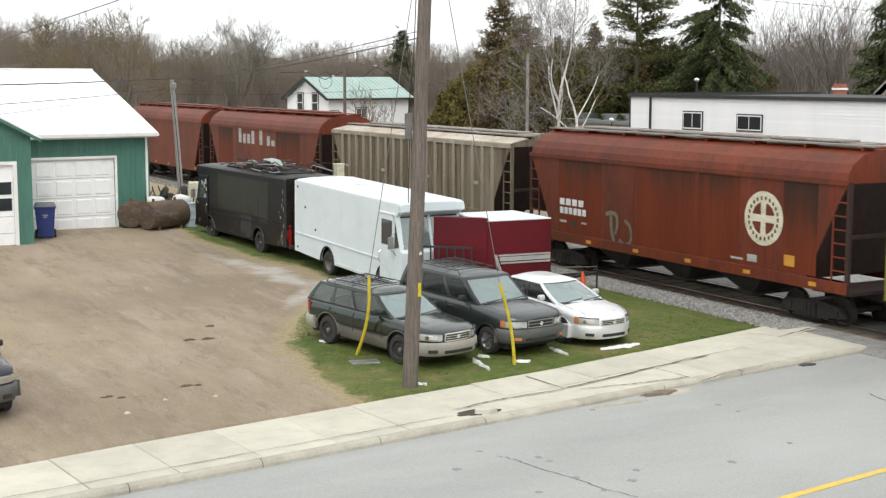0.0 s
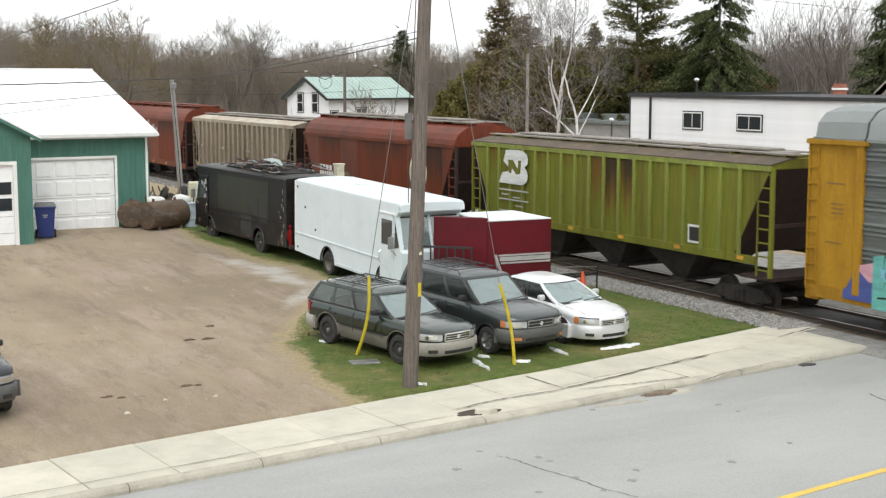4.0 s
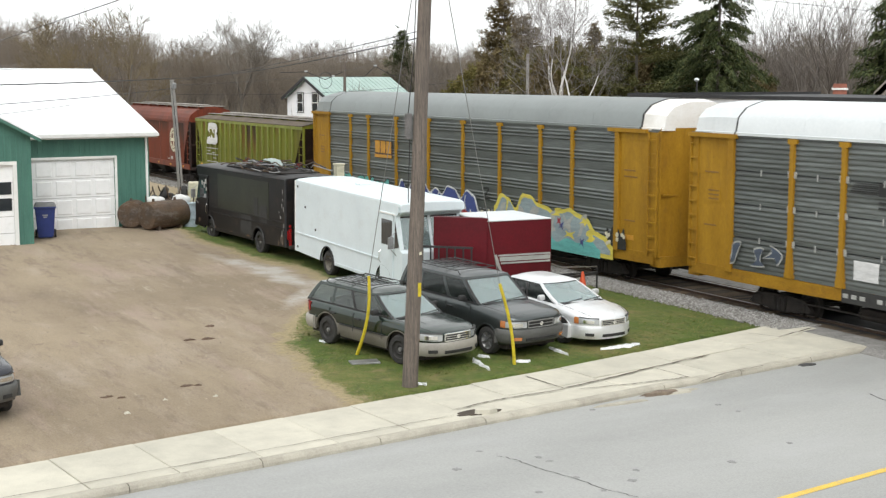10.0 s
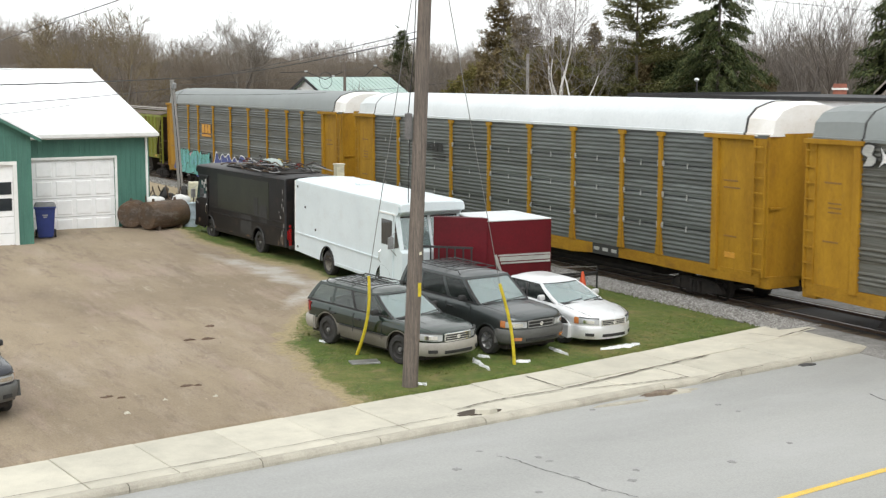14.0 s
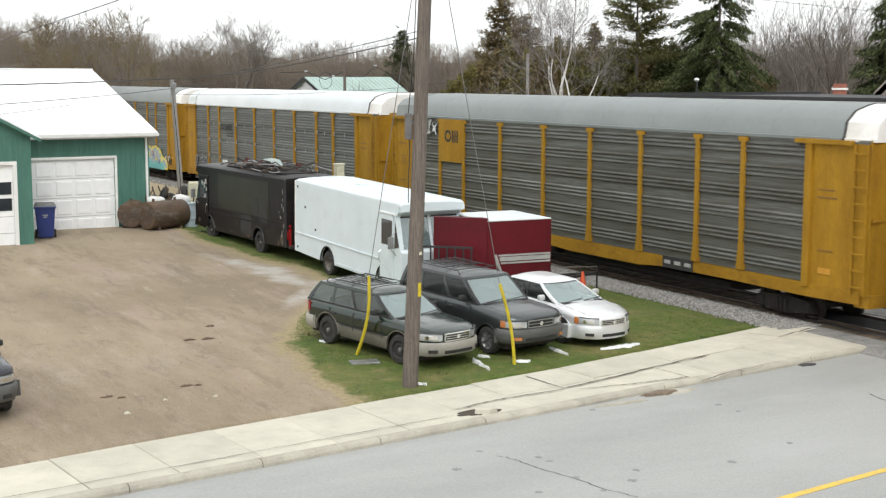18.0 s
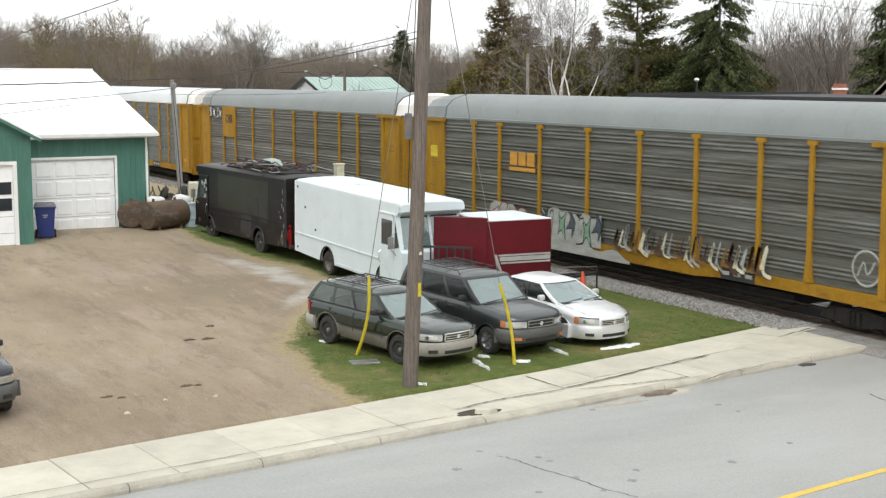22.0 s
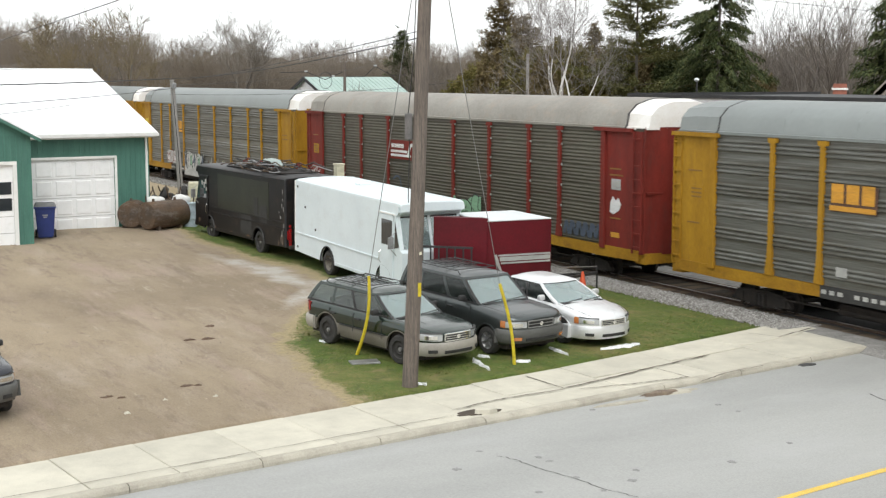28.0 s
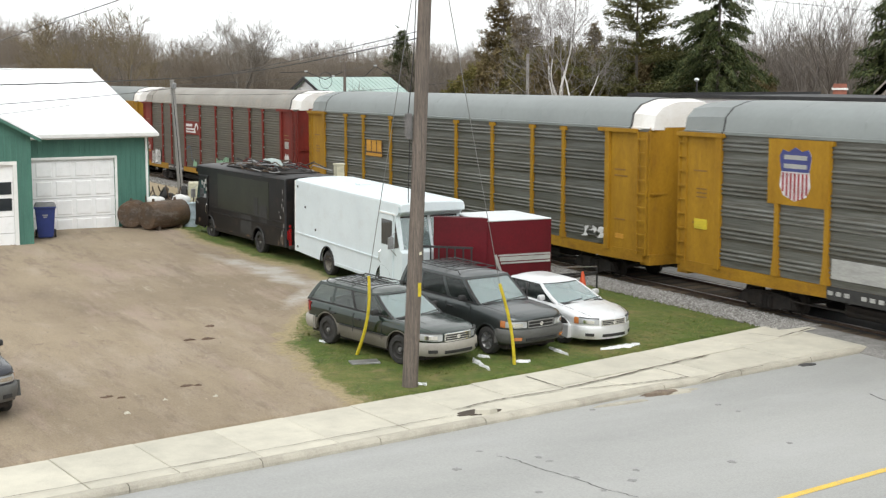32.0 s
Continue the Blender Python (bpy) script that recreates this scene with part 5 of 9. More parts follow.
build_clutter()


DIRT_MARKS = [(-27.28, 6.86, 0.16, 1), (-27.1, 7.1, 0.09, 1), (-27.46, 8.63, 0.14, 1), (-27.4, 8.85, 0.09, 1), (-33.08, 11.05, 0.16, 1), (-31.7, 10.5, 0.22, 1), (-31.75, 10.05, 0.14, 1), (-25.93, 6.9, 0.07, 0), (-26.55, 7.87, 0.07, 0), (-26.4, 8.9, 0.06, 0)]


# ---- grass blades ----
def build_grass():
    rnd = random.Random(3)
    vs, fs = [], []
    n = 0
    while n < 46000:
        if rnd.random() < 0.62:
            x, y = rnd.uniform(-36, -24.5), rnd.uniform(11.2, 25.0)
        else:
            x, y = rnd.uniform(-58, -34), rnd.uniform(15.8, 25.0)
        edge = lerp(GRASS, x) + noise.noise((x * 0.45, y * 0.45, 0)) * -0.66
        if y < edge + 0.3 or x > back_x(y) - 0.05:
            continue
        if noise.noise((x * 0.8, y * 0.8, 1)) < -0.28:
            continue
        h = rnd.uniform(0.015, 0.045)
        a = rnd.uniform(0, 6.283)
        w = 0.012
        z = float(lot_z(x, y)) - 0.005
        dx, dy = math.cos(a), math.sin(a)
        b = len(vs)
        lx, ly = rnd.uniform(-0.09, 0.09), rnd.uniform(-0.09, 0.09)
        vs += [(x - dx * w, y - dy * w, z), (x + dx * w, y + dy * w, z), (x + lx, y + ly, z + h)]
        fs.append((b, b + 1, b + 2))
        n += 1
    g = bpy.data.materials.new("grass_blade")
    g.use_nodes = True
    nn, l = g.node_tree.nodes, g.node_tree.links
    p = nn["Principled BSDF"]
    p.inputs["Roughness"].default_value = 0.7
    geo, ramp = nn.new("ShaderNodeNewGeometry"), nn.new("ShaderNodeValToRGB")
    e = ramp.color_ramp.elements
    e[0].color, e[1].color = (0.085, 0.125, 0.018, 1), (0.24, 0.20, 0.075, 1)
    mid = e.new(0.7)
    mid.color = (0.115, 0.155, 0.023, 1)
    l.new(geo.outputs["Random Per Island"], ramp.inputs["Fac"])
    l.new(ramp.outputs["Color"], p.inputs["Base Color"])
    tagged(mesh_np("grass", vs, fs, g), "short patchy spring grass with dry blades", "grass", kind="stuff")
    # pebbles and litter on the yard
    vs, fs = [], []
    for i in range(2600):
        x, y = rnd.uniform(-54, -23.8), rnd.uniform(1.5, 17)
        if y > lerp(GRASS, x) or x > back_x(y) - 0.1:
            continue
        r = rnd.uniform(0.008, 0.03)
        z = float(lot_z(x, y))
        b = len(vs)
        vs += [(x + r * math.cos(a), y + r * math.sin(a), z - 0.005) for a in (0.3, 1.7, 3.1, 4.9)] + [(x, y, z + r)]
        fs += [(b + k, b + (k + 1) % 4, b + 4) for k in range(4)]
    tagged(mesh_np("pebbles", vs, fs, "pebble"), "scattered small stones on the gravel yard", "gravel", kind="stuff")


build_grass()


def build_dirt_marks():
    """Small clods, sticks and stains on the yard."""
    rnd = random.Random(8)
    mud = mat("damp_mud", (0.125, 0.078, 0.052), (0.085, 0.055, 0.038), 0.8, scale=5, fine=40, bump=0.5)
    for x, y, r, m in DIRT_MARKS:
        n = 17
        z = float(lot_z(x, y))
        bm = bmesh.new()
        pts = [(r * math.cos(a) * rnd.uniform(0.2, 0.7), r * math.sin(a) * rnd.uniform(0.4, 1.5)) for a in np.linspace(0, 2 * math.pi, n + 1)[:-1]]
        loft(bm, [[(x + u, y + v, z - 0.02) for u, v in pts], [(x + u * 0.7, y + v * 0.7, z + rnd.uniform(0.005, 0.035)) for u, v in pts], [(x + u * 0.3, y + v * 0.3, z + rnd.uniform(0.02, 0.05)) for u, v in pts]])
        bmesh.ops.recalc_face_normals(bm, faces=bm.faces)
        tagged(part("dirt_clod", bm, mud if m else "concrete", smooth=True), "dark clod of damp earth on the gravel" if m else "pale broken stone lying on the gravel", "clod" if m else "stone", "clods on the yard" if m else "stones on the yard")


build_dirt_marks()
# ---- vehicles in the yard ----
def paint(name, a, rough=0.16, coat=0.0, dirt=(0.10, 0.09, 0.075), cmix=0.18, metal=0.0):
    return mat(name, a, tuple(v * 0.9 for v in a), rough, metal, spec=0.4, scale=1.2, fine=25, bump=0.0, mix=0.12, c=dirt, cmix=cmix, coat=coat)


P_GREEN = paint("dark_green_paint", (0.012, 0.026, 0.019), 0.2, 0.7, metal=0.2)
P_SLATE = paint("slate_paint", (0.070, 0.080, 0.080), 0.34, 0.5, metal=0.65)
P_WHITE = paint("silver_white_paint", (0.80, 0.81, 0.815), 0.34, 0.3, metal=0.5)
P_TAUPE = mat("taupe_cladding", (0.155, 0.14, 0.115), (0.115, 0.105, 0.085), 0.6, scale=2, fine=30, bump=0.05, mix=0.2)
P_GREYP = mat("grey_bumper", (0.105, 0.105, 0.10), (0.075, 0.075, 0.07), 0.6, scale=2, fine=30, bump=0.05, mix=0.2)
P_CHAR = paint("charcoal_paint", (0.035, 0.037, 0.045))
RIM = mat("dark_wheel_steel", (0.045, 0.043, 0.041), (0.03, 0.028, 0.026), 0.6, 0.3, scale=5, fine=40)
P_SILL = mat("pale_taupe_bumper", (0.36, 0.34, 0.30), (0.29, 0.27, 0.24), 0.55, scale=2, fine=30, bump=0.05, mix=0.2)
LAMP = plain("clear_lamp", (0.50, 0.52, 0.53), 0.10, 0.4, coat=1.0)
AMBER = plain("amber_lamp", (0.46, 0.16, 0.045), 0.2, coat=1.0)
RED_LAMP = plain("red_lamp", (0.26, 0.012, 0.012), 0.2, coat=1.0)
SHIELD = plain("windscreen_glass", (0.62, 0.80, 0.79), 0.03, 0.0, 0.84, 2.05)
SIDE_GLASS = plain("side_glass", (0.16, 0.19, 0.18), 0.03, 0.0, 0.9, 1.35)
CLEAR_SIDE = plain("clear_side_glass", (0.42, 0.47, 0.45), 0.03, 0.0, 0.9, 1.4)
SEAT = mat("seat_cloth", (0.10, 0.10, 0.105), (0.07, 0.07, 0.075), 0.9)
DASH = mat("dashboard", (0.30, 0.32, 0.32), (0.24, 0.25, 0.25), 0.7)


def wheel(parent, x, y, r, w, style="steel", turn=0.0):
    """A tyre with its rim; outside faces the sign of y."""
    s = -1 if y < 0 else 1
    bm = lathe(bmesh.new(), [(r * 0.62, -w / 2), (r * 0.9, -w / 2), (r * 0.98, -w / 2 + 0.03), (r, -w / 4), (r, w / 4), (r * 0.98, w / 2 - 0.03), (r * 0.9, w / 2), (r * 0.62, w / 2), (r * 0.6, 0), (r * 0.62, -w / 2)], "y", 28, False)
    t = part("wheel", bm, "rubber", parent, smooth=True, at=pose(x, y - s * w / 2, r, 0, 0, turn))
    if style == "steel":
        bm = lathe(bmesh.new(), [(0.02, s * w * 0.20), (r * 0.2, s * w * 0.22), (r * 0.3, s * w * 0.36), (r * 0.48, s * w * 0.26), (r * 0.58, s * w * 0.30), (r * 0.63, s * w * 0.48), (r * 0.60, 0)], "y", 24)
        part("rim", bm, RIM, t, smooth=True)
        for i in range(8):
            a = 2 * math.pi * i / 8
            part("rim_hole", lathe(bmesh.new(), [(0.003, 0), (r * 0.06, 0), (r * 0.06, s * 0.006), (0.003, s * 0.006)], "y", 8), "black", t, at=pose(math.cos(a) * r * 0.46, s * w * 0.275, math.sin(a) * r * 0.46))
        part("hub_cap", lathe(bmesh.new(), [(0.01, s * w * 0.40), (r * 0.14, s * w * 0.38), (r * 0.16, s * w * 0.2)], "y", 16), "steel", t)
    elif style == "dually":
        bm = lathe(bmesh.new(), [(0.02, s * w * 0.05), (r * 0.25, s * w * 0.25), (r * 0.3, s * w * 0.15), (r * 0.5, s * w * 0.1), (r * 0.62, s * w * 0.45), (r * 0.60, -s * w * 0.3)], "y", 24)
        part("rim", bm, P_TAUPE, t, "pale steel rim", smooth=True)
    else:
        bm = lathe(bmesh.new(), [(0.02, s * w * 0.1), (r * 0.5, s * w * 0.12), (r * 0.58, s * w * 0.3), (r * 0.64, s * w * 0.48), (r * 0.60, 0)], "y", 24)
        part("rim", bm, "steel", t, smooth=True)
        bm = bmesh.new()
        for i in range(7):
            a = 2 * math.pi * i / 7
            ca, sa = math.cos(a), math.sin(a)
            loft(bm, [[(ca * q - sa * e, s * w * yy, sa * q + ca * e) for e, yy in ((-hw, 0.2), (hw, 0.2), (hw * 0.8, 0.42), (-hw * 0.8, 0.42))] for q, hw in ((0.03, 0.02), (r * 0.35, 0.026), (r * 0.6, 0.04))])
        bmesh.ops.recalc_face_normals(bm, faces=bm.faces)
        part("spokes", bm, "steel", t)
        part("hub_cap", lathe(bmesh.new(), [(0.01, s * w * 0.44), (r * 0.13, s * w * 0.43), (r * 0.15, s * w * 0.2)], "y", 16), "steel", t)
    return t


def slat(name, p, q, width, thick, material, parent, up=(0, 0, 1), label=""):
    """A flat bar from p to q."""
    p, q = Vector(p), Vector(q)
    d = (q - p).normalized()
    n = Vector(up) - d * d.dot(Vector(up))
    n.normalize()
    s = d.cross(n)
    bm = loft(bmesh.new(), [[c + s * a * width / 2 + n * b * thick / 2 for a, b in ((-1, -1), (1, -1), (1, 1), (-1, 1))] for c in (p, q)])
    bmesh.ops.recalc_face_normals(bm, faces=bm.faces)
    return part(name, bm, material, parent, label)


def pane(name, pts, material, parent, off=(0, 0, 0), label=""):
    """A thin pane through corner points."""
    pts = [Vector(p) + Vector(off) for p in pts]
    n = (pts[1] - pts[0]).cross(pts[2] - pts[0]).normalized() * 0.004
    bm = bmesh.new()
    loft(bm, [[p - n for p in pts], [p + n for p in pts]])
    bmesh.ops.recalc_face_normals(bm, faces=bm.faces)
    return part(name, bm, material, parent, label)


def car(name, m, label, c):
    """A passenger car, front to +x, from its curves in c."""
    k = thing(name, m, label, "car", "cars parked on the grass")
    x0, x1, wb, r, W = c["rear"], c["front"], c["wb"], c["wheel"], c["w"]
    axles = (-wb / 2, wb / 2)
    ra = r + c.get("arch", 0.07)
    nf, ln, lr = c.get("nose_n", 3.0), c.get("nose", 0.62), 0.42
    xc, xr = x1 - ln, x0 + lr
    top, zc, sh = c["top"], c["clad"], c.get("shoulder", 0.13)

    def plan(phi, out=1):
        """The outline in plan, phi 0 to pi round the nose (out 1) or the tail (out -1)."""
        cy, sy = math.cos(phi), math.sin(phi)
        y = -W * math.copysign(abs(cy) ** (2 / nf), cy)
        return (xc + ln * sy ** 1.0 if out > 0 else xr - lr * sy ** 1.0, y)

    def phi_at(f):
        """The angle at which the outline is f of the half width, on the side of -y."""
        return math.acos(min(1, f) ** (nf / 2))

    def half(x):
        f = (x - xc) / ln if x > xc else (xr - x) / lr if x < xr else 0
        return W * max(0.0, 1 - min(1, f) ** 2) ** (1 / nf)

    def low(x):
        b = lerp(c["bottom"], x)
        for a in axles:
            if abs(x - a) < ra:
                b = max(b, r + math.sqrt(max(0, ra * ra - (x - a) ** 2)) * 0.97)
        return b

    def upper(x):
        """Half a section above the cladding, from the side to the middle."""
        w, t = half(x), lerp(top, x)
        s = t - sh
        z0 = min(max(low(x), zc), s - 0.02)
        return [(w * 0.98, z0), (w * 0.995, z0 + 0.35 * (s - z0)), (w, z0 + 0.7 * (s - z0)), (w * 0.988, s), (w * 0.968, s + 0.36 * sh), (w * 0.93, s + 0.68 * sh), (w * 0.86, t - 0.016), (w * 0.72, t), (w * 0.4, t + 0.018), (0, t + 0.024)]

    def hood(x, y):
        s = upper(x)[::-1]
        return float(np.interp(abs(y), [p[0] for p in s], [p[1] for p in s]))

    ends = [x1 - ln * q * q for q in np.linspace(0.03, 1, 16)] + [x0 + lr * q * q for q in np.linspace(0.03, 1, 12)]
    xs = sorted({round(float(v), 3) for v in list(np.linspace(xr, xc, 44)) + ends + [a + ra * math.cos(t) for a in axles for t in np.linspace(0, math.pi, 17)]})
    up_rings, low_l, low_r = [], [], []
    for x in xs:
        side = upper(x)
        up_rings.append([(x, -y, z) for y, z in side] + [(x, y, z) for y, z in side[-2::-1]])
        w, z0 = half(x), side[0][1]
        zb = min(low(x), z0 - 0.002)
        lo = [(w * 0.93, zb), (w * 0.985, zb + 0.3 * (z0 - zb)), (w * 0.992, zb + 0.85 * (z0 - zb)), (w * 0.98, z0)]
        low_l.append([(x, -y, z) for y, z in lo])
        low_r.append([(x, y, z) for y, z in lo])
    bm = loft(bmesh.new(), up_rings, close=False)
    bm.verts.ensure_lookup_table()
    n = len(up_rings[0])
    bm.faces.new([bm.verts[i] for i in range(n)])
    bm.faces.new([bm.verts[len(bm.verts) - n + i] for i in range(n)])
    bmesh.ops.recalc_face_normals(bm, faces=bm.faces)
    body = part("body", bm, c["paint"], k, smooth=True)
    bm = bmesh.new()
    loft(bm, low_l, close=False)
    loft(bm, low_r, close=False)
    bmesh.ops.recalc_face_normals(bm, faces=bm.faces)
    part("lower_panel", bm, c["clad_mat"], k, smooth=True)
    part("underbody", B(x0 + 0.3, x1 - 0.35, -W + 0.16, W - 0.16, 0.2, 0.62), "under", k)
    for a in axles:
        part("arch_liner", B(a - ra - 0.02, a + ra + 0.02, -W + 0.1, W - 0.1, 0.62, r + ra - 0.02), "under", k)
        for sy in (-1, 1):
            pts = [(a + (ra + 0.005) * math.cos(t), sy * (W * 0.985), r + (ra + 0.005) * math.sin(t) * 0.97) for t in np.linspace(math.pi * 1.03, -0.09, 15)]
            part("arch_lip", tube(bmesh.new(), pts, 0.016, 6), c["clad_mat"], k, smooth=True)

    def wrap(nm, f0, f1, prof, material, parent, out=1, lab="", side=None, rise=0.0, steps=14):
        """A shell that follows the outline from angle f0 to f1; prof: (stand-off, height) points round it."""
        path = [plan(f0 + (f1 - f0) * i / steps, out) for i in range(steps + 1)]
        if side is not None:
            path = [(side, -W)] + path + [(side, W)]
        rings = []
        for i, (px, py) in enumerate(path):
            qx, qy = path[max(i - 1, 0)]
            ex, ey = path[min(i + 1, len(path) - 1)]
            d = math.hypot(ex - qx, ey - qy) or 1
            nx, ny = (ey - qy) / d * out, -(ex - qx) / d * out
            lift = rise * abs(py) / W
            rings.append([(px + nx * o, py + ny * o, z + lift) for o, z in prof])
        bm = loft(bmesh.new(), rings)
        bmesh.ops.recalc_face_normals(bm, faces=bm.faces)
        return part(nm, bm, material, parent, lab, smooth=True)

    # bumpers wrapped round nose and tail
    hi, lo = c["bumper"]
    e = c.get("stand", 0.05)
    mid = (hi + lo) / 2
    prof = [(-0.10, hi), (e * 0.5, hi + 0.006), (e, hi - 0.03), (e * 1.1, mid + 0.03), (e * 0.9, mid - 0.04), (e * 0.6, lo + 0.04), (0.0, lo), (-0.12, lo)]
    fb = wrap("front_bumper", 0, math.pi, prof, c["bump_mat"], k, 1, side=axles[1] + ra + 0.03)
    wrap("rear_bumper", 0, math.pi, prof, c["bump_mat"], k, -1, side=axles[0] - ra - 0.03)
    wrap("lower_intake", phi_at(c["intake"]), math.pi - phi_at(c["intake"]), [(e * 0.4, lo + 0.055), (e + 0.012, lo + 0.06), (e + 0.016, lo + 0.125), (e * 0.4, lo + 0.13)], "black", fb)
    for sy in (-1, 1):
        a, b = phi_at(0.80), phi_at(0.62)
        if sy > 0:
            a, b = math.pi - b, math.pi - a
        wrap("fog_lamp", a, b, [(0.0, lo + 0.075), (e + 0.012, lo + 0.08), (e + 0.014, lo + 0.15), (0.0, lo + 0.155)], c.get("fog", "black"), fb, steps=4)
    for xx, yy, rr in ((axles[0], -W, 0), (axles[0], W, 0), (axles[1], -W, c.get("steer", 0)), (axles[1], W, c.get("steer", 0))):
        wheel(k, xx, yy * 0.985, r, 0.2, c["rim"], rr)

    # cabin shell: sides, screens and roof as curved sheets
    rb, rt, ft, fbx = c["glass"]      # rear base, rear top, front top, front base
    zb, zr, wbelt, wroof = c["belt"], c["roof"], W * 0.875, c["wroof"]
    bulge = c.get("bulge", 0.12)
    eave = zr - 0.055
    yv = lambda v: wbelt + (wroof - wbelt) * (0.45 * v + 0.55 * max(v, 0.0) ** 2.2)
    xf = lambda v: fbx + (ft - fbx) * (v + 0.10 * v * (1 - v))
    xb = lambda v: rb + (rt - rb) * (v - 0.12 * v * (1 - v))
    zv = lambda v: zb - 0.015 + (eave - zb + 0.015) * v

    def side_at(sy):
        return lambda u, v: Vector((xb(v) + (xf(v) - xb(v)) * u, sy * yv(v), zv(v)))

    def screen_at(u, v):
        q = 2 * u - 1
        return Vector((xf(v) + bulge * (1 - q * q) * (1 - 0.5 * v), q * yv(v) * 0.995, zv(v)))

    def rear_at(u, v):
        q = 2 * u - 1
        return Vector((xb(v) - 0.07 * (1 - q * q), q * yv(v) * 0.995, zv(v)))

    def sheet(nm, f, u0, u1, v0, v1, material, lift=0.0, thick=0.012, nu=6, nv=6, lab="", inner=Vector((-0.4, 0, 0.6))):
        """A piece of a curved sheet with some thickness; u may be pairs (at foot, at head)."""
        a0, a1 = u0 if isinstance(u0, tuple) else (u0, u0)
        b0, b1 = u1 if isinstance(u1, tuple) else (u1, u1)
        rows = []
        for j in range(nv + 1):
            v = v0 + (v1 - v0) * j / nv
            g = j / nv
            p0, p1 = a0 + (a1 - a0) * g, b0 + (b1 - b0) * g
            row = []
            for i in range(nu + 1):
                u = p0 + (p1 - p0) * i / nu
                p = f(u, v)
                du, dv = f(u + 0.01, v) - f(u - 0.01, v), f(u, v + 0.01) - f(u, v - 0.01)
                nrm = du.cross(dv).normalized()
                if nrm.dot(p - inner) < 0:
                    nrm = -nrm
                row.append((p + nrm * lift, p + nrm * (lift - thick)))
            rows.append([q[0] for q in row] + [q[1] for q in row[::-1]])
        bm = loft(bmesh.new(), rows)
        bmesh.ops.recalc_face_normals(bm, faces=bm.faces)
        return part(nm, bm, material, k, lab, smooth=True)

    cen = Vector(((rt + ft) / 2, 0, zb))
    paint_m = c["paint"]
    for sy in (-1, 1):
        f = side_at(sy)
        sheet("window_rail", f, 0, 1, 0.90, 1.0, paint_m, 0.006, 0.03, 14, 2, inner=cen)
        sheet("belt_moulding", f, 0, 0.97, 0.0, 0.07, "black", 0.012, 0.03, 10, 1, inner=cen)
        sheet("front_pillar", f, 0.965, 1.0, 0.0, 0.92, paint_m, 0.006, 0.03, 2, 8, inner=cen)
        sheet("rear_pillar", f, 0.0, c["rear_post"], 0.0, 0.92, paint_m, 0.006, 0.03, 3, 8, inner=cen)
        for u, wd, mt in ((p[0], p[1], p[2]) for p in c["posts"]):
            sheet("pillar", f, u - wd, u + wd, 0.05, 0.92, mt, 0.004, 0.03, 2, 8, inner=cen)
        us = [c["rear_post"]] + [p[0] for p in c["posts"]] + [0.965]
        for a, b in zip(us, us[1:]):
            sheet("side_window", f, a, b, 0.05, 0.92, c["side_glass"], -0.004, 0.006, 6, 6, inner=cen)
            sheet("window_seal", f, a, b, 0.875, 0.905, "black", 0.008, 0.02, 6, 1, inner=cen)
    sheet("windscreen", screen_at, 0.035, 0.965, 0.02, 0.93, SHIELD, 0.0, 0.006, 12, 6, "windscreen reflecting the pale sky", inner=cen)
    sheet("screen_header", screen_at, 0.0, 1.0, 0.93, 1.0, paint_m, 0.008, 0.03, 12, 1, inner=cen)
    sheet("screen_seal", screen_at, 0.03, 0.97, 0.90, 0.935, "black", 0.006, 0.02, 12, 1, inner=cen)
    for a, b in ((0.0, 0.045), (0.955, 1.0)):
        sheet("screen_edge", screen_at, a, b, 0.0, 1.0, "black" if c.get("dark_edge") else paint_m, 0.007, 0.03, 2, 8, inner=cen)
    sheet("rear_window", rear_at, 0.08, 0.92, 0.1, 0.9, c["side_glass"], 0.0, 0.006, 8, 5, inner=cen)
    sheet("tailgate_frame", rear_at, 0.0, 1.0, 0.88, 1.0, paint_m, 0.006, 0.03, 8, 2, inner=cen)
    sheet("tailgate_frame", rear_at, 0.0, 1.0, -0.02, 0.12, paint_m, 0.006, 0.03, 8, 2, inner=cen)
    for a, b in ((0.0, 0.09), (0.91, 1.0)):
        sheet("tailgate_frame", rear_at, a, b, 0.0, 1.0, paint_m, 0.006, 0.03, 2, 6, inner=cen)
    rings = []
    for i in range(19):
        u = i / 18
        row = []
        for j in range(13):
            q = -1 + 2 * j / 12
            xs_, ys_ = (xb(1) + (xf(1) - xb(1)) * u), q * yv(1)
            xs_ += (bulge * 0.5 * u ** 6 - 0.07 * (1 - u) ** 6) * (1 - q * q)
            dome = (1 - abs(q) ** 3.2) * (1 - abs(2 * u - 1) ** 7)
            row.append((xs_, ys_, eave + 0.003 + (zr - eave + c.get("crown", 0.03)) * dome))
        rings.append(row + [(x, y * 0.97, eave - 0.02) for x, y, z in row[::-1]])
    bm = loft(bmesh.new(), rings)
    bmesh.ops.recalc_face_normals(bm, faces=bm.faces)
    part("roof", bm, paint_m, k, smooth=True)
    # cabin
    part("dashboard", B(fbx - 0.62, fbx - 0.08, -wbelt + 0.1, wbelt - 0.1, zb - 0.25, zb - 0.02, bevel=0.04), DASH, k)
    part("cabin_floor", B(rb + 0.1, fbx - 0.5, -wbelt + 0.06, wbelt - 0.06, 0.55, 0.66), SEAT, k)
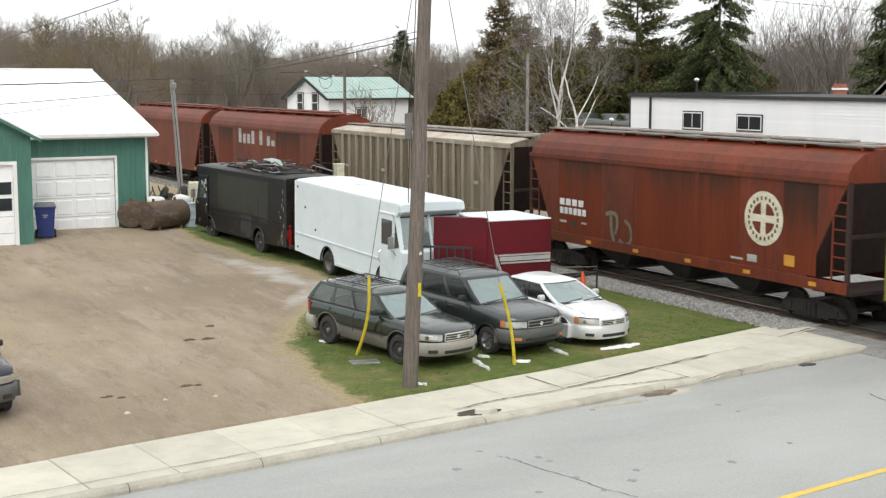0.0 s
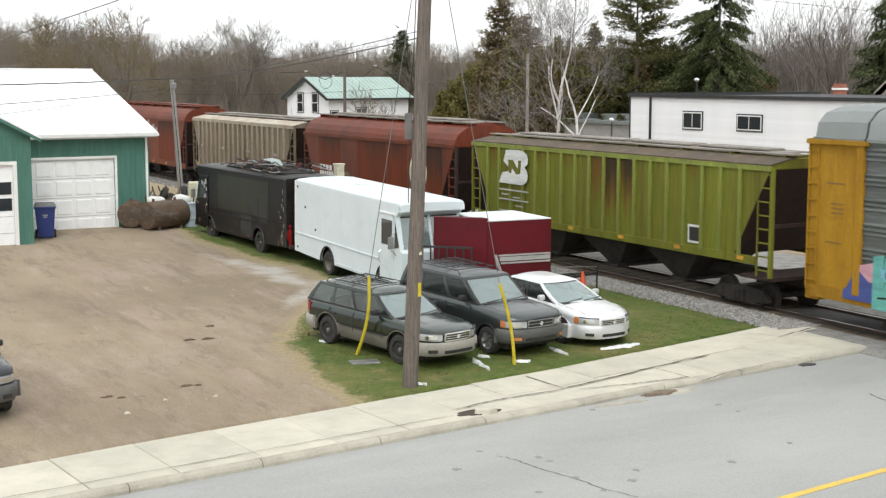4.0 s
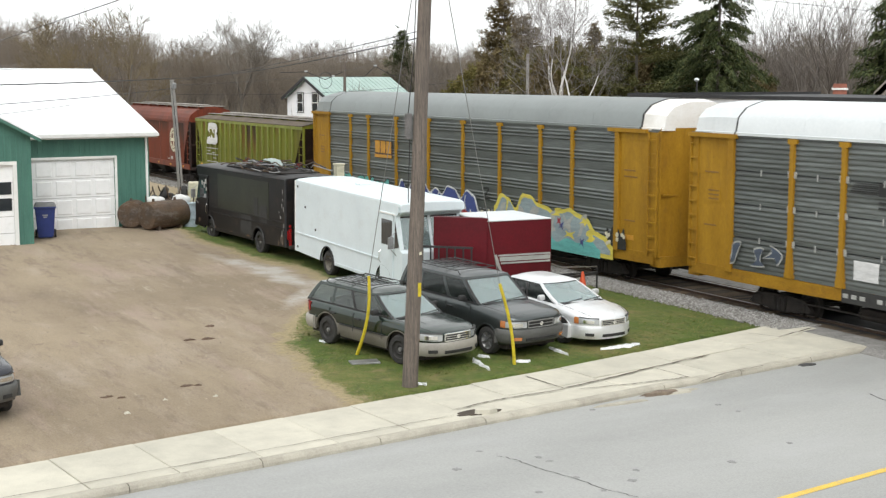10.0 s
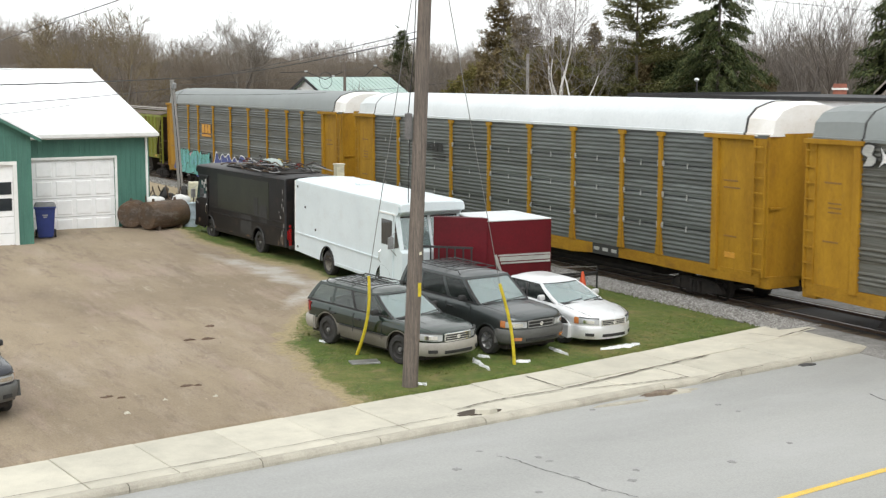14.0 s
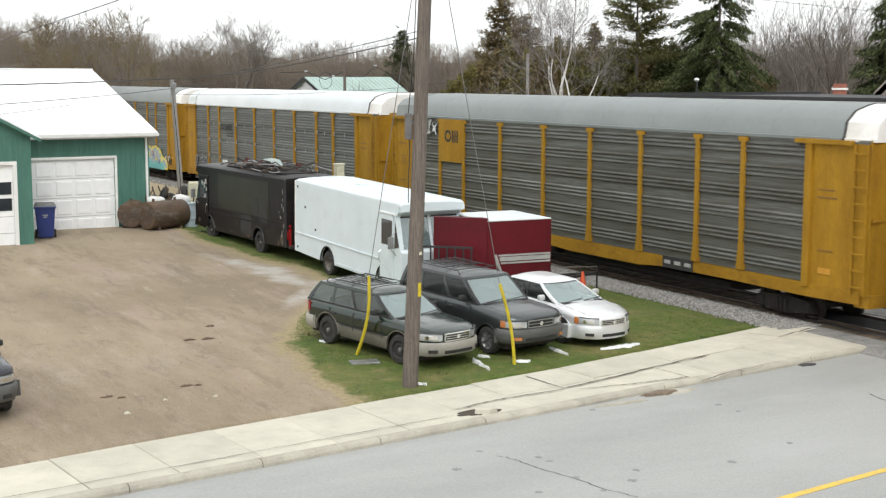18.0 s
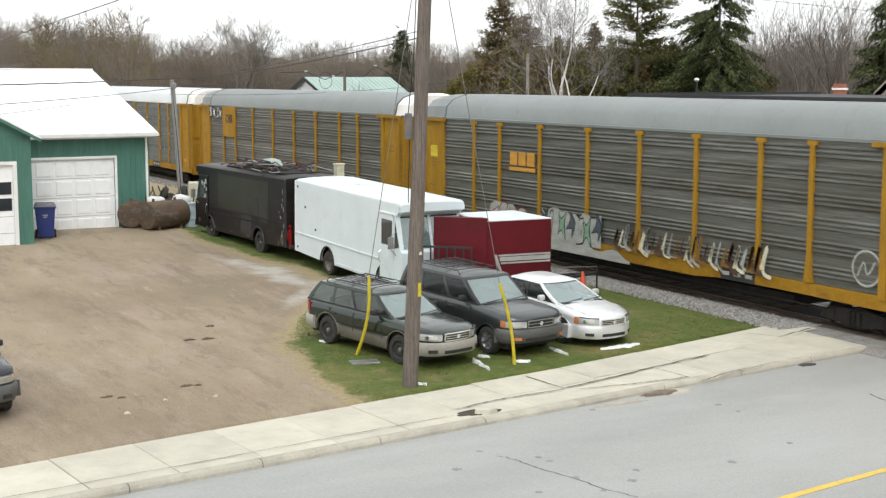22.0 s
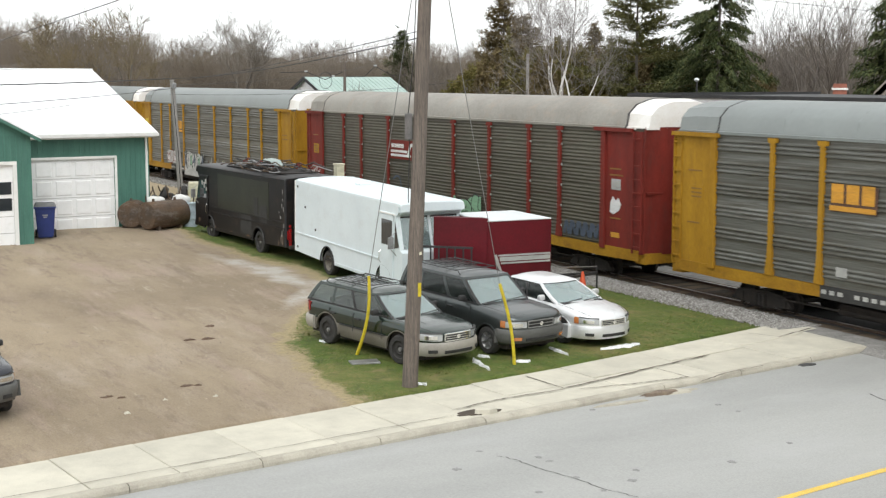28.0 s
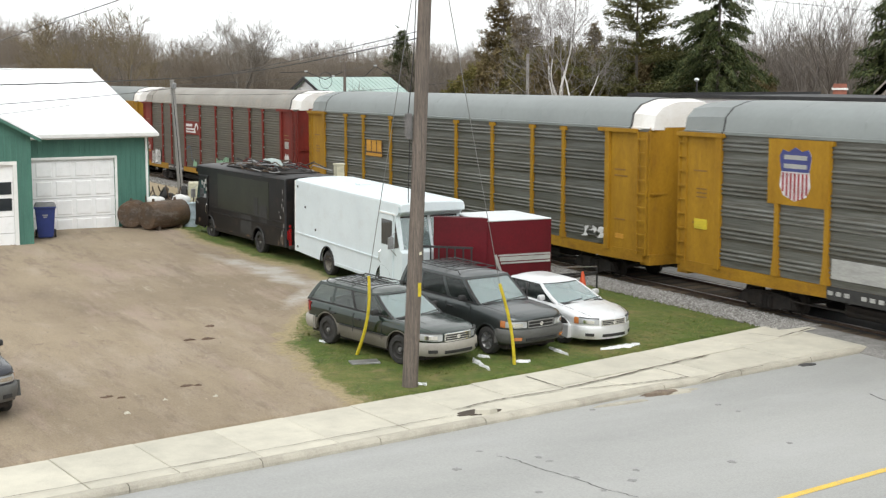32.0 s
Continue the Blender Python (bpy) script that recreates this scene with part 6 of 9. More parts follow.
    for y in (-0.36, 0.36):
        sx = ft - 0.55
        part("seat", B(sx - 0.5, sx, y - 0.24, y + 0.24, 0.6, 0.85, bevel=0.05), SEAT, k)
        part("seat_back", B(sx - 0.58, sx - 0.42, y - 0.24, y + 0.24, 0.8, zb + 0.18, bevel=0.05), SEAT, k)
        part("headrest", B(sx - 0.56, sx - 0.46, y - 0.13, y + 0.13, zb + 0.2, zb + 0.38, bevel=0.03), SEAT, k)
    part("rear_seat", B(ft - 1.75, ft - 1.55, -0.62, 0.62, 0.6, zb + 0.12, bevel=0.05), SEAT, k)
    part("steering_wheel", lathe(bmesh.new(), [(0.17, -0.012), (0.19, 0), (0.17, 0.012), (0.155, 0), (0.17, -0.012)], "x", 20, False), "black", k, at=pose(fbx - 0.7, 0.36, zb - 0.02, 0, -25, 0))
    # headlamps that wrap round the corners, each with its indicator
    z0, z1 = c["lamp_z"]
    fi, fo, fe = c["lamp_f"]          # inner edge, start of the indicator, outer edge, as parts of the half width
    rise = c.get("lamp_rise", 0.02)
    for sy in (-1, 1):
        def span(a, b):
            p, q = phi_at(a), phi_at(b)
            return (p, q) if sy < 0 else (math.pi - q, math.pi - p)
        prof = [(-0.06, z0), (0.008, z0 + 0.004), (0.016, (z0 + z1) / 2), (0.004, z1 - 0.006), (-0.07, z1)]
        p, q = span(fo, fi)
        h = wrap("headlamp", p, q, prof, LAMP, k, 1, "clear glass headlamp", rise=rise, steps=10)
        wrap("lamp_seal", p, q, [(-0.03, z1 - 0.012), (0.012, z1 - 0.01), (0.01, z1 + 0.008), (-0.04, z1 + 0.01)], "black", h, rise=rise, steps=8)
        pm, qm = span(fo * 0.93, fi * 1.25)
        wrap("reflector", pm, qm, [(0.0, z0 + 0.04), (0.0185, z0 + 0.035), (0.021, z1 - 0.05), (0.0, z1 - 0.045)], "chrome", h, 1, "bright reflector behind the lens", rise=rise, steps=6)
        p, q = span(fe, fo)
        wrap("indicator", p, q, prof, AMBER, h, 1, "amber indicator", rise=rise, steps=5)
        t0, t1 = c["tail"]
        p, q = span(0.999, 0.86)
        wrap("tail_lamp", p, q, [(-0.05, t0), (0.012, t0), (0.014, t1), (-0.05, t1)], RED_LAMP, k, -1, "red tail lamp", steps=6)
        ym = wbelt + 0.14
        part("mirror", B(fbx - 0.50, fbx - 0.38, min(sy * (ym - 0.1), sy * (ym + 0.1)), max(sy * (ym - 0.1), sy * (ym + 0.1)), zb + 0.02, zb + 0.16, bevel=0.045), c.get("mirror", "black"), k, smooth=True)
        slat("mirror_arm", (fbx - 0.44, sy * (wbelt - 0.02), zb + 0.04), (fbx - 0.44, sy * ym, zb + 0.06), 0.05, 0.04, "black", k)
        for xd in c["doors"]:
            part("door_seam", B(xd - 0.004, xd + 0.004, min(sy * (W * 0.985), sy * (W + 0.003)), max(sy * (W * 0.985), sy * (W + 0.003)), zc - 0.1 if abs(xd) < 0.9 else 0.76, zb - 0.06), "black", k)
        for xd in c["handles"]:
            part("door_handle", B(xd - 0.1, xd + 0.1, min(sy * W * 0.98, sy * (W + 0.025)), max(sy * W * 0.98, sy * (W + 0.025)), zb - 0.2, zb - 0.16, bevel=0.008), c.get("mirror", "black"), k)
        slat("side_moulding", (axles[0] + ra + 0.06, sy * (W + 0.003), zc), (axles[1] - ra - 0.06, sy * (W + 0.003), zc), 0.03, 0.018, "black" if c.get("dark_edge") else c["clad_mat"], k, (0, 1, 0))
        # shut line of the bonnet
        pts = [(x, sy * W * f) for x, f in ((fbx + 0.02, 0.83), (fbx + 0.5, 0.80), (x1 - 0.42, 0.74), (x1 - 0.22, 0.66))]
        part("bonnet_gap", tube(bmesh.new(), [(x, y, hood(x, y) + 0.001) for x, y in pts], 0.007, 4), "black", body)
        pts = [(x, sy * W * f) for x, f in ((fbx + 0.15, 0.50), (x1 - 0.75, 0.46), (x1 - 0.16, 0.40))]
        part("bonnet_crease", tube(bmesh.new(), [(x, y, hood(x, y) - 0.004) for x, y in pts], 0.013, 6), paint_m, body, smooth=True)
        slat("wiper", (fbx + bulge + 0.0, sy * 0.3 - 0.28, zb + 0.03), (fbx + bulge * 0.5, sy * 0.3 + 0.3, zb + 0.07), 0.02, 0.02, "black", k)
    gw, g0, g1, bars = c["grille"]
    a, b = phi_at(gw), math.pi - phi_at(gw)
    gr = wrap("grille", a, b, [(-0.05, g0), (0.004, g0), (0.004, g1), (-0.05, g1)], "black", k, 1, "black grille in a chrome frame")
    for z in [g0, g1] + [g0 + (g1 - g0) * (i + 1) / (bars + 1) for i in range(bars)]:
        t = 0.015 if z in (g0, g1) else 0.009
        wrap("grille_frame" if z in (g0, g1) else "grille_bar", a, b, [(0.0, z - t), (0.018, z - t * 0.7), (0.018, z + t * 0.7), (0.0, z + t)], c.get("grille_mat", "chrome"), gr)
    for f in (a, b):
        x, y = plan(f)
        part("grille_frame", B(x - 0.02, x + 0.012, y - 0.014, y + 0.014, g0, g1, bevel=0.004), c.get("grille_mat", "chrome"), gr)
    part("emblem", lathe(bmesh.new(), [(0.005, 0), (0.05, 0), (0.05, 0.02), (0.005, 0.022)], "x", 16), "chrome", gr, at=pose(x1 + 0.002, 0, (g0 + g1) / 2))
    part("cowl", B(fbx - 0.02, fbx + bulge + 0.03, -wbelt + 0.12, wbelt - 0.12, zb - 0.03, zb + 0.010, bevel=0.01), "black", k)
    return k


def roof_rack(k, x0, x1, y, z, bars, basket):
    for sy in (-1, 1):
        part("roof_rail", tube(bmesh.new(), [(x0, sy * y, z - 0.04), (x0 + 0.1, sy * y, z + 0.045), (x1 - 0.1, sy * y, z + 0.045), (x1, sy * y, z - 0.04)], 0.013, 6), "black", k)
    for i in range(bars):
        x = x0 + 0.2 + (x1 - x0 - 0.4) * i / max(1, bars - 1)
        slat("cross_bar", (x, -y, z + 0.05), (x, y, z + 0.05), 0.026, 0.016, "black", k)
    for i in range(basket):
        yy = -y * 0.75 + 1.5 * y * i / max(1, basket - 1)
        slat("rack_slat", (x0 + 0.25, yy, z + 0.068), (x0 + 0.25 + (x1 - x0) * 0.62, yy, z + 0.068), 0.022, 0.014, "black", k)


def build_cars():
    wagon = dict(rear=-2.38, front=2.36, wb=2.65, wheel=0.335, w=0.872, clad=0.575, clad_mat=P_TAUPE, paint=P_GREEN, bump_mat=P_SILL, nose=0.66, stand=0.055,
                 top=[(-2.38, 0.86), (-2.3, 0.96), (-2.1, 0.985), (0.7, 0.985), (1.05, 0.97), (1.6, 0.935), (1.95, 0.895), (2.15, 0.855), (2.28, 0.815), (2.36, 0.77)],
                 bottom=[(-2.38, 0.42), (-2.0, 0.32), (-1.0, 0.27), (1.0, 0.27), (1.9, 0.30), (2.36, 0.36)], bumper=(0.61, 0.31), rim="steel", steer=6, intake=0.45,
                 glass=(-2.24, -1.90, 0.20, 0.96), belt=0.975, roof=1.475, wroof=0.62, posts=[(0.315, 0.016, P_GREEN), (0.60, 0.014, "black")], rear_post=0.045, side_glass=CLEAR_SIDE,
                 lamp_z=(0.635, 0.805), lamp_f=(0.50, 0.93, 0.985), tail=(0.72, 0.93), arch=0.10, grille=(0.43, 0.645, 0.80, 2), doors=(-0.32, 0.72, -1.22), handles=(-0.15, -1.1), fog="black", dark_edge=True)
    k = car("station_wagon", pose(-28.86, 14.16, float(lot_z(-28.9, 14.1)) - 0.01, 0, 1.7, 13.5) @ Matrix.Scale(1.03, 4), "dark green station wagon with taupe cladding and roof rack", wagon)
    roof_rack(k, -1.75, 0.0, 0.55, 1.48, 3, 7)
    # hole where the fog lamp is missing in the bumper
    part("broken_fog_housing", lathe(bmesh.new(), [(0.005, 0.03), (0.10, 0.03), (0.13, 0.02), (0.12, 0)], "x", 14), "black", k, "empty broken fog lamp opening", at=pose(2.20, -0.60, 0.42, 0, 0, -35))
    van = dict(rear=-2.35, front=2.30, wb=2.80, wheel=0.335, w=0.912, clad=0.54, clad_mat=P_SLATE, paint=P_SLATE, bump_mat=P_GREYP, nose=0.52, nose_n=3.6, stand=0.06,
               top=[(-2.35, 0.95), (-2.3, 1.08), (-2.1, 1.12), (0.55, 1.12), (0.95, 1.105), (1.5, 1.08), (1.95, 1.035), (2.14, 0.995), (2.25, 0.955), (2.30, 0.92)],
               bottom=[(-2.35, 0.40), (-2.0, 0.32), (-1.0, 0.28), (1.0, 0.28), (1.9, 0.32), (2.30, 0.38)], bumper=(0.69, 0.37), rim="alloy", steer=0, intake=0.50,
               glass=(-2.30, -2.10, 0.22, 0.92), belt=1.115, roof=1.70, wroof=0.69, posts=[(0.30, 0.014, P_SLATE), (0.66, 0.020, P_SLATE)], rear_post=0.04, side_glass=SIDE_GLASS, bulge=0.10,
               lamp_z=(0.735, 0.895), lamp_f=(0.47, 0.935, 0.985), lamp_rise=0.0, tail=(0.8, 1.05), grille=(0.42, 0.73, 0.885, 1), doors=(-0.18, 0.78, -1.3), handles=(0.0, -0.95), fog=AMBER, dark_edge=True, grille_mat="steel")
    k = car("minivan", pose(-28.92, 16.68, float(lot_z(-28.9, 16.7)) - 0.01, 0, 1.7, 9) @ Matrix.Scale(1.015, 4), "slate grey minivan with a roof rack and grey bumpers", van)
    roof_rack(k, -1.95, 0.0, 0.62, 1.71, 4, 6)
    sedan = dict(rear=-2.33, front=2.33, wb=2.65, wheel=0.315, w=0.870, clad=0.46, clad_mat=P_WHITE, paint=P_WHITE, bump_mat=P_WHITE, nose=0.78, nose_n=2.7, stand=0.03, shoulder=0.15,
                 top=[(-2.33, 0.80), (-2.25, 0.94), (-1.75, 0.97), (-1.3, 0.965), (0.75, 0.955), (1.1, 0.94), (1.6, 0.895), (1.95, 0.84), (2.15, 0.795), (2.26, 0.75), (2.33, 0.69)],
                 bottom=[(-2.33, 0.34), (-2.0, 0.27), (-1.0, 0.21), (1.0, 0.21), (1.9, 0.23), (2.33, 0.27)], bumper=(0.545, 0.23), rim="alloy", steer=0, intake=0.40,
                 glass=(-1.78, -1.06, 0.10, 1.00), belt=0.945, roof=1.385, wroof=0.58, posts=[(0.26, 0.012, "black"), (0.585, 0.016, "black")], rear_post=0.10, side_glass=SIDE_GLASS, bulge=0.15,
                 lamp_z=(0.55, 0.715), lamp_f=(0.50, 0.91, 0.96), lamp_rise=0.05, tail=(0.66, 0.85), grille=(0.42, 0.575, 0.705, 2), doors=(-0.22, 0.85, -1.2), handles=(-0.05, -1.0), fog="black", mirror=P_WHITE)
    car("sedan", pose(-29.02, 19.0, float(lot_z(-29.0, 18.9)) - 0.01, 0, 1.7, 6), "silver white four-door sedan on the grass", sedan)
    suv = dict(van)
    suv.update(paint=P_CHAR, clad_mat=P_CHAR, bump_mat=P_GREYP, clad=0.5, fog="black")
    car("sport_utility_car", pose(-28.56, 3.91, 0.06, 0, 0, 3), "charcoal sport utility vehicle at the yard's edge", suv)


build_cars()


def step_van(m, name, label, wb, rear, nose, H, paint_mat, trim, dark=False):
    """A walk-in delivery van, front to +x, rear axle at x = 0."""
    k = thing(name, m, label, "van")
    W = 1.06
    r = 0.40
    ra = r + 0.10
    zb = 0.46

    def side(sy):
        arc0 = [(ra * math.cos(t), zb - 0.05 + ra * math.sin(t) * 1.05) for t in np.linspace(math.pi, 0, 14)]
        arc1 = [(wb + ra * math.cos(t), zb - 0.05 + ra * math.sin(t) * 1.0) for t in np.linspace(math.pi, 0, 14)]
        poly = [(-rear, zb)] + arc0 + arc1 + [(nose, zb), (nose, 1.42), (nose - 0.12, 1.48), (nose - 0.42, H - 0.45), (nose - 0.25, H - 0.30), (nose - 0.25, H - 0.1), (-rear, H - 0.1)]
        bm = bmesh.new()
        prism(bm, poly, "y", min(sy * W, sy * (W - 0.05)), max(sy * W, sy * (W - 0.05)))
        bmesh.ops.triangulate(bm, faces=[f for f in bm.faces if len(f.verts) > 4])
        return part("side_panel", bm, paint_mat, k)

    side(-1)
    side(1)
    # rounded roof
    ring = [(-W, -0.12), (-W + 0.01, -0.05), (-W + 0.07, -0.005), (-W * 0.5, 0.03), (0, 0.04), (W * 0.5, 0.03), (W - 0.07, -0.005), (W - 0.01, -0.05), (W, -0.12)]
    bm = loft(bmesh.new(), [[(x, y, H + z - d) for y, z in ring] for x, d in ((-rear, 0.02), (-rear + 0.08, 0), (nose - 0.3, 0), (nose - 0.17, 0.015), (nose - 0.13, 0.06), (nose - 0.125, 0.16))])
    bmesh.ops.recalc_face_normals(bm, faces=bm.faces)
    part("roof", bm, paint_mat, k, smooth=True)
    part("rear_wall", B(-rear, -rear + 0.05, -W + 0.05, W - 0.05, zb, H - 0.1), paint_mat, k)
    for sy in (-1, 1):
        part("corner_trim", B(-rear - 0.012, -rear + 0.05, min(sy * (W - 0.04), sy * (W + 0.012)), max(sy * (W - 0.04), sy * (W + 0.012)), zb, H - 0.06), trim, k)
        part("rear_door", B(-rear - 0.02, -rear, min(sy * 0.02, sy * 0.75), max(sy * 0.02, sy * 0.75), zb + 0.15, H - 0.35), paint_mat, k)
    part("floor", B(-rear, nose - 0.05, -W + 0.05, W - 0.05, zb, zb + 0.06), "under", k)
    part("chassis", B(-rear + 0.1, nose - 0.2, -0.45, 0.45, 0.36, zb), "under", k)
    # front: nose, screen, brow
    part("nose", B(nose - 0.06, nose, -W + 0.05, W - 0.05, zb, 1.42, bevel=0.02), paint_mat, k)
    part("cowl", loft(bmesh.new(), [[(nose, y, 1.42) for y in (-W + 0.05, W - 0.05)] + [(nose - 0.06, y, 1.42) for y in (W - 0.05, -W + 0.05)], [(nose - 0.1, y, 1.50) for y in (-W + 0.05, W - 0.05)] + [(nose - 0.16, y, 1.50) for y in (W - 0.05, -W + 0.05)]]), paint_mat, k)
    z0, z1, xa, xb = 1.52, H - 0.46, nose - 0.13, nose - 0.41
    for a, b in ((-W + 0.12, -0.04), (0.04, W - 0.12)):
        pane("windscreen", [(xa, a, z0), (xa, b, z0), (xb, b, z1), (xb, a, z1)], SHIELD if not dark else "dark_glass", k)
    for y in (-W + 0.08, 0.0, W - 0.08):
        slat("screen_post", (xa, y, z0 - 0.04), (xb, y, z1 + 0.04), 0.08, 0.05, paint_mat, k, (1, 0, 0.3))
    slat("screen_header", (xb, -W + 0.04, z1 + 0.02), (xb, W - 0.04, z1 + 0.02), 0.08, 0.05, "black", k, (1, 0, 0.3))
    bm = loft(bmesh.new(), [[(nose - 0.42, y, H - 0.45), (nose - 0.22, y, H - 0.33), (nose - 0.18, y, H - 0.12), (nose - 0.42, y, H - 0.08)] for y in (-W + 0.05, W - 0.05)])
    bmesh.ops.recalc_face_normals(bm, faces=bm.faces)
    part("brow", bm, paint_mat, k)
    for y in (-0.85, -0.2, 0.0, 0.2, 0.85):
        part("marker_lamp", B(nose - 0.20, nose - 0.15, y - 0.05, y + 0.05, H - 0.26, H - 0.20, bevel=0.01), "black", k)
    part("bumper", B(nose, nose + 0.12, -W, W, 0.42, 0.62, bevel=0.03), trim if not dark else "black", k)
    part("rear_bumper", B(-rear - 0.15, -rear, -W + 0.1, W - 0.1, 0.40, 0.52, bevel=0.02), "under", k)
    for sy in (-1, 1):
        part("headlamp", lathe(bmesh.new(), [(0.01, 0.0), (0.1, 0.0), (0.11, 0.02), (0.01, 0.03)], "x", 18), LAMP, k, at=pose(nose + 0.0, sy * 0.78, 0.92))
        part("tail_lamp", B(-rear - 0.03, -rear, sy * 0.93 - 0.07, sy * 0.93 + 0.07, 0.72, 1.02, bevel=0.01), RED_LAMP, k, "red tail lamps")
        part("rub_rail", B(-rear + 0.05, nose - 1.45, min(sy * W, sy * (W + 0.03)), max(sy * W, sy * (W + 0.03)), 1.06, 1.11, bevel=0.01), paint_mat, k)
        part("skirt_rail", B(ra + 0.1, nose - 1.5, min(sy * W, sy * (W + 0.02)), max(sy * W, sy * (W + 0.02)), zb, zb + 0.05), paint_mat, k)
        # sliding door, its window and the quarter light
        dx0, dx1 = nose - 1.32, nose - 0.52
        y0, y1 = (sy * W, sy * (W + 0.035))
        dr = part("side_door", B(dx0, dx1, min(y0, y1), max(y0, y1), zb + 0.06, H - 0.42, bevel=0.01), paint_mat, k, "sliding cab door")
        part("door_window", B(dx0 + 0.1, dx1 - 0.05, min(sy * (W + 0.03), sy * (W + 0.042)), max(sy * (W + 0.03), sy * (W + 0.042)), 1.56, H - 0.56, bevel=0.004), "dark_glass", dr)
        part("door_track", B(dx0 - 0.1, dx1 + 0.1, min(y0, sy * (W + 0.05)), max(y0, sy * (W + 0.05)), H - 0.40, H - 0.36), trim, k)
        part("door_grip", tube(bmesh.new(), [(dx0 + 0.06, sy * (W + 0.04), 1.0), (dx0 + 0.06, sy * (W + 0.09), 1.05), (dx0 + 0.06, sy * (W + 0.09), 1.3), (dx0 + 0.06, sy * (W + 0.04), 1.35)], 0.012, 6), "chrome", dr)
        pane("quarter_window", [(nose - 0.47, sy * (W + 0.006), 1.50), (nose - 0.19, sy * (W + 0.006), 1.56), (nose - 0.44, sy * (W + 0.006), H - 0.58)], "dark_glass", k)
        part("mirror", B(nose - 0.34, nose - 0.28, min(sy * (W + 0.12), sy * (W + 0.3)), max(sy * (W + 0.12), sy * (W + 0.3)), 1.52, 1.86, bevel=0.02), "steel", k)
        part("mirror_arm", tube(bmesh.new(), [(nose - 0.35, sy * W, 1.3), (nose - 0.32, sy * (W + 0.2), 1.5), (nose - 0.32, sy * (W + 0.2), 1.88), (nose - 0.36, sy * W, 2.02)], 0.012, 6), "steel", k)
        # wheel arch lips and wheels
        for xx, rr in ((0, ra), (wb, ra)):
            pts = [(xx + rr * math.cos(t), sy * (W + 0.012), zb - 0.05 + rr * math.sin(t) * 1.04) for t in np.linspace(math.pi, 0, 13)]
            part("arch_lip", tube(bmesh.new(), pts, 0.025, 5), "black", k)
            part("arch_liner", B(xx - rr, xx + rr, min(sy * 0.45, sy * (W - 0.06)), max(sy * 0.45, sy * (W - 0.06)), 0.92, 0.98), "under", k)
        wheel(k, 0, sy * (W - 0.03), r, 0.24, "steel" if dark else "dually")
        wheel(k, wb, sy * (W - 0.03), r, 0.22, "steel" if dark else "dually")
    return k


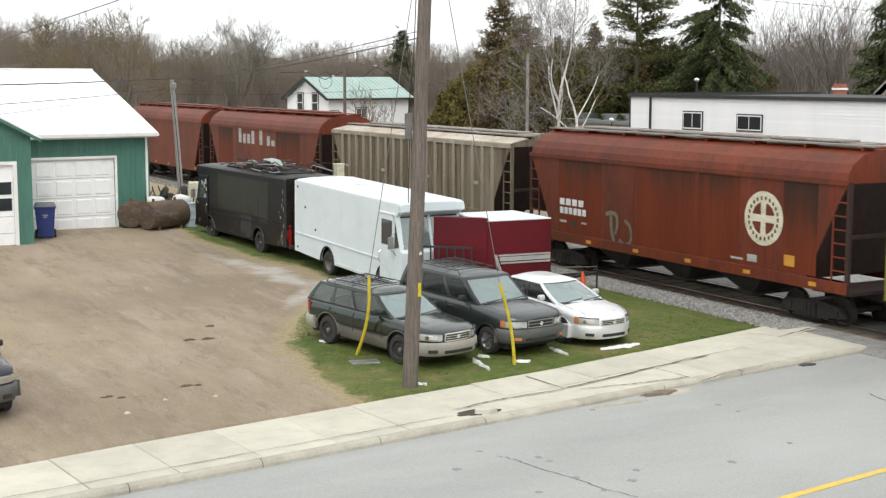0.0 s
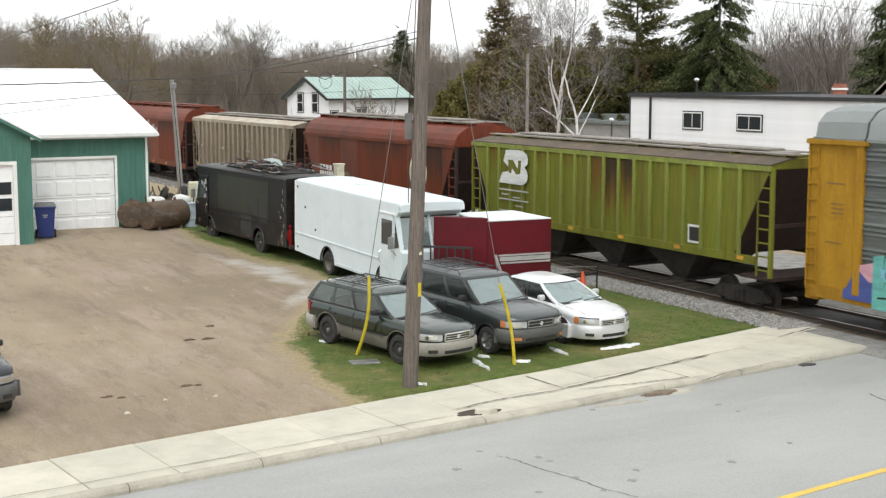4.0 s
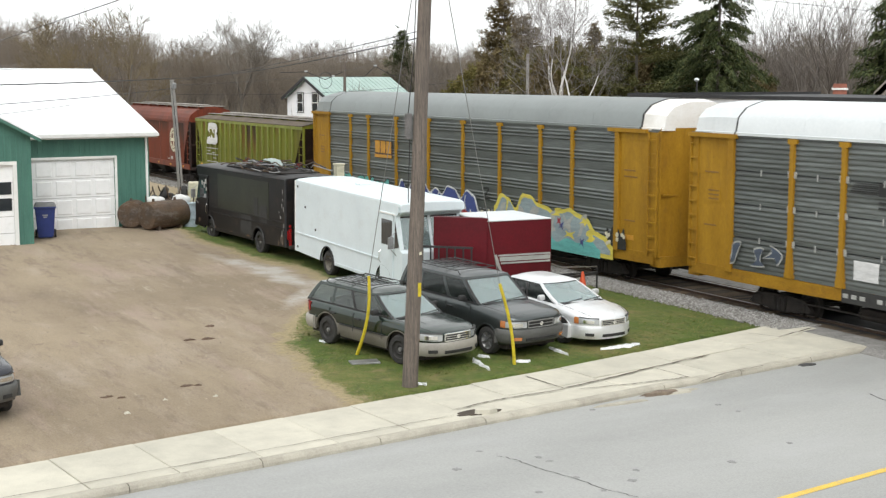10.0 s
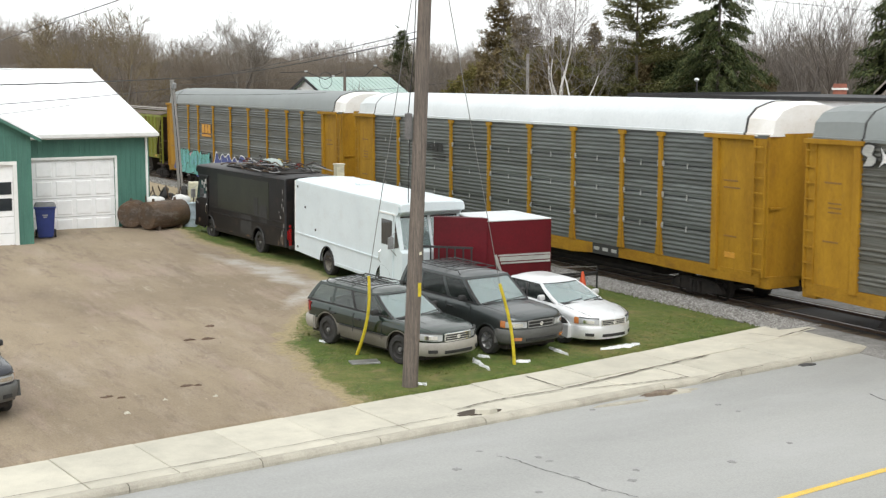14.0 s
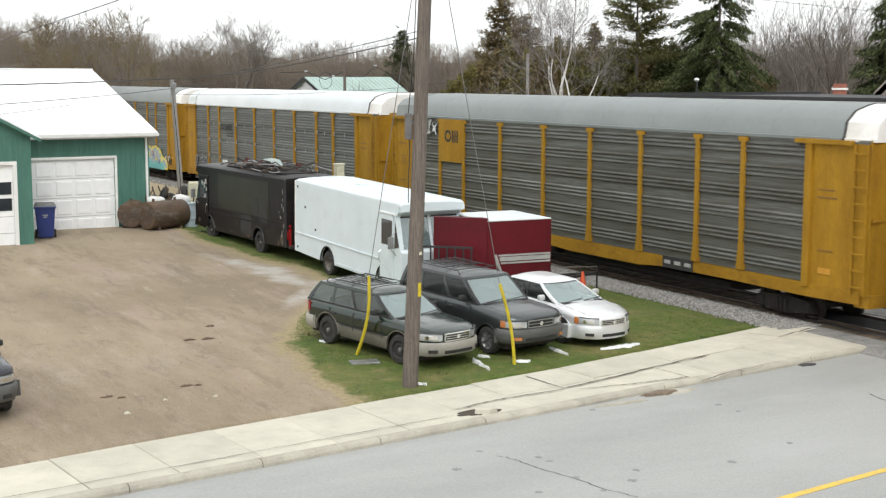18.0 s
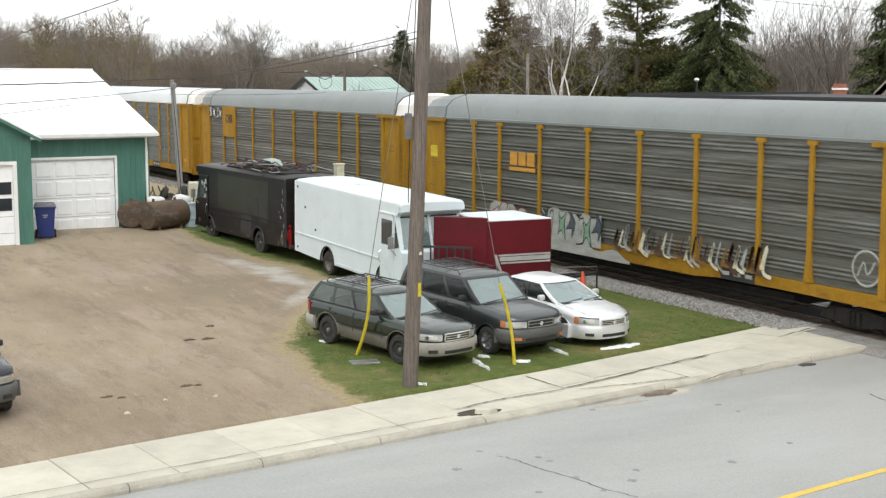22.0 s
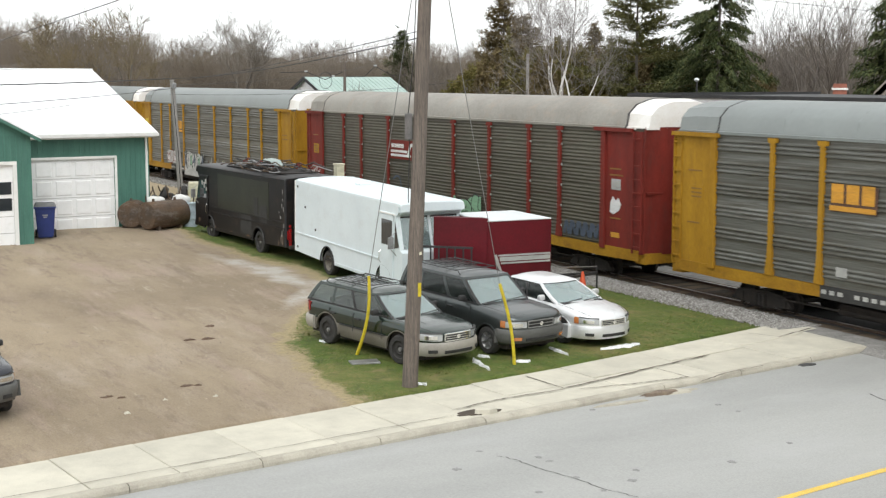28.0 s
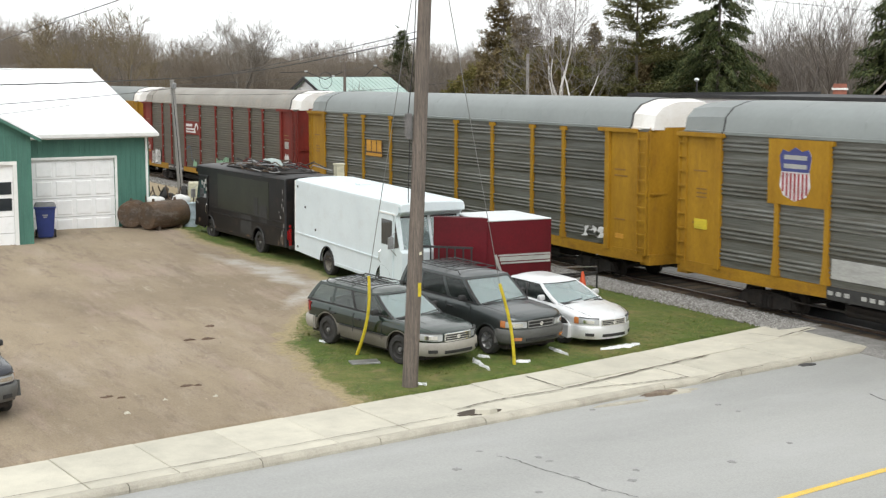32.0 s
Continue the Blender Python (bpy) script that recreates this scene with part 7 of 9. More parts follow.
def build_vans():
    rnd0 = random.Random(8)
    white = mat("van_white", (0.66, 0.73, 0.75), (0.60, 0.665, 0.69), 0.5, scale=0.8, fine=20, bump=0.03, mix=0.12, c=(0.45, 0.44, 0.42), cmix=0.2)
    black = mat("van_black", (0.008, 0.0075, 0.008), (0.013, 0.012, 0.012), 0.4, spec=0.22, scale=1.0, fine=20, bump=0.05, mix=0.4, c=(0.030, 0.021, 0.017), cmix=0.7, cut=(0.50, 0.66))
    k = step_van(pose(-39.0, 17.98, float(lot_z(-39.0, 17.0)) - 0.02, 0, 1.7, 1.5), "delivery_van", "white walk-in delivery van parked on the grass", 3.9, 2.52, 5.0, 2.86, white, "white_trim")
    part("roof_vent", B(0.2, 0.55, -0.2, 0.2, 2.88, 2.94, bevel=0.02), white, k)
    for x, z in ((-2.3, 2.62), (-2.3, 0.62), (-1.7, 2.0), (-0.9, 1.35)):
        part("screw_plate", B(x - 0.04, x + 0.04, -1.075, -1.06, z - 0.035, z + 0.035), "black", k)
    k = step_van(pose(-44.2, 17.62, float(lot_z(-44.2, 16.6)) - 0.04, 0, -0.4, 183.5), "delivery_van", "dull black walk-in van with scrap on its roof", 4.45, 2.2, 5.85, 2.78, black, "black_trim", True)
    olive = mat("van_olive", (0.024, 0.027, 0.016), (0.014, 0.015, 0.010), 0.4, spec=0.3, scale=1.2, fine=15)
    part("painted_panel", B(-0.9, 3.6, 1.062, 1.068, 1.30, 2.55), olive, k, "dull olive overpainted panel")
    for x0, x1, z0, z1 in ((0.0, 0.35, 1.32, 1.95), (-0.75, -0.1, 1.12, 1.72), (0.55, 1.5, 0.6, 1.28)):
        part("black_patch", B(x0, x1, 1.068, 1.074, z0, z1), "black", k, "black overpainted patch")
    for i, (x, z) in enumerate(((4.75, 1.95), (4.6, 2.1), (4.95, 2.05), (4.55, 1.85))):
        part("torn_sticker", B(x, x + 0.12, 1.10, 1.112, z, z + 0.22 - 0.03 * i), "p_lgrey", k)
    for z, q in ((0.98, 0.05), (1.12, 0.04), (0.62, 0.06), (0.5, 0.05)):
        part("reflector", B(-2.24, -2.22, 0.9 - q, 0.9 + q, z, z + 0.1), RED_LAMP, k, "red reflector")
    for i in range(9):
        x, z = rnd0.uniform(-2.1, -1.7), rnd0.uniform(0.6, 2.3)
        part("paint_chip", B(x, x + rnd0.uniform(0.02, 0.06), 1.062, 1.068, z, z + rnd0.uniform(0.04, 0.2)), "p_lgrey", k)
    # rust at the sills and round the arches
    for x, z, w, h in ((-2.1, 0.48, 0.32, 0.42), (-1.75, 0.47, 0.2, 0.2), (4.9, 0.5, 0.25, 0.3), (5.25, 0.55, 0.3, 0.25), (3.8, 0.47, 0.2, 0.14), (0.75, 0.47, 0.3, 0.12), (2.2, 0.47, 0.4, 0.09)):
        bm = bmesh.new()
        ring = [(x + w * (0.5 + rnd0.uniform(0.3, 0.55) * math.cos(a)), z + h * (0.5 + rnd0.uniform(0.3, 0.55) * math.sin(a))) for a in np.linspace(0, 2 * math.pi, 12)[:-1]]
        loft(bm, [[(u, 1.061, v) for u, v in ring], [(u, 1.067, v) for u, v in ring]])
        bmesh.ops.recalc_face_normals(bm, faces=bm.faces)
        part("rust_patch", bm, "rust", k, "flaking rust patch")
    part("rub_strip", B(-2.15, 4.3, 1.06, 1.092, 1.26, 1.30, bevel=0.008), black, k)
    # scrap on the roof
    s = thing("roof_scrap", pose(-45.4, 17.6, float(lot_z(-44.2, 16.6)) + 2.75, 0, 0.4, 3.5), "tangle of old bicycles and bent metal on a roof", "scrap")
    rnd = random.Random(12)
    part("roof_board", B(-2.5, 2.2, -0.7, 0.8, 0.04, 0.07), "under", s)
    for i in range(5):
        cx, cy = -2.2 + i * 0.85, rnd.uniform(-0.6, 0.3)
        for dx in (0, 0.8):
            a = rnd.uniform(50, 75)
            part("bicycle_wheel", lathe(bmesh.new(), [(0.30, -0.015), (0.32, 0), (0.30, 0.015), (0.285, 0), (0.30, -0.015)], "y", 24, caps=False), "black", s, at=pose(cx + dx, cy, 0.22, a, rnd.uniform(-15, 15), rnd.uniform(-20, 20)))
        part("bicycle_frame", tube(bmesh.new(), [(cx, cy, 0.2), (cx + 0.3, cy + 0.1, 0.36), (cx + 0.7, cy, 0.34), (cx + 0.4, cy - 0.1, 0.16), (cx + 0.3, cy + 0.1, 0.36)], 0.02, 5), "steel" if i == 1 else "rack_red", s)
    for i in range(56):
        a = Vector((rnd.uniform(-2.6, 1.6), rnd.uniform(-1.0, 0.8), rnd.uniform(0.06, 0.30)))
        part("bent_bar", tube(bmesh.new(), [a, a + Vector((rnd.uniform(0.3, 0.9), rnd.uniform(-0.2, 0.2), rnd.uniform(-0.05, 0.15))), a + Vector((rnd.uniform(0.8, 1.6), rnd.uniform(-0.3, 0.3), rnd.uniform(-0.1, 0.2)))], 0.022, 5), ("rust", "steel", "black")[i % 3], s)
    pale = mat("pale_green_metal", (0.30, 0.36, 0.34), (0.22, 0.27, 0.26), 0.5)
    bm = loft(bmesh.new(), [[(0.3, -0.5, 0.42), (0.3, -0.15, 0.46), (0.3, -0.15, 0.48), (0.3, -0.5, 0.44)], [(0.9, -0.5, 0.40), (0.9, -0.1, 0.42), (0.9, -0.1, 0.44), (0.9, -0.5, 0.42)], [(1.25, -0.5, 0.24), (1.25, -0.15, 0.26), (1.25, -0.15, 0.28), (1.25, -0.5, 0.26)]])
    part("bonnet_panel", bm, pale, s)
    o = thing("white_post", pose(-47.6, 21.2, 0.3), "square cream painted post near the railway", "post")
    part("shaft", B(-0.16, 0.16, -0.16, 0.16, -0.2, 3.0, bevel=0.015), "p_cream", o)
    part("cap", B(-0.18, 0.18, -0.18, 0.18, 3.0, 3.05), "p_cream", o)


build_vans()


def build_trailer():
    red = mat("trailer_red", (0.118, 0.006, 0.012), (0.075, 0.005, 0.009), 0.45, spec=0.3, scale=0.8, fine=18, bump=0.05, mix=0.25, c=(0.07, 0.008, 0.012), cmix=0.5)
    t = thing("cargo_trailer", pose(-32.45, 19.02, 0.2, 0, 0, -4.5), "dark red box trailer with a white roof", "trailer")
    W, D, z0, z1 = 1.98, 2.35, 0.42, 2.42
    part("front_wall", B(-0.05, 0, 0, W, z0, z1), red, t)
    part("back_wall", B(-D, -D + 0.05, 0, W, z0, z1), red, t)
    part("side_wall", B(-D + 0.05, -0.05, 0, 0.05, z0, z1), red, t)
    part("side_wall", B(-D + 0.05, -0.05, W - 0.05, W, z0, z1), red, t)
    part("floor", B(-D, 0, 0, W, z0 - 0.08, z0), "under", t)
    part("roof", B(-D - 0.02, 0.02, -0.02, W + 0.02, z1, z1 + 0.04, bevel=0.015), "roof_white", t, "white sheet roof")
    bm = bmesh.new()
    prism(bm, [(-0.02, -0.004), (-0.35, -0.004), (-1.3, -1.1), (-1.05, -1.22)], "z", z0, z1 + 0.1)
    part("angled_side", bm, red, t)
    for x in (-0.03, -D + 0.03):
        for y in (-0.005, W + 0.005):
            part("corner_trim", B(x - 0.03, x + 0.035, y - 0.02, y + 0.02, z0, z1), red, t)
    for b in ((0, 0.015, 0.32, W, 1.42, 1.47), (0, 0.015, 0.36, W, 1.28, 1.40), (0, 0.015, 0.40, W, 1.20, 1.25)):
        part("stripe", B(*b), "p_lgrey", t, "grey side stripe")
    slat("stripe", (0.008, 0.22, 1.47), (0.008, 0.52, 0.6), 0.09, 0.015, "p_lgrey", t, (1, 0, 0))
    for y in (0.15, W - 0.15):
        for x in (-0.8, -1.5):
            wheel(t, x, y - 0.2 if y < 1 else y + 0.2, 0.33, 0.2, "steel")
    # tongue with jack
    tip = Vector((-2.1, W + 2.8, 0.42))
    for y0, x0 in ((W, -0.9), (W, -2.2)):
        slat("tongue_beam", (x0, y0 - 0.1, 0.40), tip, 0.08, 0.08, "black", t)
    for f in (0.35, 0.7):
        slat("tongue_brace", Vector((-0.9, W, 0.46)).lerp(tip, f), Vector((-2.2, W, 0.46)).lerp(tip, f), 0.06, 0.05, "black", t)
    part("jack", tube(bmesh.new(), [(tip.x, tip.y, -0.15), (tip.x, tip.y, 0.62)], 0.03, 8), "black", t)
    part("side_rail", tube(bmesh.new(), [(-0.5, W + 0.02, 1.15), (-0.9, W + 0.9, 0.85), (-2.05, W + 2.75, 0.62)], 0.02, 6), "steel", t)
    # steel gate leaning on the trailer
    g = thing("steel_gate", pose(-33.1, 17.95, 0.15, 0, 0, 45), "dark steel gate of upright bars against the trailer", "gate")
    for z in (0.25, 1.75):
        part("rail", B(-0.9, 0.85, -0.03, 0.03, z - 0.03, z + 0.03), "black_trim", g)
    for i in range(8):
        x = -0.87 + i * 0.24
        part("upright_bar", B(x - 0.02, x + 0.02, -0.02, 0.02, -0.05, 1.78), "black_trim", g)


build_trailer()
# ---- buildings beyond the track ----
def spot(bearing, dist, z=0.0):
    """A place at a bearing in degrees from the way the street window faces, and a distance."""
    a = math.pi / 2 + YAW - radians(bearing)
    return Vector((dist * math.cos(a), dist * math.sin(a), z))


def far_window(parent, m, w, h, glass="dark_glass", trim="black_trim", mid=True):
    """A window in its wall's plane: x across, y out of the wall, z up."""
    f = part("window", B(-w / 2 - 0.06, w / 2 + 0.06, -0.05, 0.02, -0.06, h + 0.06), trim, parent, at=m)
    a = part("window_frame", B(-w / 2, w / 2, 0.02, 0.035, 0, h), "white_trim", f)
    if mid:
        for x0, x1 in ((-w / 2 + 0.06, -0.03), (0.03, w / 2 - 0.06)):
            part("pane", B(x0, x1, 0.035, 0.045, 0.07, h - 0.06), glass, f)
    else:
        for z0, z1 in ((0.05, h / 2 - 0.03), (h / 2 + 0.03, h - 0.05)):
            part("pane", B(-w / 2 + 0.06, w / 2 - 0.06, 0.035, 0.045, z0, z1), glass, f)
    return f


def build_hall():
    """Long low white clapboard building with a flat black-edged roof."""
    h = thing("white_building", pose(-60.4, 44.4, 0), "long flat-roofed building with white lap siding", "building")
    L, D, top = 34.0, 14.0, 5.62
    part("wall", B(0, L, 0.03, 0.25, -0.2, top), "siding", h)
    part("wall", B(0, 0.2, 0.25, D, -0.2, top), "siding", h)
    part("wall", B(L - 0.2, L, 0.25, D, -0.2, top), "siding", h)
    part("wall", B(0.2, L - 0.2, D - 0.2, D, -0.2, top), "siding", h)
    part("roof", B(-0.1, L + 0.1, -0.1, D + 0.1, top, top + 0.04), "black_trim", h)
    part("fascia", B(-0.12, L + 0.12, -0.14, -0.02, top - 0.02, top + 0.15), "black_trim", h, "black metal roof edge")
    part("fascia", B(-0.14, -0.02, -0.02, D, top - 0.08, top + 0.19), "black_trim", h)
    n = 36
    bm = bmesh.new()
    prism(bm, [(0.03, 0.0), (-0.006, 0.0), (0.018, 0.15), (0.03, 0.15)], "x", 0, L)
    b0 = part("siding_board", bm, "siding", h, at=pose(0, 0, 0.1))
    for i in range(1, n):
        again(b0, pose(0, 0, 0.1 + i * 0.1515))
    part("downpipe", B(1.83, 1.93, -0.1, -0.01, 0, top), "black_trim", h)
    part("corner_board", B(-0.03, 0.05, -0.03, 0.05, -0.1, top - 0.08), "black_trim", h)
    for x, z, w, hh in ((5.42, 4.02, 1.5, 0.86), (9.75, 4.08, 1.75, 0.74)):
        far_window(h, pose(x, -0.02, z, 0, 0, 180), w, hh)
    # low sheds left of it
    s = thing("low_building", pose(-83.5, 50, 0, 0, 0, 0), "low grey flat-roofed outbuilding beyond the railway", "building")
    part("wall", B(0, 17, 0, 8, -0.2, 3.7), "p_lgrey", s)
    part("roof", B(-0.2, 17.2, -0.2, 8.2, 3.7, 3.95, bevel=0.03), "roof_grey", s)
    for x in (1.5, 6.2, 11.0):
        part("roof_hatch", B(x, x + 2.6, 1.0, 4.0, 3.95, 4.3, bevel=0.03), "roof_white" if x < 5 else "roof_grey", s)
    # a grey roof and brick chimney behind
    e = thing("far_house", pose(-62.4, 64.8, 0, 0, 0, 44), "house with a grey shingled roof and brick chimney", "house")
    part("wall", B(0.3, 7.7, 0.3, 9, -0.2, 5.5), "siding", e)
    for k in (0, 1):
        x0, x1 = (0.0, 4.0) if k == 0 else (8.0, 4.0)
        bm = loft(bmesh.new(), [[(x0, -0.2, 5.55), (x1, -0.2, 9.8), (x1, -0.2, 9.92), (x0, -0.2, 5.67)], [(x0, 9.4, 5.55), (x1, 9.4, 9.8), (x1, 9.4, 9.92), (x0, 9.4, 5.67)]])
        bmesh.ops.recalc_face_normals(bm, faces=bm.faces)
        part("roof", bm, "hopper_roof", e, "grey shingled roof")
    bm = bmesh.new()
    prism(bm, [(0.4, 5.5), (7.6, 5.5), (4.0, 9.6)], "y", 0.3, 0.5)
    part("gable", bm, "hopper_roof", e)
    brick = mat("brick", (0.34, 0.13, 0.09), (0.26, 0.10, 0.07), 0.9, scale=3, fine=25)
    part("wing", B(-4.0, 0.3, 0.6, 6.0, -0.2, 5.2), "siding", e)
    c = part("chimney", B(-2.5, -1.65, 0.8, 1.6, 5.2, 6.25), brick, e, "red brick chimney")
    part("chimney_cap", B(-2.58, -1.57, 0.72, 1.68, 5.85, 5.98), "white_trim", c)


def build_house():
    """White two-storey house with a green steel roof."""
    c = spot(-4.83, 104)
    view = math.degrees(math.atan2(c.y, c.x))
    ang = view - 90 + 36          # the long side runs away to the right
    h = thing("white_house", pose(c.x, c.y, 0, 0, 0, ang), "white two-storey house with a pale green steel roof", "house")
    L, W, eave, ridge = 7.9, 5.6, 5.12, 6.62
    part("long_wall", B(0, L, 0, 0.2, -0.3, eave), "siding", h)
    part("long_wall", B(0, L, W - 0.2, W, -0.3, eave), "siding", h)
    for x in (0, L - 0.2):
        bm = bmesh.new()
        prism(bm, [(0.2, -0.3), (W - 0.2, -0.3), (W - 0.2, eave), (W / 2, ridge - 0.1), (0.2, eave)], "x", x, x + 0.2)
        part("gable_wall", bm, "siding", h)
    for s in (0, 1):
        y0, y1 = (-0.3, W / 2) if s == 0 else (W + 0.3, W / 2)
        bm = loft(bmesh.new(), [[(-0.35, y0, eave - 0.12), (-0.35, y1, ridge), (L + 0.35, y1, ridge), (L + 0.35, y0, eave - 0.12)], [(-0.35, y0, eave - 0.05), (-0.35, y1, ridge + 0.07), (L + 0.35, y1, ridge + 0.07), (L + 0.35, y0, eave - 0.05)]])
        bmesh.ops.recalc_face_normals(bm, faces=bm.faces)
        part("roof", bm, "green_roof", h)
        slat("barge_board", (-0.36, y0, eave - 0.16), (-0.36, y1, ridge - 0.02), 0.05, 0.22, "black_trim", h)
    for i in range(20):
        x = -0.2 + i * 0.43
        slat("roof_seam", (x, -0.3, eave - 0.03), (x, W / 2, ridge + 0.085), 0.03, 0.03, "green_roof", h)
    part("gutter", B(-0.35, L + 0.35, -0.38, -0.28, eave - 0.2, eave - 0.08), "black_trim", h)
    for y in (1.75, 3.75):
        far_window(h, pose(-0.02, y, 3.95, 0, 0, 90), 0.78, 1.5, mid=False)
    far_window(h, pose(3.1, -0.02, 3.5, 0, 0, 180), 1.0, 0.8)
    far_window(h, pose(0.5, -0.02, 3.0, 0, 0, 180), 0.7, 1.1, mid=False)


def far_pole(bearing, dist, h, r, label, arms=False, lamp=False):
    p = spot(bearing, dist)
    k = thing("street_lamp" if lamp else "utility_pole", pose(p.x, p.y, 0), label, "lamp post" if lamp else "utility pole")
    part("shaft", tube(bmesh.new(), [(0, 0, -0.2), (0.02, 0, h / 2), (0, 0.03, h)], r, 8, r * 0.75), "black" if lamp else "wood_pole" if arms else "grey_pole", k, smooth=True)
    if lamp:
        part("globe", lathe(bmesh.new(), [(0.02, h - 0.05), (0.11, h), (0.16, h + 0.07), (0.11, h + 0.14), (0.02, h + 0.18)], "z", 16), "roof_white", k, "white lamp head", smooth=True)
    if arms:
        for a, b, c in (((0, 0, h - 0.9), (-0.7, -1.2, h - 1.5), (-1.4, -2.4, h - 0.95)), ((-1.4, -2.4, h - 0.95), (-1.9, -3.2, h - 0.98), (-2.4, -4.0, h - 1.0)), ((0, 0, h - 1.3), (0.8, 1.2, h - 1.3), (1.2, 1.9, h - 0.55)), ((1.2, 1.9, h - 0.55), (1.8, 2.9, h - 1.2), (2.3, 3.8, h - 1.15))):
            part("drop_loop", tube(bmesh.new(), [a, b, c], 0.025, 5), "wire", k)
        ring = [(-0.6 + 0.1 * math.cos(q), -1.2 + 0.45 * math.cos(q), h - 1.55 + 0.6 * math.sin(q)) for q in np.linspace(0, 6.2, 14)]
        part("cable_coil", tube(bmesh.new(), ring, 0.02, 5), "wire", k, "hanging coil of black cable")
        for p in ((-1.4, -2.4, h - 0.9), (1.2, 1.9, h - 0.5), (-0.4, -0.7, h - 1.25)):
            part("insulator", B(-0.06, 0.06, -0.11, 0.11, -0.045, 0.045, bevel=0.02), "roof_white", k, "white insulator", at=pose(*p))


build_hall()
build_house()
far_pole(3.56, 84, 8.1, 0.12, "tall thin grey utility pole beyond the railway")
far_pole(-4.16, 98, 8.0, 0.14, "grey utility pole with a transformer by the house", arms=True)
far_pole(10.6, 79, 6.45, 0.06, "dark lamp post with a white round head", lamp=True)
far_pole(7.11, 74, 4.3, 0.05, "dark lamp post with a white round head", lamp=True)


# ---- trees ----
M["bark"] = mat("grey_bark", (0.135, 0.118, 0.098), (0.085, 0.073, 0.06), 0.9, scale=3, fine=30, streak=(2, 2, 0.5))
M["twig"] = mat("brown_twig", (0.17, 0.152, 0.13), (0.225, 0.20, 0.17), 0.9, scale=0.6, fine=8, bump=0)
M["wood_stem"] = mat("woods_stem", (0.16, 0.138, 0.118), (0.115, 0.10, 0.09), 0.9, scale=0.06, fine=6, bump=0)
M["wood_twig"] = mat("woods_twig", (0.205, 0.166, 0.122), (0.150, 0.136, 0.127), 0.9, scale=0.05, fine=3, bump=0, mix=0.3)
M["birch"] = mat("birch_bark", (0.74, 0.72, 0.69), (0.55, 0.53, 0.50), 0.8, scale=4, fine=30, streak=(1, 1, 3), c=(0.08, 0.07, 0.06), cmix=0.6)
M["birch_twig"] = mat("birch_twig", (0.25, 0.23, 0.22), (0.17, 0.15, 0.14), 0.9, scale=0.6, fine=8, bump=0)


M["spruce"] = island_mat("spruce_needles", [(0.026, 0.037, 0.016), (0.045, 0.06, 0.022), (0.07, 0.085, 0.028), (0.09, 0.095, 0.04)])
M["dark_pine"] = island_mat("dark_pine_needles", [(0.075, 0.08, 0.028), (0.11, 0.11, 0.038), (0.14, 0.13, 0.055)])
M["pine"] = island_mat("pine_needles", [(0.105, 0.082, 0.038), (0.14, 0.108, 0.05), (0.18, 0.135, 0.07)])
M["cedar"] = island_mat("cedar_leaves", [(0.095, 0.09, 0.024), (0.14, 0.122, 0.036), (0.17, 0.135, 0.052)])
M["brush"] = island_mat("brush_stems", [(0.12, 0.098, 0.077), (0.18, 0.15, 0.115), (0.235, 0.20, 0.155), (0.175, 0.162, 0.14)])


def bare_tree(seed, height, spread=0.5, levels=5, kids=3, trunk_r=0.16, twig_r=0.011, lean=0.0, fork=0.35, woody=2):
    """Vertices and faces of trunk and of twigs of a leafless tree."""
    rnd = random.Random(seed)
    wood, fine = ([], []), ([], [])

    def stick(store, p, q, r0, r1, n):
        vs, fs = store
        d = (q - p).normalized()
        u = d.orthogonal().normalized()
        v = d.cross(u)
        b = len(vs)
        for c, r in ((p, r0), (q, r1)):
            for i in range(n):
                a = 2 * math.pi * i / n
                w = c + (u * math.cos(a) + v * math.sin(a)) * r
                vs.append((w.x, w.y, w.z))
        for i in range(n):
            fs.append((b + i, b + (i + 1) % n, b + n + (i + 1) % n, b + n + i))

    def grow(p, d, length, r, level):
        segs = 4 if level < 2 else 3 if level < 4 else 2
        pts = [p]
        for i in range(segs):
            d = (d + Vector((rnd.gauss(0, 0.13), rnd.gauss(0, 0.13), rnd.gauss(0.04, 0.08)))).normalized()
            q = p + d * length / segs
            r1 = max(twig_r * 0.6, r * (1 - 0.5 / segs))
            stick(wood if level < woody else fine, p, q, r, r1, 7 if level == 0 else 5 if level == 1 else 3)
            p, r = q, r1
            pts.append((p, d, r))
        if level >= levels:
            return
        for i in range(kids + (2 if level == 0 else 0)):
            f = rnd.uniform(fork if level == 0 else 0.25, 1.0)
            k = min(segs - 1, int(f * segs))
            bp, bd, br = pts[k + 1]
            side = bd.orthogonal().normalized()
            side = (Matrix.Rotation(rnd.uniform(0, 6.283), 3, bd) @ side)
            nd = (bd * (1 - spread) + side * spread * rnd.uniform(0.7, 1.3) + Vector((0, 0, 0.12))).normalized()
            grow(bp, nd, length * rnd.uniform(0.5, 0.72), max(twig_r, br * rnd.uniform(0.5, 0.68)), level + 1)
        grow(p, (d + Vector((rnd.gauss(0, 0.2), rnd.gauss(0, 0.2), 0.1))).normalized(), length * 0.66, r * 0.9, level + 1)

    grow(Vector((0, 0, -0.2)), Vector((lean, 0, 1)).normalized(), height * 0.42, trunk_r, 0)
    top = max(v[2] for v in fine[0])
    s = height / top
    return [([(x * s, y * s, z * s) for x, y, z in vs], fs) for vs, fs in (wood, fine)]


TREES = {}


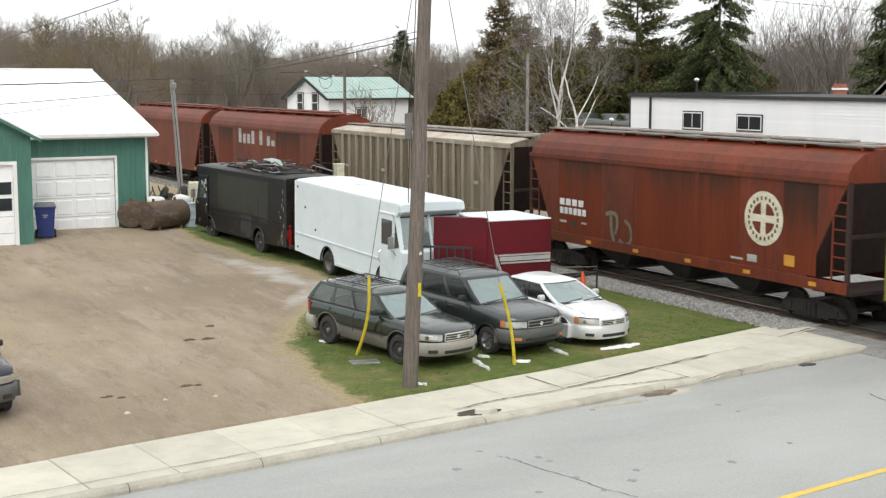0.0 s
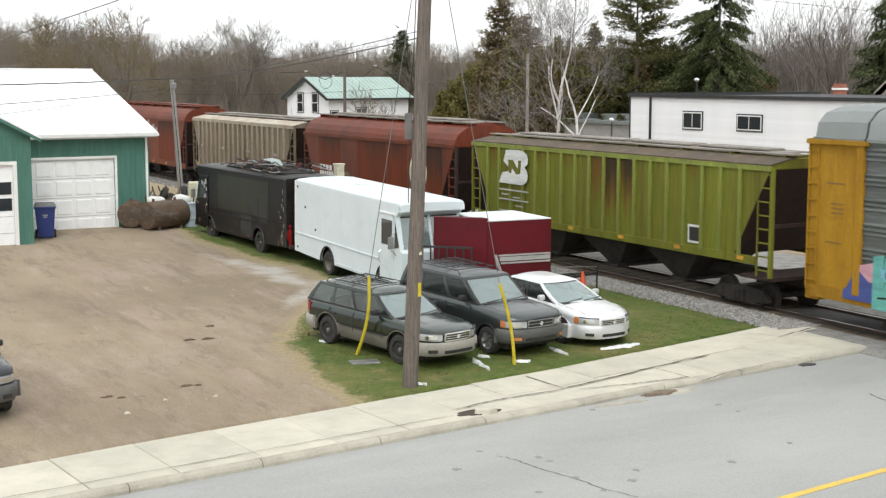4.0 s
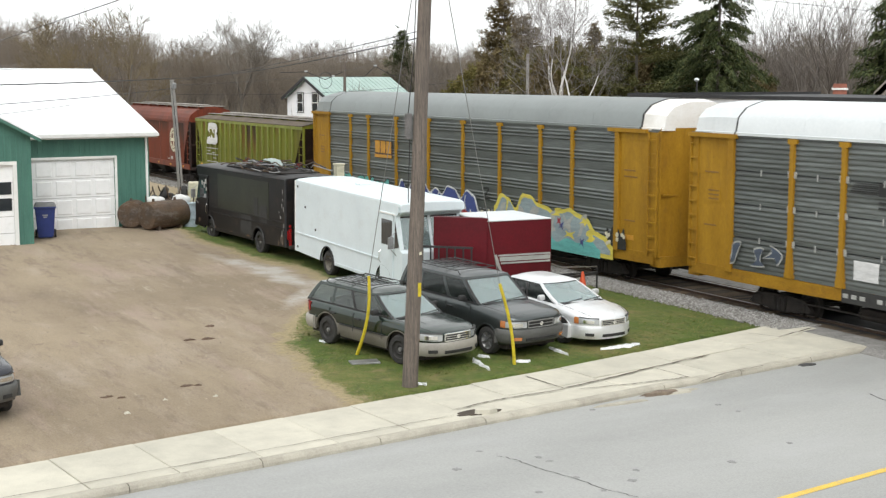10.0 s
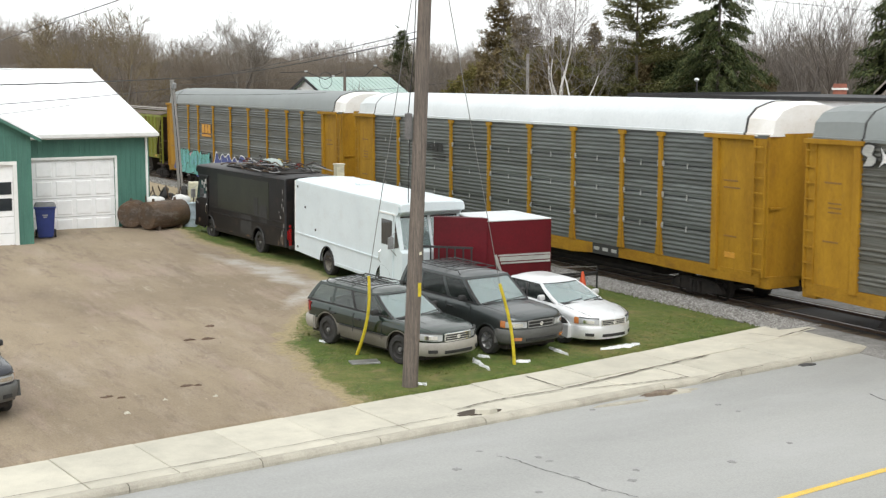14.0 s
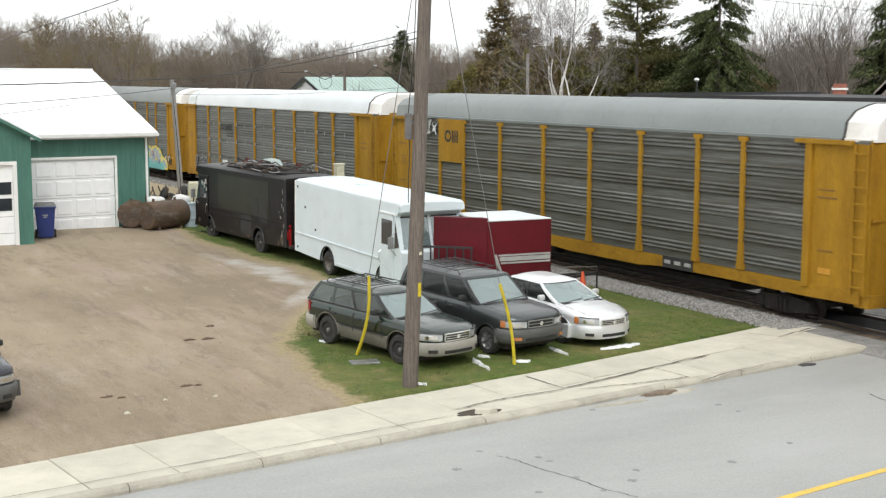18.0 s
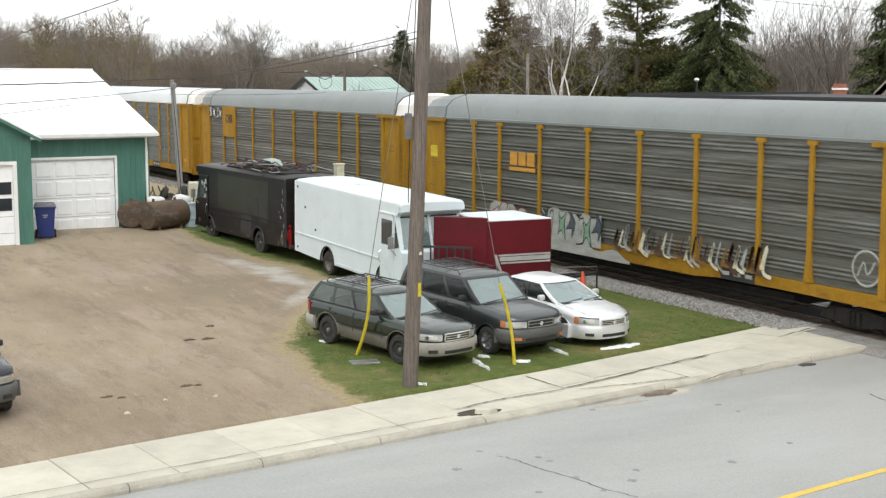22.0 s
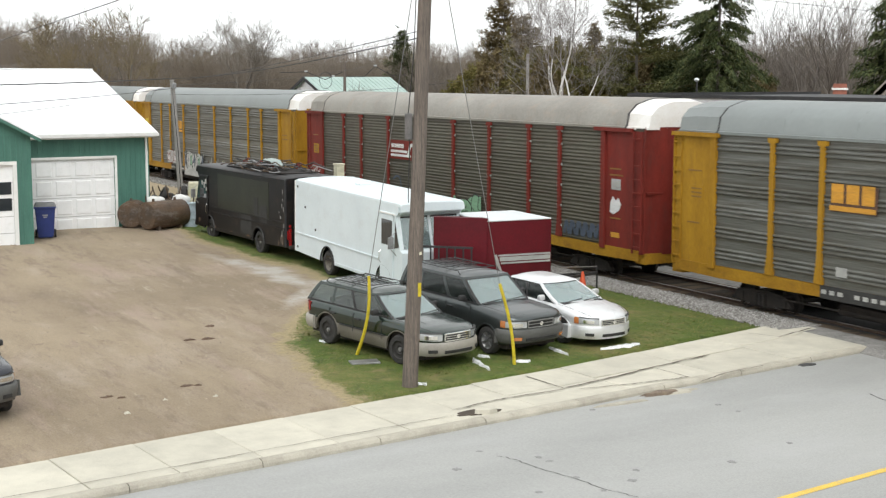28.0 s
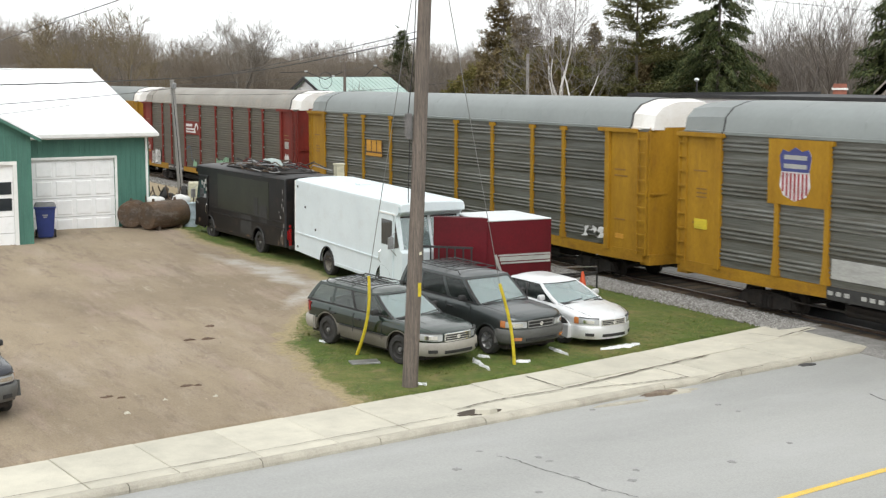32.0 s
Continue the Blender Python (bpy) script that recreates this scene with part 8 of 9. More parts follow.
def tree(name, p, turn, data, label, mats=("bark", "twig"), scale=1.0):
    k = thing(name, pose(p.x, p.y, p.z, 0, 0, turn), label, "tree", "bare trees" if name == "bare_tree" else "")
    for nm, (vs, fs), mt in zip(("trunk", "crown"), data, mats):
        mesh_np(nm, [(x * scale, y * scale, z * scale) for x, y, z in vs], fs, mt, k)
    return k


def conifer(name, p, h, w, label, material, seed, droop=0.25, gap=0.0, size=0.2, bare=0.08, density=1.0):
    """A trunk with whorls of branches that carry many small sprays."""
    rnd = random.Random(seed)
    k = thing(name, pose(p.x, p.y, p.z), label, "tree", "conifers")
    part("trunk", tube(bmesh.new(), [(0, 0, -0.2), (0.05, 0, h * 0.5), (0, 0.04, h)], 0.17, 8, 0.02), "bark", k)
    vs, fs, bv, bf = [], [], [], []
    z = h * bare
    while z < h:
        f = (z - h * bare) / (h * (1 - bare))
        reach = w / 2 * (1 - f) ** 0.66 * rnd.uniform(0.72, 1.15) + 0.12
        for i in range(rnd.randint(7, 11)):
            if rnd.random() < gap:
                continue
            a = rnd.uniform(0, 6.283)
            ln = reach * rnd.uniform(0.55, 1.15)
            up = 0.35 * (f - 0.35)
            n = max(6, int(ln / size * 10 * density))
            tip = Vector((math.cos(a) * ln, math.sin(a) * ln, z + ln * (up - droop)))
            b = len(bv)
            bv += [(0, 0, z - 0.02), (0, 0, z + 0.03), (tip.x, tip.y, tip.z)]
            bf.append((b, b + 1, b + 2))
            for j in range(n):
                q = 0.12 + 0.88 * ((j + rnd.random()) / n) ** 0.7
                c = Vector((math.cos(a) * ln * q, math.sin(a) * ln * q, z + ln * (up * q - droop * q * q)))
                c += Vector((rnd.gauss(0, 0.34), rnd.gauss(0, 0.34), rnd.gauss(-0.45 if droop > 0.1 else 0.1, 0.34))) * size * 1.9
                s = size * rnd.uniform(0.6, 1.3) * (1.1 - 0.4 * q)
                e1 = Vector((math.cos(a + rnd.gauss(0, 0.8)), math.sin(a + rnd.gauss(0, 0.8)), rnd.gauss(-0.75 if droop > 0.1 else 0.25, 0.4))).normalized() * s * 1.9
                e2 = Vector((rnd.gauss(0, 1), rnd.gauss(0, 1), rnd.gauss(0, 0.5))).normalized() * s * 0.36
                b = len(vs)
                for v in (c - e2, c + e2, c + e1):
                    vs.append((v.x, v.y, v.z))
                fs.append((b, b + 1, b + 2))
        z += h * 0.030 * rnd.uniform(0.7, 1.3)
    tagged(mesh_np("crown", vs, fs, material, k), kind="stuff")
    tagged(mesh_np("bough", bv, bf, "bark", k), kind="stuff")
    return k


def bush(name, p, w, d, h, label, material, seed, n=9000, size=0.16):
    rnd = random.Random(seed)
    k = thing(name, pose(p.x, p.y, p.z, 0, 0, rnd.uniform(0, 90)), label, "tree" if h > 4 else "bush", "evergreens")
    part("trunk", tube(bmesh.new(), [(0, 0, -0.2), (0.1, 0, h * 0.6)], 0.12, 7, 0.04), "bark", k)
    vs, fs = [], []
    off = Vector((seed * 3.1, 1.7, 0))
    for i in range(n):
        u = Vector((rnd.gauss(0, 1), rnd.gauss(0, 1), rnd.gauss(0, 1))).normalized()
        r = rnd.uniform(0.55, 1.0) ** 0.5 * (0.72 + 0.5 * noise.noise(u * 2.2 + off) + 0.22 * noise.noise(u * 6 + off))
        taper = 1 - 0.45 * max(0, u.z * r)
        c = Vector((u.x * w / 2 * r * taper, u.y * d / 2 * r * taper, h * (0.5 + 0.5 * u.z * r)))
        s = size * rnd.uniform(0.6, 1.4)
        e1 = Vector((rnd.gauss(0, 0.6), rnd.gauss(0, 0.6), rnd.gauss(0.5, 0.6))).normalized() * s
        e2 = Vector((rnd.gauss(0, 1), rnd.gauss(0, 1), rnd.gauss(0, 0.4))).normalized() * s * 0.5
        b = len(vs)
        for v in (c - e2, c + e2, c + e1):
            vs.append((v.x, v.y, max(v.z, 0.02)))
        fs.append((b, b + 1, b + 2))
    tagged(mesh_np("crown", vs, fs, material, k), kind="stuff")


def build_trees():
    rnd = random.Random(21)
    # evergreens
    conifer("spruce", spot(11.45, 88), 17.2, 9.8, "tall dark green spruce with drooping branches", "spruce", 1, 0.36, 0.03, 0.17, 0.03, 1.5)
    conifer("pine", spot(8.1, 90), 15.2, 10.5, "dark open-crowned pine tree", "dark_pine", 2, -0.12, 0.22, 0.17, 0.08, 1.25)
    conifer("pine", spot(3.4, 106), 11.4, 8.0, "brownish open-crowned pine tree", "pine", 8, -0.05, 0.12, 0.17, 0.04, 1.0)
    conifer("pine", spot(2.55, 101), 12.4, 9.6, "brownish open-crowned pine tree", "pine", 3, -0.10, 0.12, 0.17, 0.04, 1.0)
    conifer("pine", spot(6.35, 104), 10.6, 4.4, "brownish open-crowned pine tree", "pine", 7, -0.05, 0.15, 0.16, 0.08, 1.0)
    conifer("spruce", spot(-1.70, 130), 10.9, 5.4, "small dark conifer above the house", "spruce", 4, 0.05, 0.2, 0.24, 0.06, 0.9)
    conifer("spruce", spot(18.3, 96), 13.2, 8.6, "dark green spruce behind the white building", "spruce", 5, 0.2, 0.12, 0.24, 0.06, 0.9)
    for i in range(24):
        b = 0.5 + i * 0.56
        mt = "cedar" if b < 9.3 and i % 4 != 3 else "pine" if b < 9.3 else "spruce" if b < 13 else "pine"
        w = rnd.uniform(4.2, 5.6)
        bush("cedar", spot(b, rnd.uniform(92, 100)), w, w, np.interp(b, [0.5, 2, 4, 10, 13.4], [6.4, 8.8, 9.0, 8.8, 7.0]) * rnd.uniform(0.95, 1.1), "bushy olive-green cedar beyond the track", mt, 30 + i, 20000, 0.19)
    # birches
    b1 = bare_tree(41, 14.6, 0.50, 6, 3, 0.16, 0.0055, -0.02, 0.14, 2)
    tree("birch", spot(4.66, 80), 100, b1, "white-barked leafless birch beyond the track", ("birch", "birch_twig"))
    b2 = bare_tree(48, 11.2, 0.55, 5, 3, 0.14, 0.0055, 0.12, 0.12, 2)
    tree("birch", spot(5.72, 79), 40, b2, "white-barked leafless birch with a forked trunk", ("birch", "birch_twig"))
    # single bare trees
    t1 = bare_tree(52, 12.6, 0.36, 6, 3, 0.17, 0.007, 0.0, 0.62)
    tree("bare_tree", spot(-8.55, 118), 10, t1, "round-crowned leafless tree by the railway", ("bark", "twig"))
    t2 = bare_tree(57, 12.3, 0.46, 5, 3, 0.2, 0.021, 0.03, 0.3)
    olive_twig = mat("olive_twig", (0.17, 0.135, 0.075), (0.13, 0.10, 0.06), 0.9, scale=0.6, fine=8, bump=0)
    tree("bare_tree", spot(-13.9, 104), 70, t2, "broad leafless tree with yellowish twigs", ("bark", olive_twig))
    tree("bare_tree", spot(-15.4, 112), 160, t2, "broad leafless tree with yellowish twigs", ("bark", olive_twig), 0.98)
    t3 = bare_tree(61, 6.4, 0.45, 4, 4, 0.07, 0.012, 0.0, 0.1)
    tree("bare_tree", spot(-2.95, 94), 0, t3, "slender leafless tree before the white house")
    # woods behind: one mass
    bases = [bare_tree(70 + i, 12.0, 0.36, 4, 4, 0.11, 0.010, 0.0, 0.3) for i in range(3)]
    pool = {"trunk": ([], []), "twig": ([], [])}
    for i in range(330):
        b = -19.5 + 39 * (i + rnd.random()) / 330
        near = max(120.0, 35.5 / math.sin(radians(28.43 + b)))
        d = rnd.uniform(near, near + 55)
        p = spot(b, d)
        high = (d / 150) ** 0.55 * np.interp(b, [-19, -13, -11.5, 0, 3, 10, 13, 16, 19], [13.2, 13.2, 11.0, 11.0, 11.2, 11.2, 11.4, 11.6, 11.6]) * rnd.uniform(0.82, 1.05)
        s = high / 12.0
        a = rnd.uniform(0, 6.283)
        ca, sa = math.cos(a) * s, math.sin(a) * s
        for key, (vs, fs) in zip(("trunk", "twig"), bases[i % 3]):
            arr = np.array(vs)
            out = np.stack([arr[:, 0] * ca - arr[:, 1] * sa + p.x, arr[:, 0] * sa + arr[:, 1] * ca + p.y, arr[:, 2] * s], -1)
            o = sum(len(v) for v in pool[key][0])
            pool[key][0].append(out)
            pool[key][1].append(np.array(fs) + o if len({len(f) for f in fs}) == 1 else None)
    woods = thing("woods", pose(0, 0, 0), "grey-brown leafless spring woods along the horizon", "woods", kind="stuff")
    for key, mt in (("trunk", "wood_stem"), ("twig", "wood_twig")):
        V, Fs = np.concatenate(pool[key][0]), np.concatenate(pool[key][1])
        mesh_np("stems" if key == "trunk" else "twigs", V.tolist(), Fs.tolist(), mt, woods)
    # tall slender trees behind the white building
    thin = [bare_tree(90 + i, 14.0, 0.30, 4, 2, 0.13, 0.011, 0.0, 0.5) for i in range(3)]
    for i in range(30):
        tree("bare_tree", spot(12.6 + i * 0.195 + rnd.uniform(-0.1, 0.1), rnd.uniform(112, 140)), rnd.uniform(0, 360), thin[i % 3], "tall slender leafless tree in the woods", ("wood_stem", "wood_stem"), scale=rnd.uniform(0.85, 1.05))
    # undergrowth: thin stems
    vs, fs = [], []
    for i in range(60000):
        b, d = rnd.uniform(-20, 20), rnd.uniform(108, 185)
        p = spot(b, d)
        if 21 < p.y < 34 or (p.y < 21 and p.x > -80):
            continue
        h = rnd.uniform(2.0, 6.4) * (0.75 + 0.5 * noise.noise((b * 0.7, d * 0.02, 0)))
        w = rnd.uniform(0.02, 0.07)
        dx, dy = rnd.gauss(0, 0.6), rnd.gauss(0, 0.6)
        q = len(vs)
        vs += [(p.x - w * 0.5, p.y - w, 0), (p.x + w * 0.5, p.y + w, 0), (p.x + dx, p.y + dy, h)]
        fs.append((q, q + 1, q + 2))
    mesh_np("undergrowth", vs, fs, "brush", woods)
    # far wooded rise that closes the view
    bm = bmesh.new()
    rows = []
    for i in range(161):
        b = -34 + 68 * i / 160
        top = 8.9 + 1.3 * noise.noise((b * 0.35, 0, 4)) + 0.9 * noise.noise((b * 1.7, 2, 0))
        rows.append([spot(b, 190), spot(b, 196) + Vector((0, 0, top * 0.6)), spot(b, 205) + Vector((0, 0, top)), spot(b, 330) + Vector((0, 0, top * 0.9)), spot(b, 420)])
    loft(bm, rows, close=False)
    bmesh.ops.recalc_face_normals(bm, faces=bm.faces)
    rise = mat("far_woods", (0.145, 0.122, 0.105), (0.095, 0.082, 0.073), 0.95, scale=0.28, fine=3.0, bump=0.6, dist=0.5, mix=0.6, streak=(1.6, 1.6, 0.25), c=(0.10, 0.09, 0.05), cmix=0.5)
    tagged(part("wooded_rise", bm, rise), "distant brown wooded rise", "backdrop", kind="structure")


build_trees()
# ---- marks and graffiti on the train ----
def smooth_line(pts, per=5):
    """A curve through (x, z) points."""
    out = []
    for i in range(len(pts) - 1):
        p0, p1, p2, p3 = (Vector(pts[max(0, min(len(pts) - 1, j))]) for j in (i - 1, i, i + 1, i + 2))
        for q in range(per):
            t = q / per
            v = 0.5 * (2 * p1 + (p2 - p0) * t + (2 * p0 - 5 * p1 + 4 * p2 - p3) * t * t + (3 * p1 - p0 - 3 * p2 + p3) * t ** 3)
            out.append((v.x, v.y))
    out.append(tuple(pts[-1]))
    return out


def stroke(car, name, pts, w, material, out, label=""):
    """A painted stroke of even width with tapered ends along (x, z) points."""
    pts = smooth_line(pts)
    y = -SIDE - out - (0.046 if name == "graffiti" and car.name.startswith("autorack") else 0)
    bm = bmesh.new()
    rows = []
    for i, (x, z) in enumerate(pts):
        x0, z0 = pts[max(i - 1, 0)]
        x1, z1 = pts[min(i + 1, len(pts) - 1)]
        d = math.hypot(x1 - x0, z1 - z0) or 1
        k = w / 2 * (0.7 if i in (0, len(pts) - 1) else 1)
        nx, nz = -(z1 - z0) / d * k, (x1 - x0) / d * k
        rows.append((bm.verts.new((x + nx, y, z + nz)), bm.verts.new((x - nx, y, z - nz))))
    for (a, b), (c, d) in zip(rows, rows[1:]):
        bm.faces.new((a, b, d, c))
    bmesh.ops.recalc_face_normals(bm, faces=bm.faces)
    return part(name, bm, material, car, label)


def hump(x0, x1, z0, tops, inset=0.0, per=4):
    """The outline of a painted mass: flat foot, a rounded top through even steps of height."""
    n = len(tops) - 1
    out = []
    for i in range(n * per + 1):
        f = i / per
        a = min(n - 1, int(f))
        q = 0.5 - 0.5 * math.cos(math.pi * (f - a))
        out.append((x0 + inset + (x1 - x0 - 2 * inset) * i / (n * per), max(z0 + 0.05, tops[a] + (tops[a + 1] - tops[a]) * q - inset)))
    return out + [(x1 - inset, z0 + inset), (x0 + inset, z0 + inset)]


# abstract blades, hooks and shards that painted pieces are made of
SHARDS = ([(0.02, 0.0), (0.30, 0.12), (0.42, 0.5), (0.62, 1.0), (0.22, 0.9), (0.16, 0.45)],
          [(0.25, 0.02), (0.98, 0.1), (0.78, 0.35), (0.84, 0.62), (1.0, 0.98), (0.52, 0.88), (0.6, 0.45), (0.48, 0.22)],
          [(0.0, 0.42), (0.48, 0.72), (0.42, 1.0), (1.0, 0.68), (0.7, 0.22), (0.62, 0.5)],
          [(0.06, 0.1), (0.48, 0.3), (0.94, 0.0), (0.76, 0.52), (0.98, 0.92), (0.46, 0.64), (0.12, 0.9), (0.28, 0.46)],
          [(0.1, 0.0), (0.7, 0.05), (0.95, 0.4), (0.7, 0.55), (0.85, 0.95), (0.3, 1.0), (0.05, 0.6), (0.38, 0.4)])


def shard(car, k, x, z, w, h, lean, grow, material, out, label=""):
    """One painted shard in a box w by h, swollen by grow."""
    pts = [(x + w * u + lean * v, z + h * v) for u, v in SHARDS[k]]
    cx, cz = sum(p[0] for p in pts) / len(pts), sum(p[1] for p in pts) / len(pts)
    pts = [(px + grow * (px - cx) / max(0.1, math.hypot(px - cx, pz - cz)), pz + grow * (pz - cz) / max(0.1, math.hypot(px - cx, pz - cz))) for px, pz in pts]
    return blob(car, "graffiti", smooth_line(pts + pts[:1], 3)[:-1], material, out, label)


def graffiti(car, x0, x1, z0, z1, back, fill, edge, n, seed, label, back_foot=None, accent=None):
    """Interlocking outlined shards of paint, sometimes on a coloured ground."""
    rnd = random.Random(seed)
    h = z1 - z0
    if back:
        blob(car, "graffiti", hump(x0, x1, z0, [z0 + h * rnd.uniform(0.7, 1.0) for _ in range(n * 2 + 1)]), back, 0.044, label)
    if back_foot:
        blob(car, "graffiti", hump(x0 + 0.1, x1 - 0.05, z0 - 0.02, [z0 + h * rnd.uniform(0.25, 0.5) for _ in range(n * 2 + 1)]), back_foot, 0.0465)
    w = (x1 - x0) / n
    lift = 0.050
    last = -1
    for i in range(n):
        k = rnd.choice([q for q in range(len(SHARDS)) if q != last])
        last = k
        lean, hh = rnd.uniform(-0.15, 0.2) * w, h * rnd.uniform(0.74, 0.96)
        x, z = x0 + w * (i - 0.02), z0 + (h - hh) * rnd.random()
        if edge:
            shard(car, k, x, z, w * 1.02, hh, lean, 0.045, edge, lift, label if i == 0 else "")
        shard(car, k, x, z, w * 1.02, hh, lean, -0.012, fill[i % len(fill)], lift + 0.002)
        if accent:
            shard(car, (k + 2) % 5, x + w * 0.3, z + hh * 0.35, w * 0.35, hh * 0.4, lean, -0.01, accent, lift + 0.004)
        lift += 0.0009


def block_mark(car, x0, x1, z0, z1, material="p_orange"):
    """A company mark reduced to three blocks over a bar."""
    w = (x1 - x0) / 3
    for i in range(3):
        part("emblem_block", B(x0 + i * w + 0.05, x0 + (i + 1) * w - 0.05, -SIDE - 0.052, -SIDE - 0.042, z0 + 0.2, z1, bevel=0.004), material, car)
    part("emblem_bar", B(x0, x1, -SIDE - 0.052, -SIDE - 0.042, z0, z0 + 0.13), material, car)
    part("emblem_shadow", B(x0 + 0.03, x1 + 0.05, -SIDE - 0.041, -SIDE - 0.036, z0 - 0.03, z1 - 0.02), "p_brown", car)


def wash(name, ground, mid, deep, foot):
    """Paint of colour ground, stained from the top edge down to about the height foot in upright streaks."""
    m = mat(name, ground, tuple(v * 0.72 for v in ground), 0.65, spec=0.22, scale=0.5, fine=12, bump=0.05, mix=0.4, streak=(2.2, 2.2, 0.10))
    n, l = m.node_tree.nodes, m.node_tree.links
    p = n["Principled BSDF"]
    old = p.inputs["Base Color"].links[0].from_socket
    tc, sep, mp, tx = n.new("ShaderNodeTexCoord"), n.new("ShaderNodeSeparateXYZ"), n.new("ShaderNodeMapping"), n.new("ShaderNodeTexNoise")
    mp.inputs["Scale"].default_value = (3.0, 3.0, 0.22)
    tx.inputs["Scale"].default_value, tx.inputs["Detail"].default_value, tx.inputs["Roughness"].default_value = 1.4, 7, 0.68
    l.new(tc.outputs["Object"], sep.inputs["Vector"])
    l.new(tc.outputs["Object"], mp.inputs["Vector"])
    l.new(mp.outputs["Vector"], tx.inputs["Vector"])
    ad = n.new("ShaderNodeMath")
    ad.operation = "MULTIPLY_ADD"
    ad.inputs[1].default_value = 3.4
    l.new(tx.outputs["Fac"], ad.inputs[0])
    l.new(sep.outputs["Z"], ad.inputs[2])
    out = old
    for col, lo, hi, most in ((mid, foot + 1.2, foot + 2.3, 0.9), (deep, foot + 1.9, foot + 3.0, 0.92)):
        r, k = n.new("ShaderNodeMapRange"), n.new("ShaderNodeMix")
        r.inputs["From Min"].default_value, r.inputs["From Max"].default_value, r.inputs["To Max"].default_value = lo, hi, most
        k.data_type = "RGBA"
        k.inputs["B"].default_value = (*col, 1)
        l.new(ad.outputs[0], r.inputs["Value"])
        l.new(r.outputs["Result"], k.inputs["Factor"])
        l.new(out, k.inputs["A"])
        out = k.outputs["Result"]
    l.new(out, p.inputs["Base Color"])
    return m


STAINS = [(8.02, 8.74, 3.0, 0), (8.85, 9.57, 2.4, 1), (9.68, 10.4, 2.7, 1), (6.35, 7.06, 3.6, 0), (13.0, 13.7, 3.8, 0), (1.4, 2.05, 3.6, 0), (4.7, 5.35, 3.85, 0)]


def build_marks():
    c0, c1, c2, c3, c4, c5, c6 = racks
    rnd = random.Random(77)
    # first carrier: orange mark and three large paintings
    block_mark(c0, 6.95, 8.6, 3.2, 3.92)
    # turquoise letters over blue and pink
    blob(c0, "graffiti", hump(1.5, 3.4, 0.98, [1.2, 1.75, 1.5, 1.8, 1.3]), "p_blue", 0.042)
    blob(c0, "graffiti", hump(1.9, 8.3, 1.2, [1.9, 2.1, 1.9, 2.15, 2.0, 2.1, 1.7]), "p_pink", 0.041)
    blob(c0, "graffiti", hump(5.9, 9.2, 0.74, [1.2, 1.45, 1.35, 1.5, 1.6, 1.75]), "p_blue", 0.043)
    graffiti(c0, 2.5, 8.5, 0.85, 2.36, "p_teal", ["p_teal", "p_aqua"], "p_black", 8, 5, "turquoise graffiti with black outlines", None, "p_sky")
    # blue above red with white edges
    flame = [1.75, 2.42, 2.0, 2.34, 2.2, 2.4, 2.05, 2.28, 2.05, 2.42, 2.36, 2.0, 2.36, 2.2, 1.5]
    blob(c0, "graffiti", hump(9.1, 16.3, 0.62, flame), "p_white", 0.044, "blue and red graffiti with white outlines")
    blob(c0, "graffiti", hump(9.1, 16.3, 1.2, flame, 0.07), "p_blue", 0.047)
    blob(c0, "graffiti", hump(9.25, 16.45, 0.60, [1.55, 1.68, 1.5, 1.72, 1.45, 1.66, 1.82, 1.5, 1.62, 1.48, 1.74, 1.5, 1.42, 1.3]), "p_red", 0.050)
    for x, z, k in ((9.5, 0.95, 0), (10.5, 0.85, 2), (11.6, 0.9, 3), (12.5, 0.9, 2), (13.3, 0.85, 1), (14.3, 0.95, 0), (15.3, 0.9, 3)):
        shard(c0, k, x, z - 0.1, 0.95, 0.9, 0.1, 0.03, "p_white", 0.053)
        shard(c0, k, x, z - 0.1, 0.95, 0.9, 0.1, -0.055, "p_red", 0.0545)
    for x, d in ((10.2, 0.3), (11.45, 0.15), (12.3, 0.1), (13.1, -0.2), (14.5, 0.2), (15.2, -0.1)):
        stroke(c0, "graffiti", [(x, 1.55), (x + d, 1.9), (x + d * 0.4, 2.15)], 0.06, "p_white", 0.0535)
    for x in (9.9, 11.2, 12.9, 13.9):
        blob(c0, "graffiti", hump(x, x + 0.6, 0.62, [0.7, 0.95, 0.85, 1.0, 0.7]), "p_white", 0.0525)
    # pale blue with a yellow edge and a turquoise foot
    cap = [1.9, 2.42, 2.3, 1.95, 2.52, 2.5, 2.25, 2.2, 2.05, 2.15, 2.25, 2.1, 2.0, 1.6, 1.5, 1.2]
    blob(c0, "graffiti", hump(17.3, 24.9, 0.76, cap), "p_yellow", 0.044, "yellow edged pale blue graffiti")
    blob(c0, "graffiti", hump(17.3, 24.9, 0.76, cap, 0.14), "p_mist", 0.047)
    blob(c0, "graffiti", hump(17.0, 24.2, 0.72, [1.5, 1.3, 1.0, 1.3, 1.05, 1.2, 1.35, 1.0, 1.2, 1.1, 1.3, 1.0]), "p_aqua", 0.050)
    for i, (x, z, w, h) in enumerate(((18.2, 1.2, 0.5, 0.3), (19.8, 0.9, 0.4, 0.75), (20.7, 1.2, 0.35, 0.6), (22.0, 1.2, 0.7, 0.3), (23.3, 1.2, 0.6, 0.4), (18.15, 1.7, 0.3, 0.6), (21.0, 1.9, 0.8, 0.3), (22.9, 1.6, 0.5, 0.4))):
        shard(c0, i % 5, x, z, w, h, 0.05, 0.0, "p_yellow", 0.053)
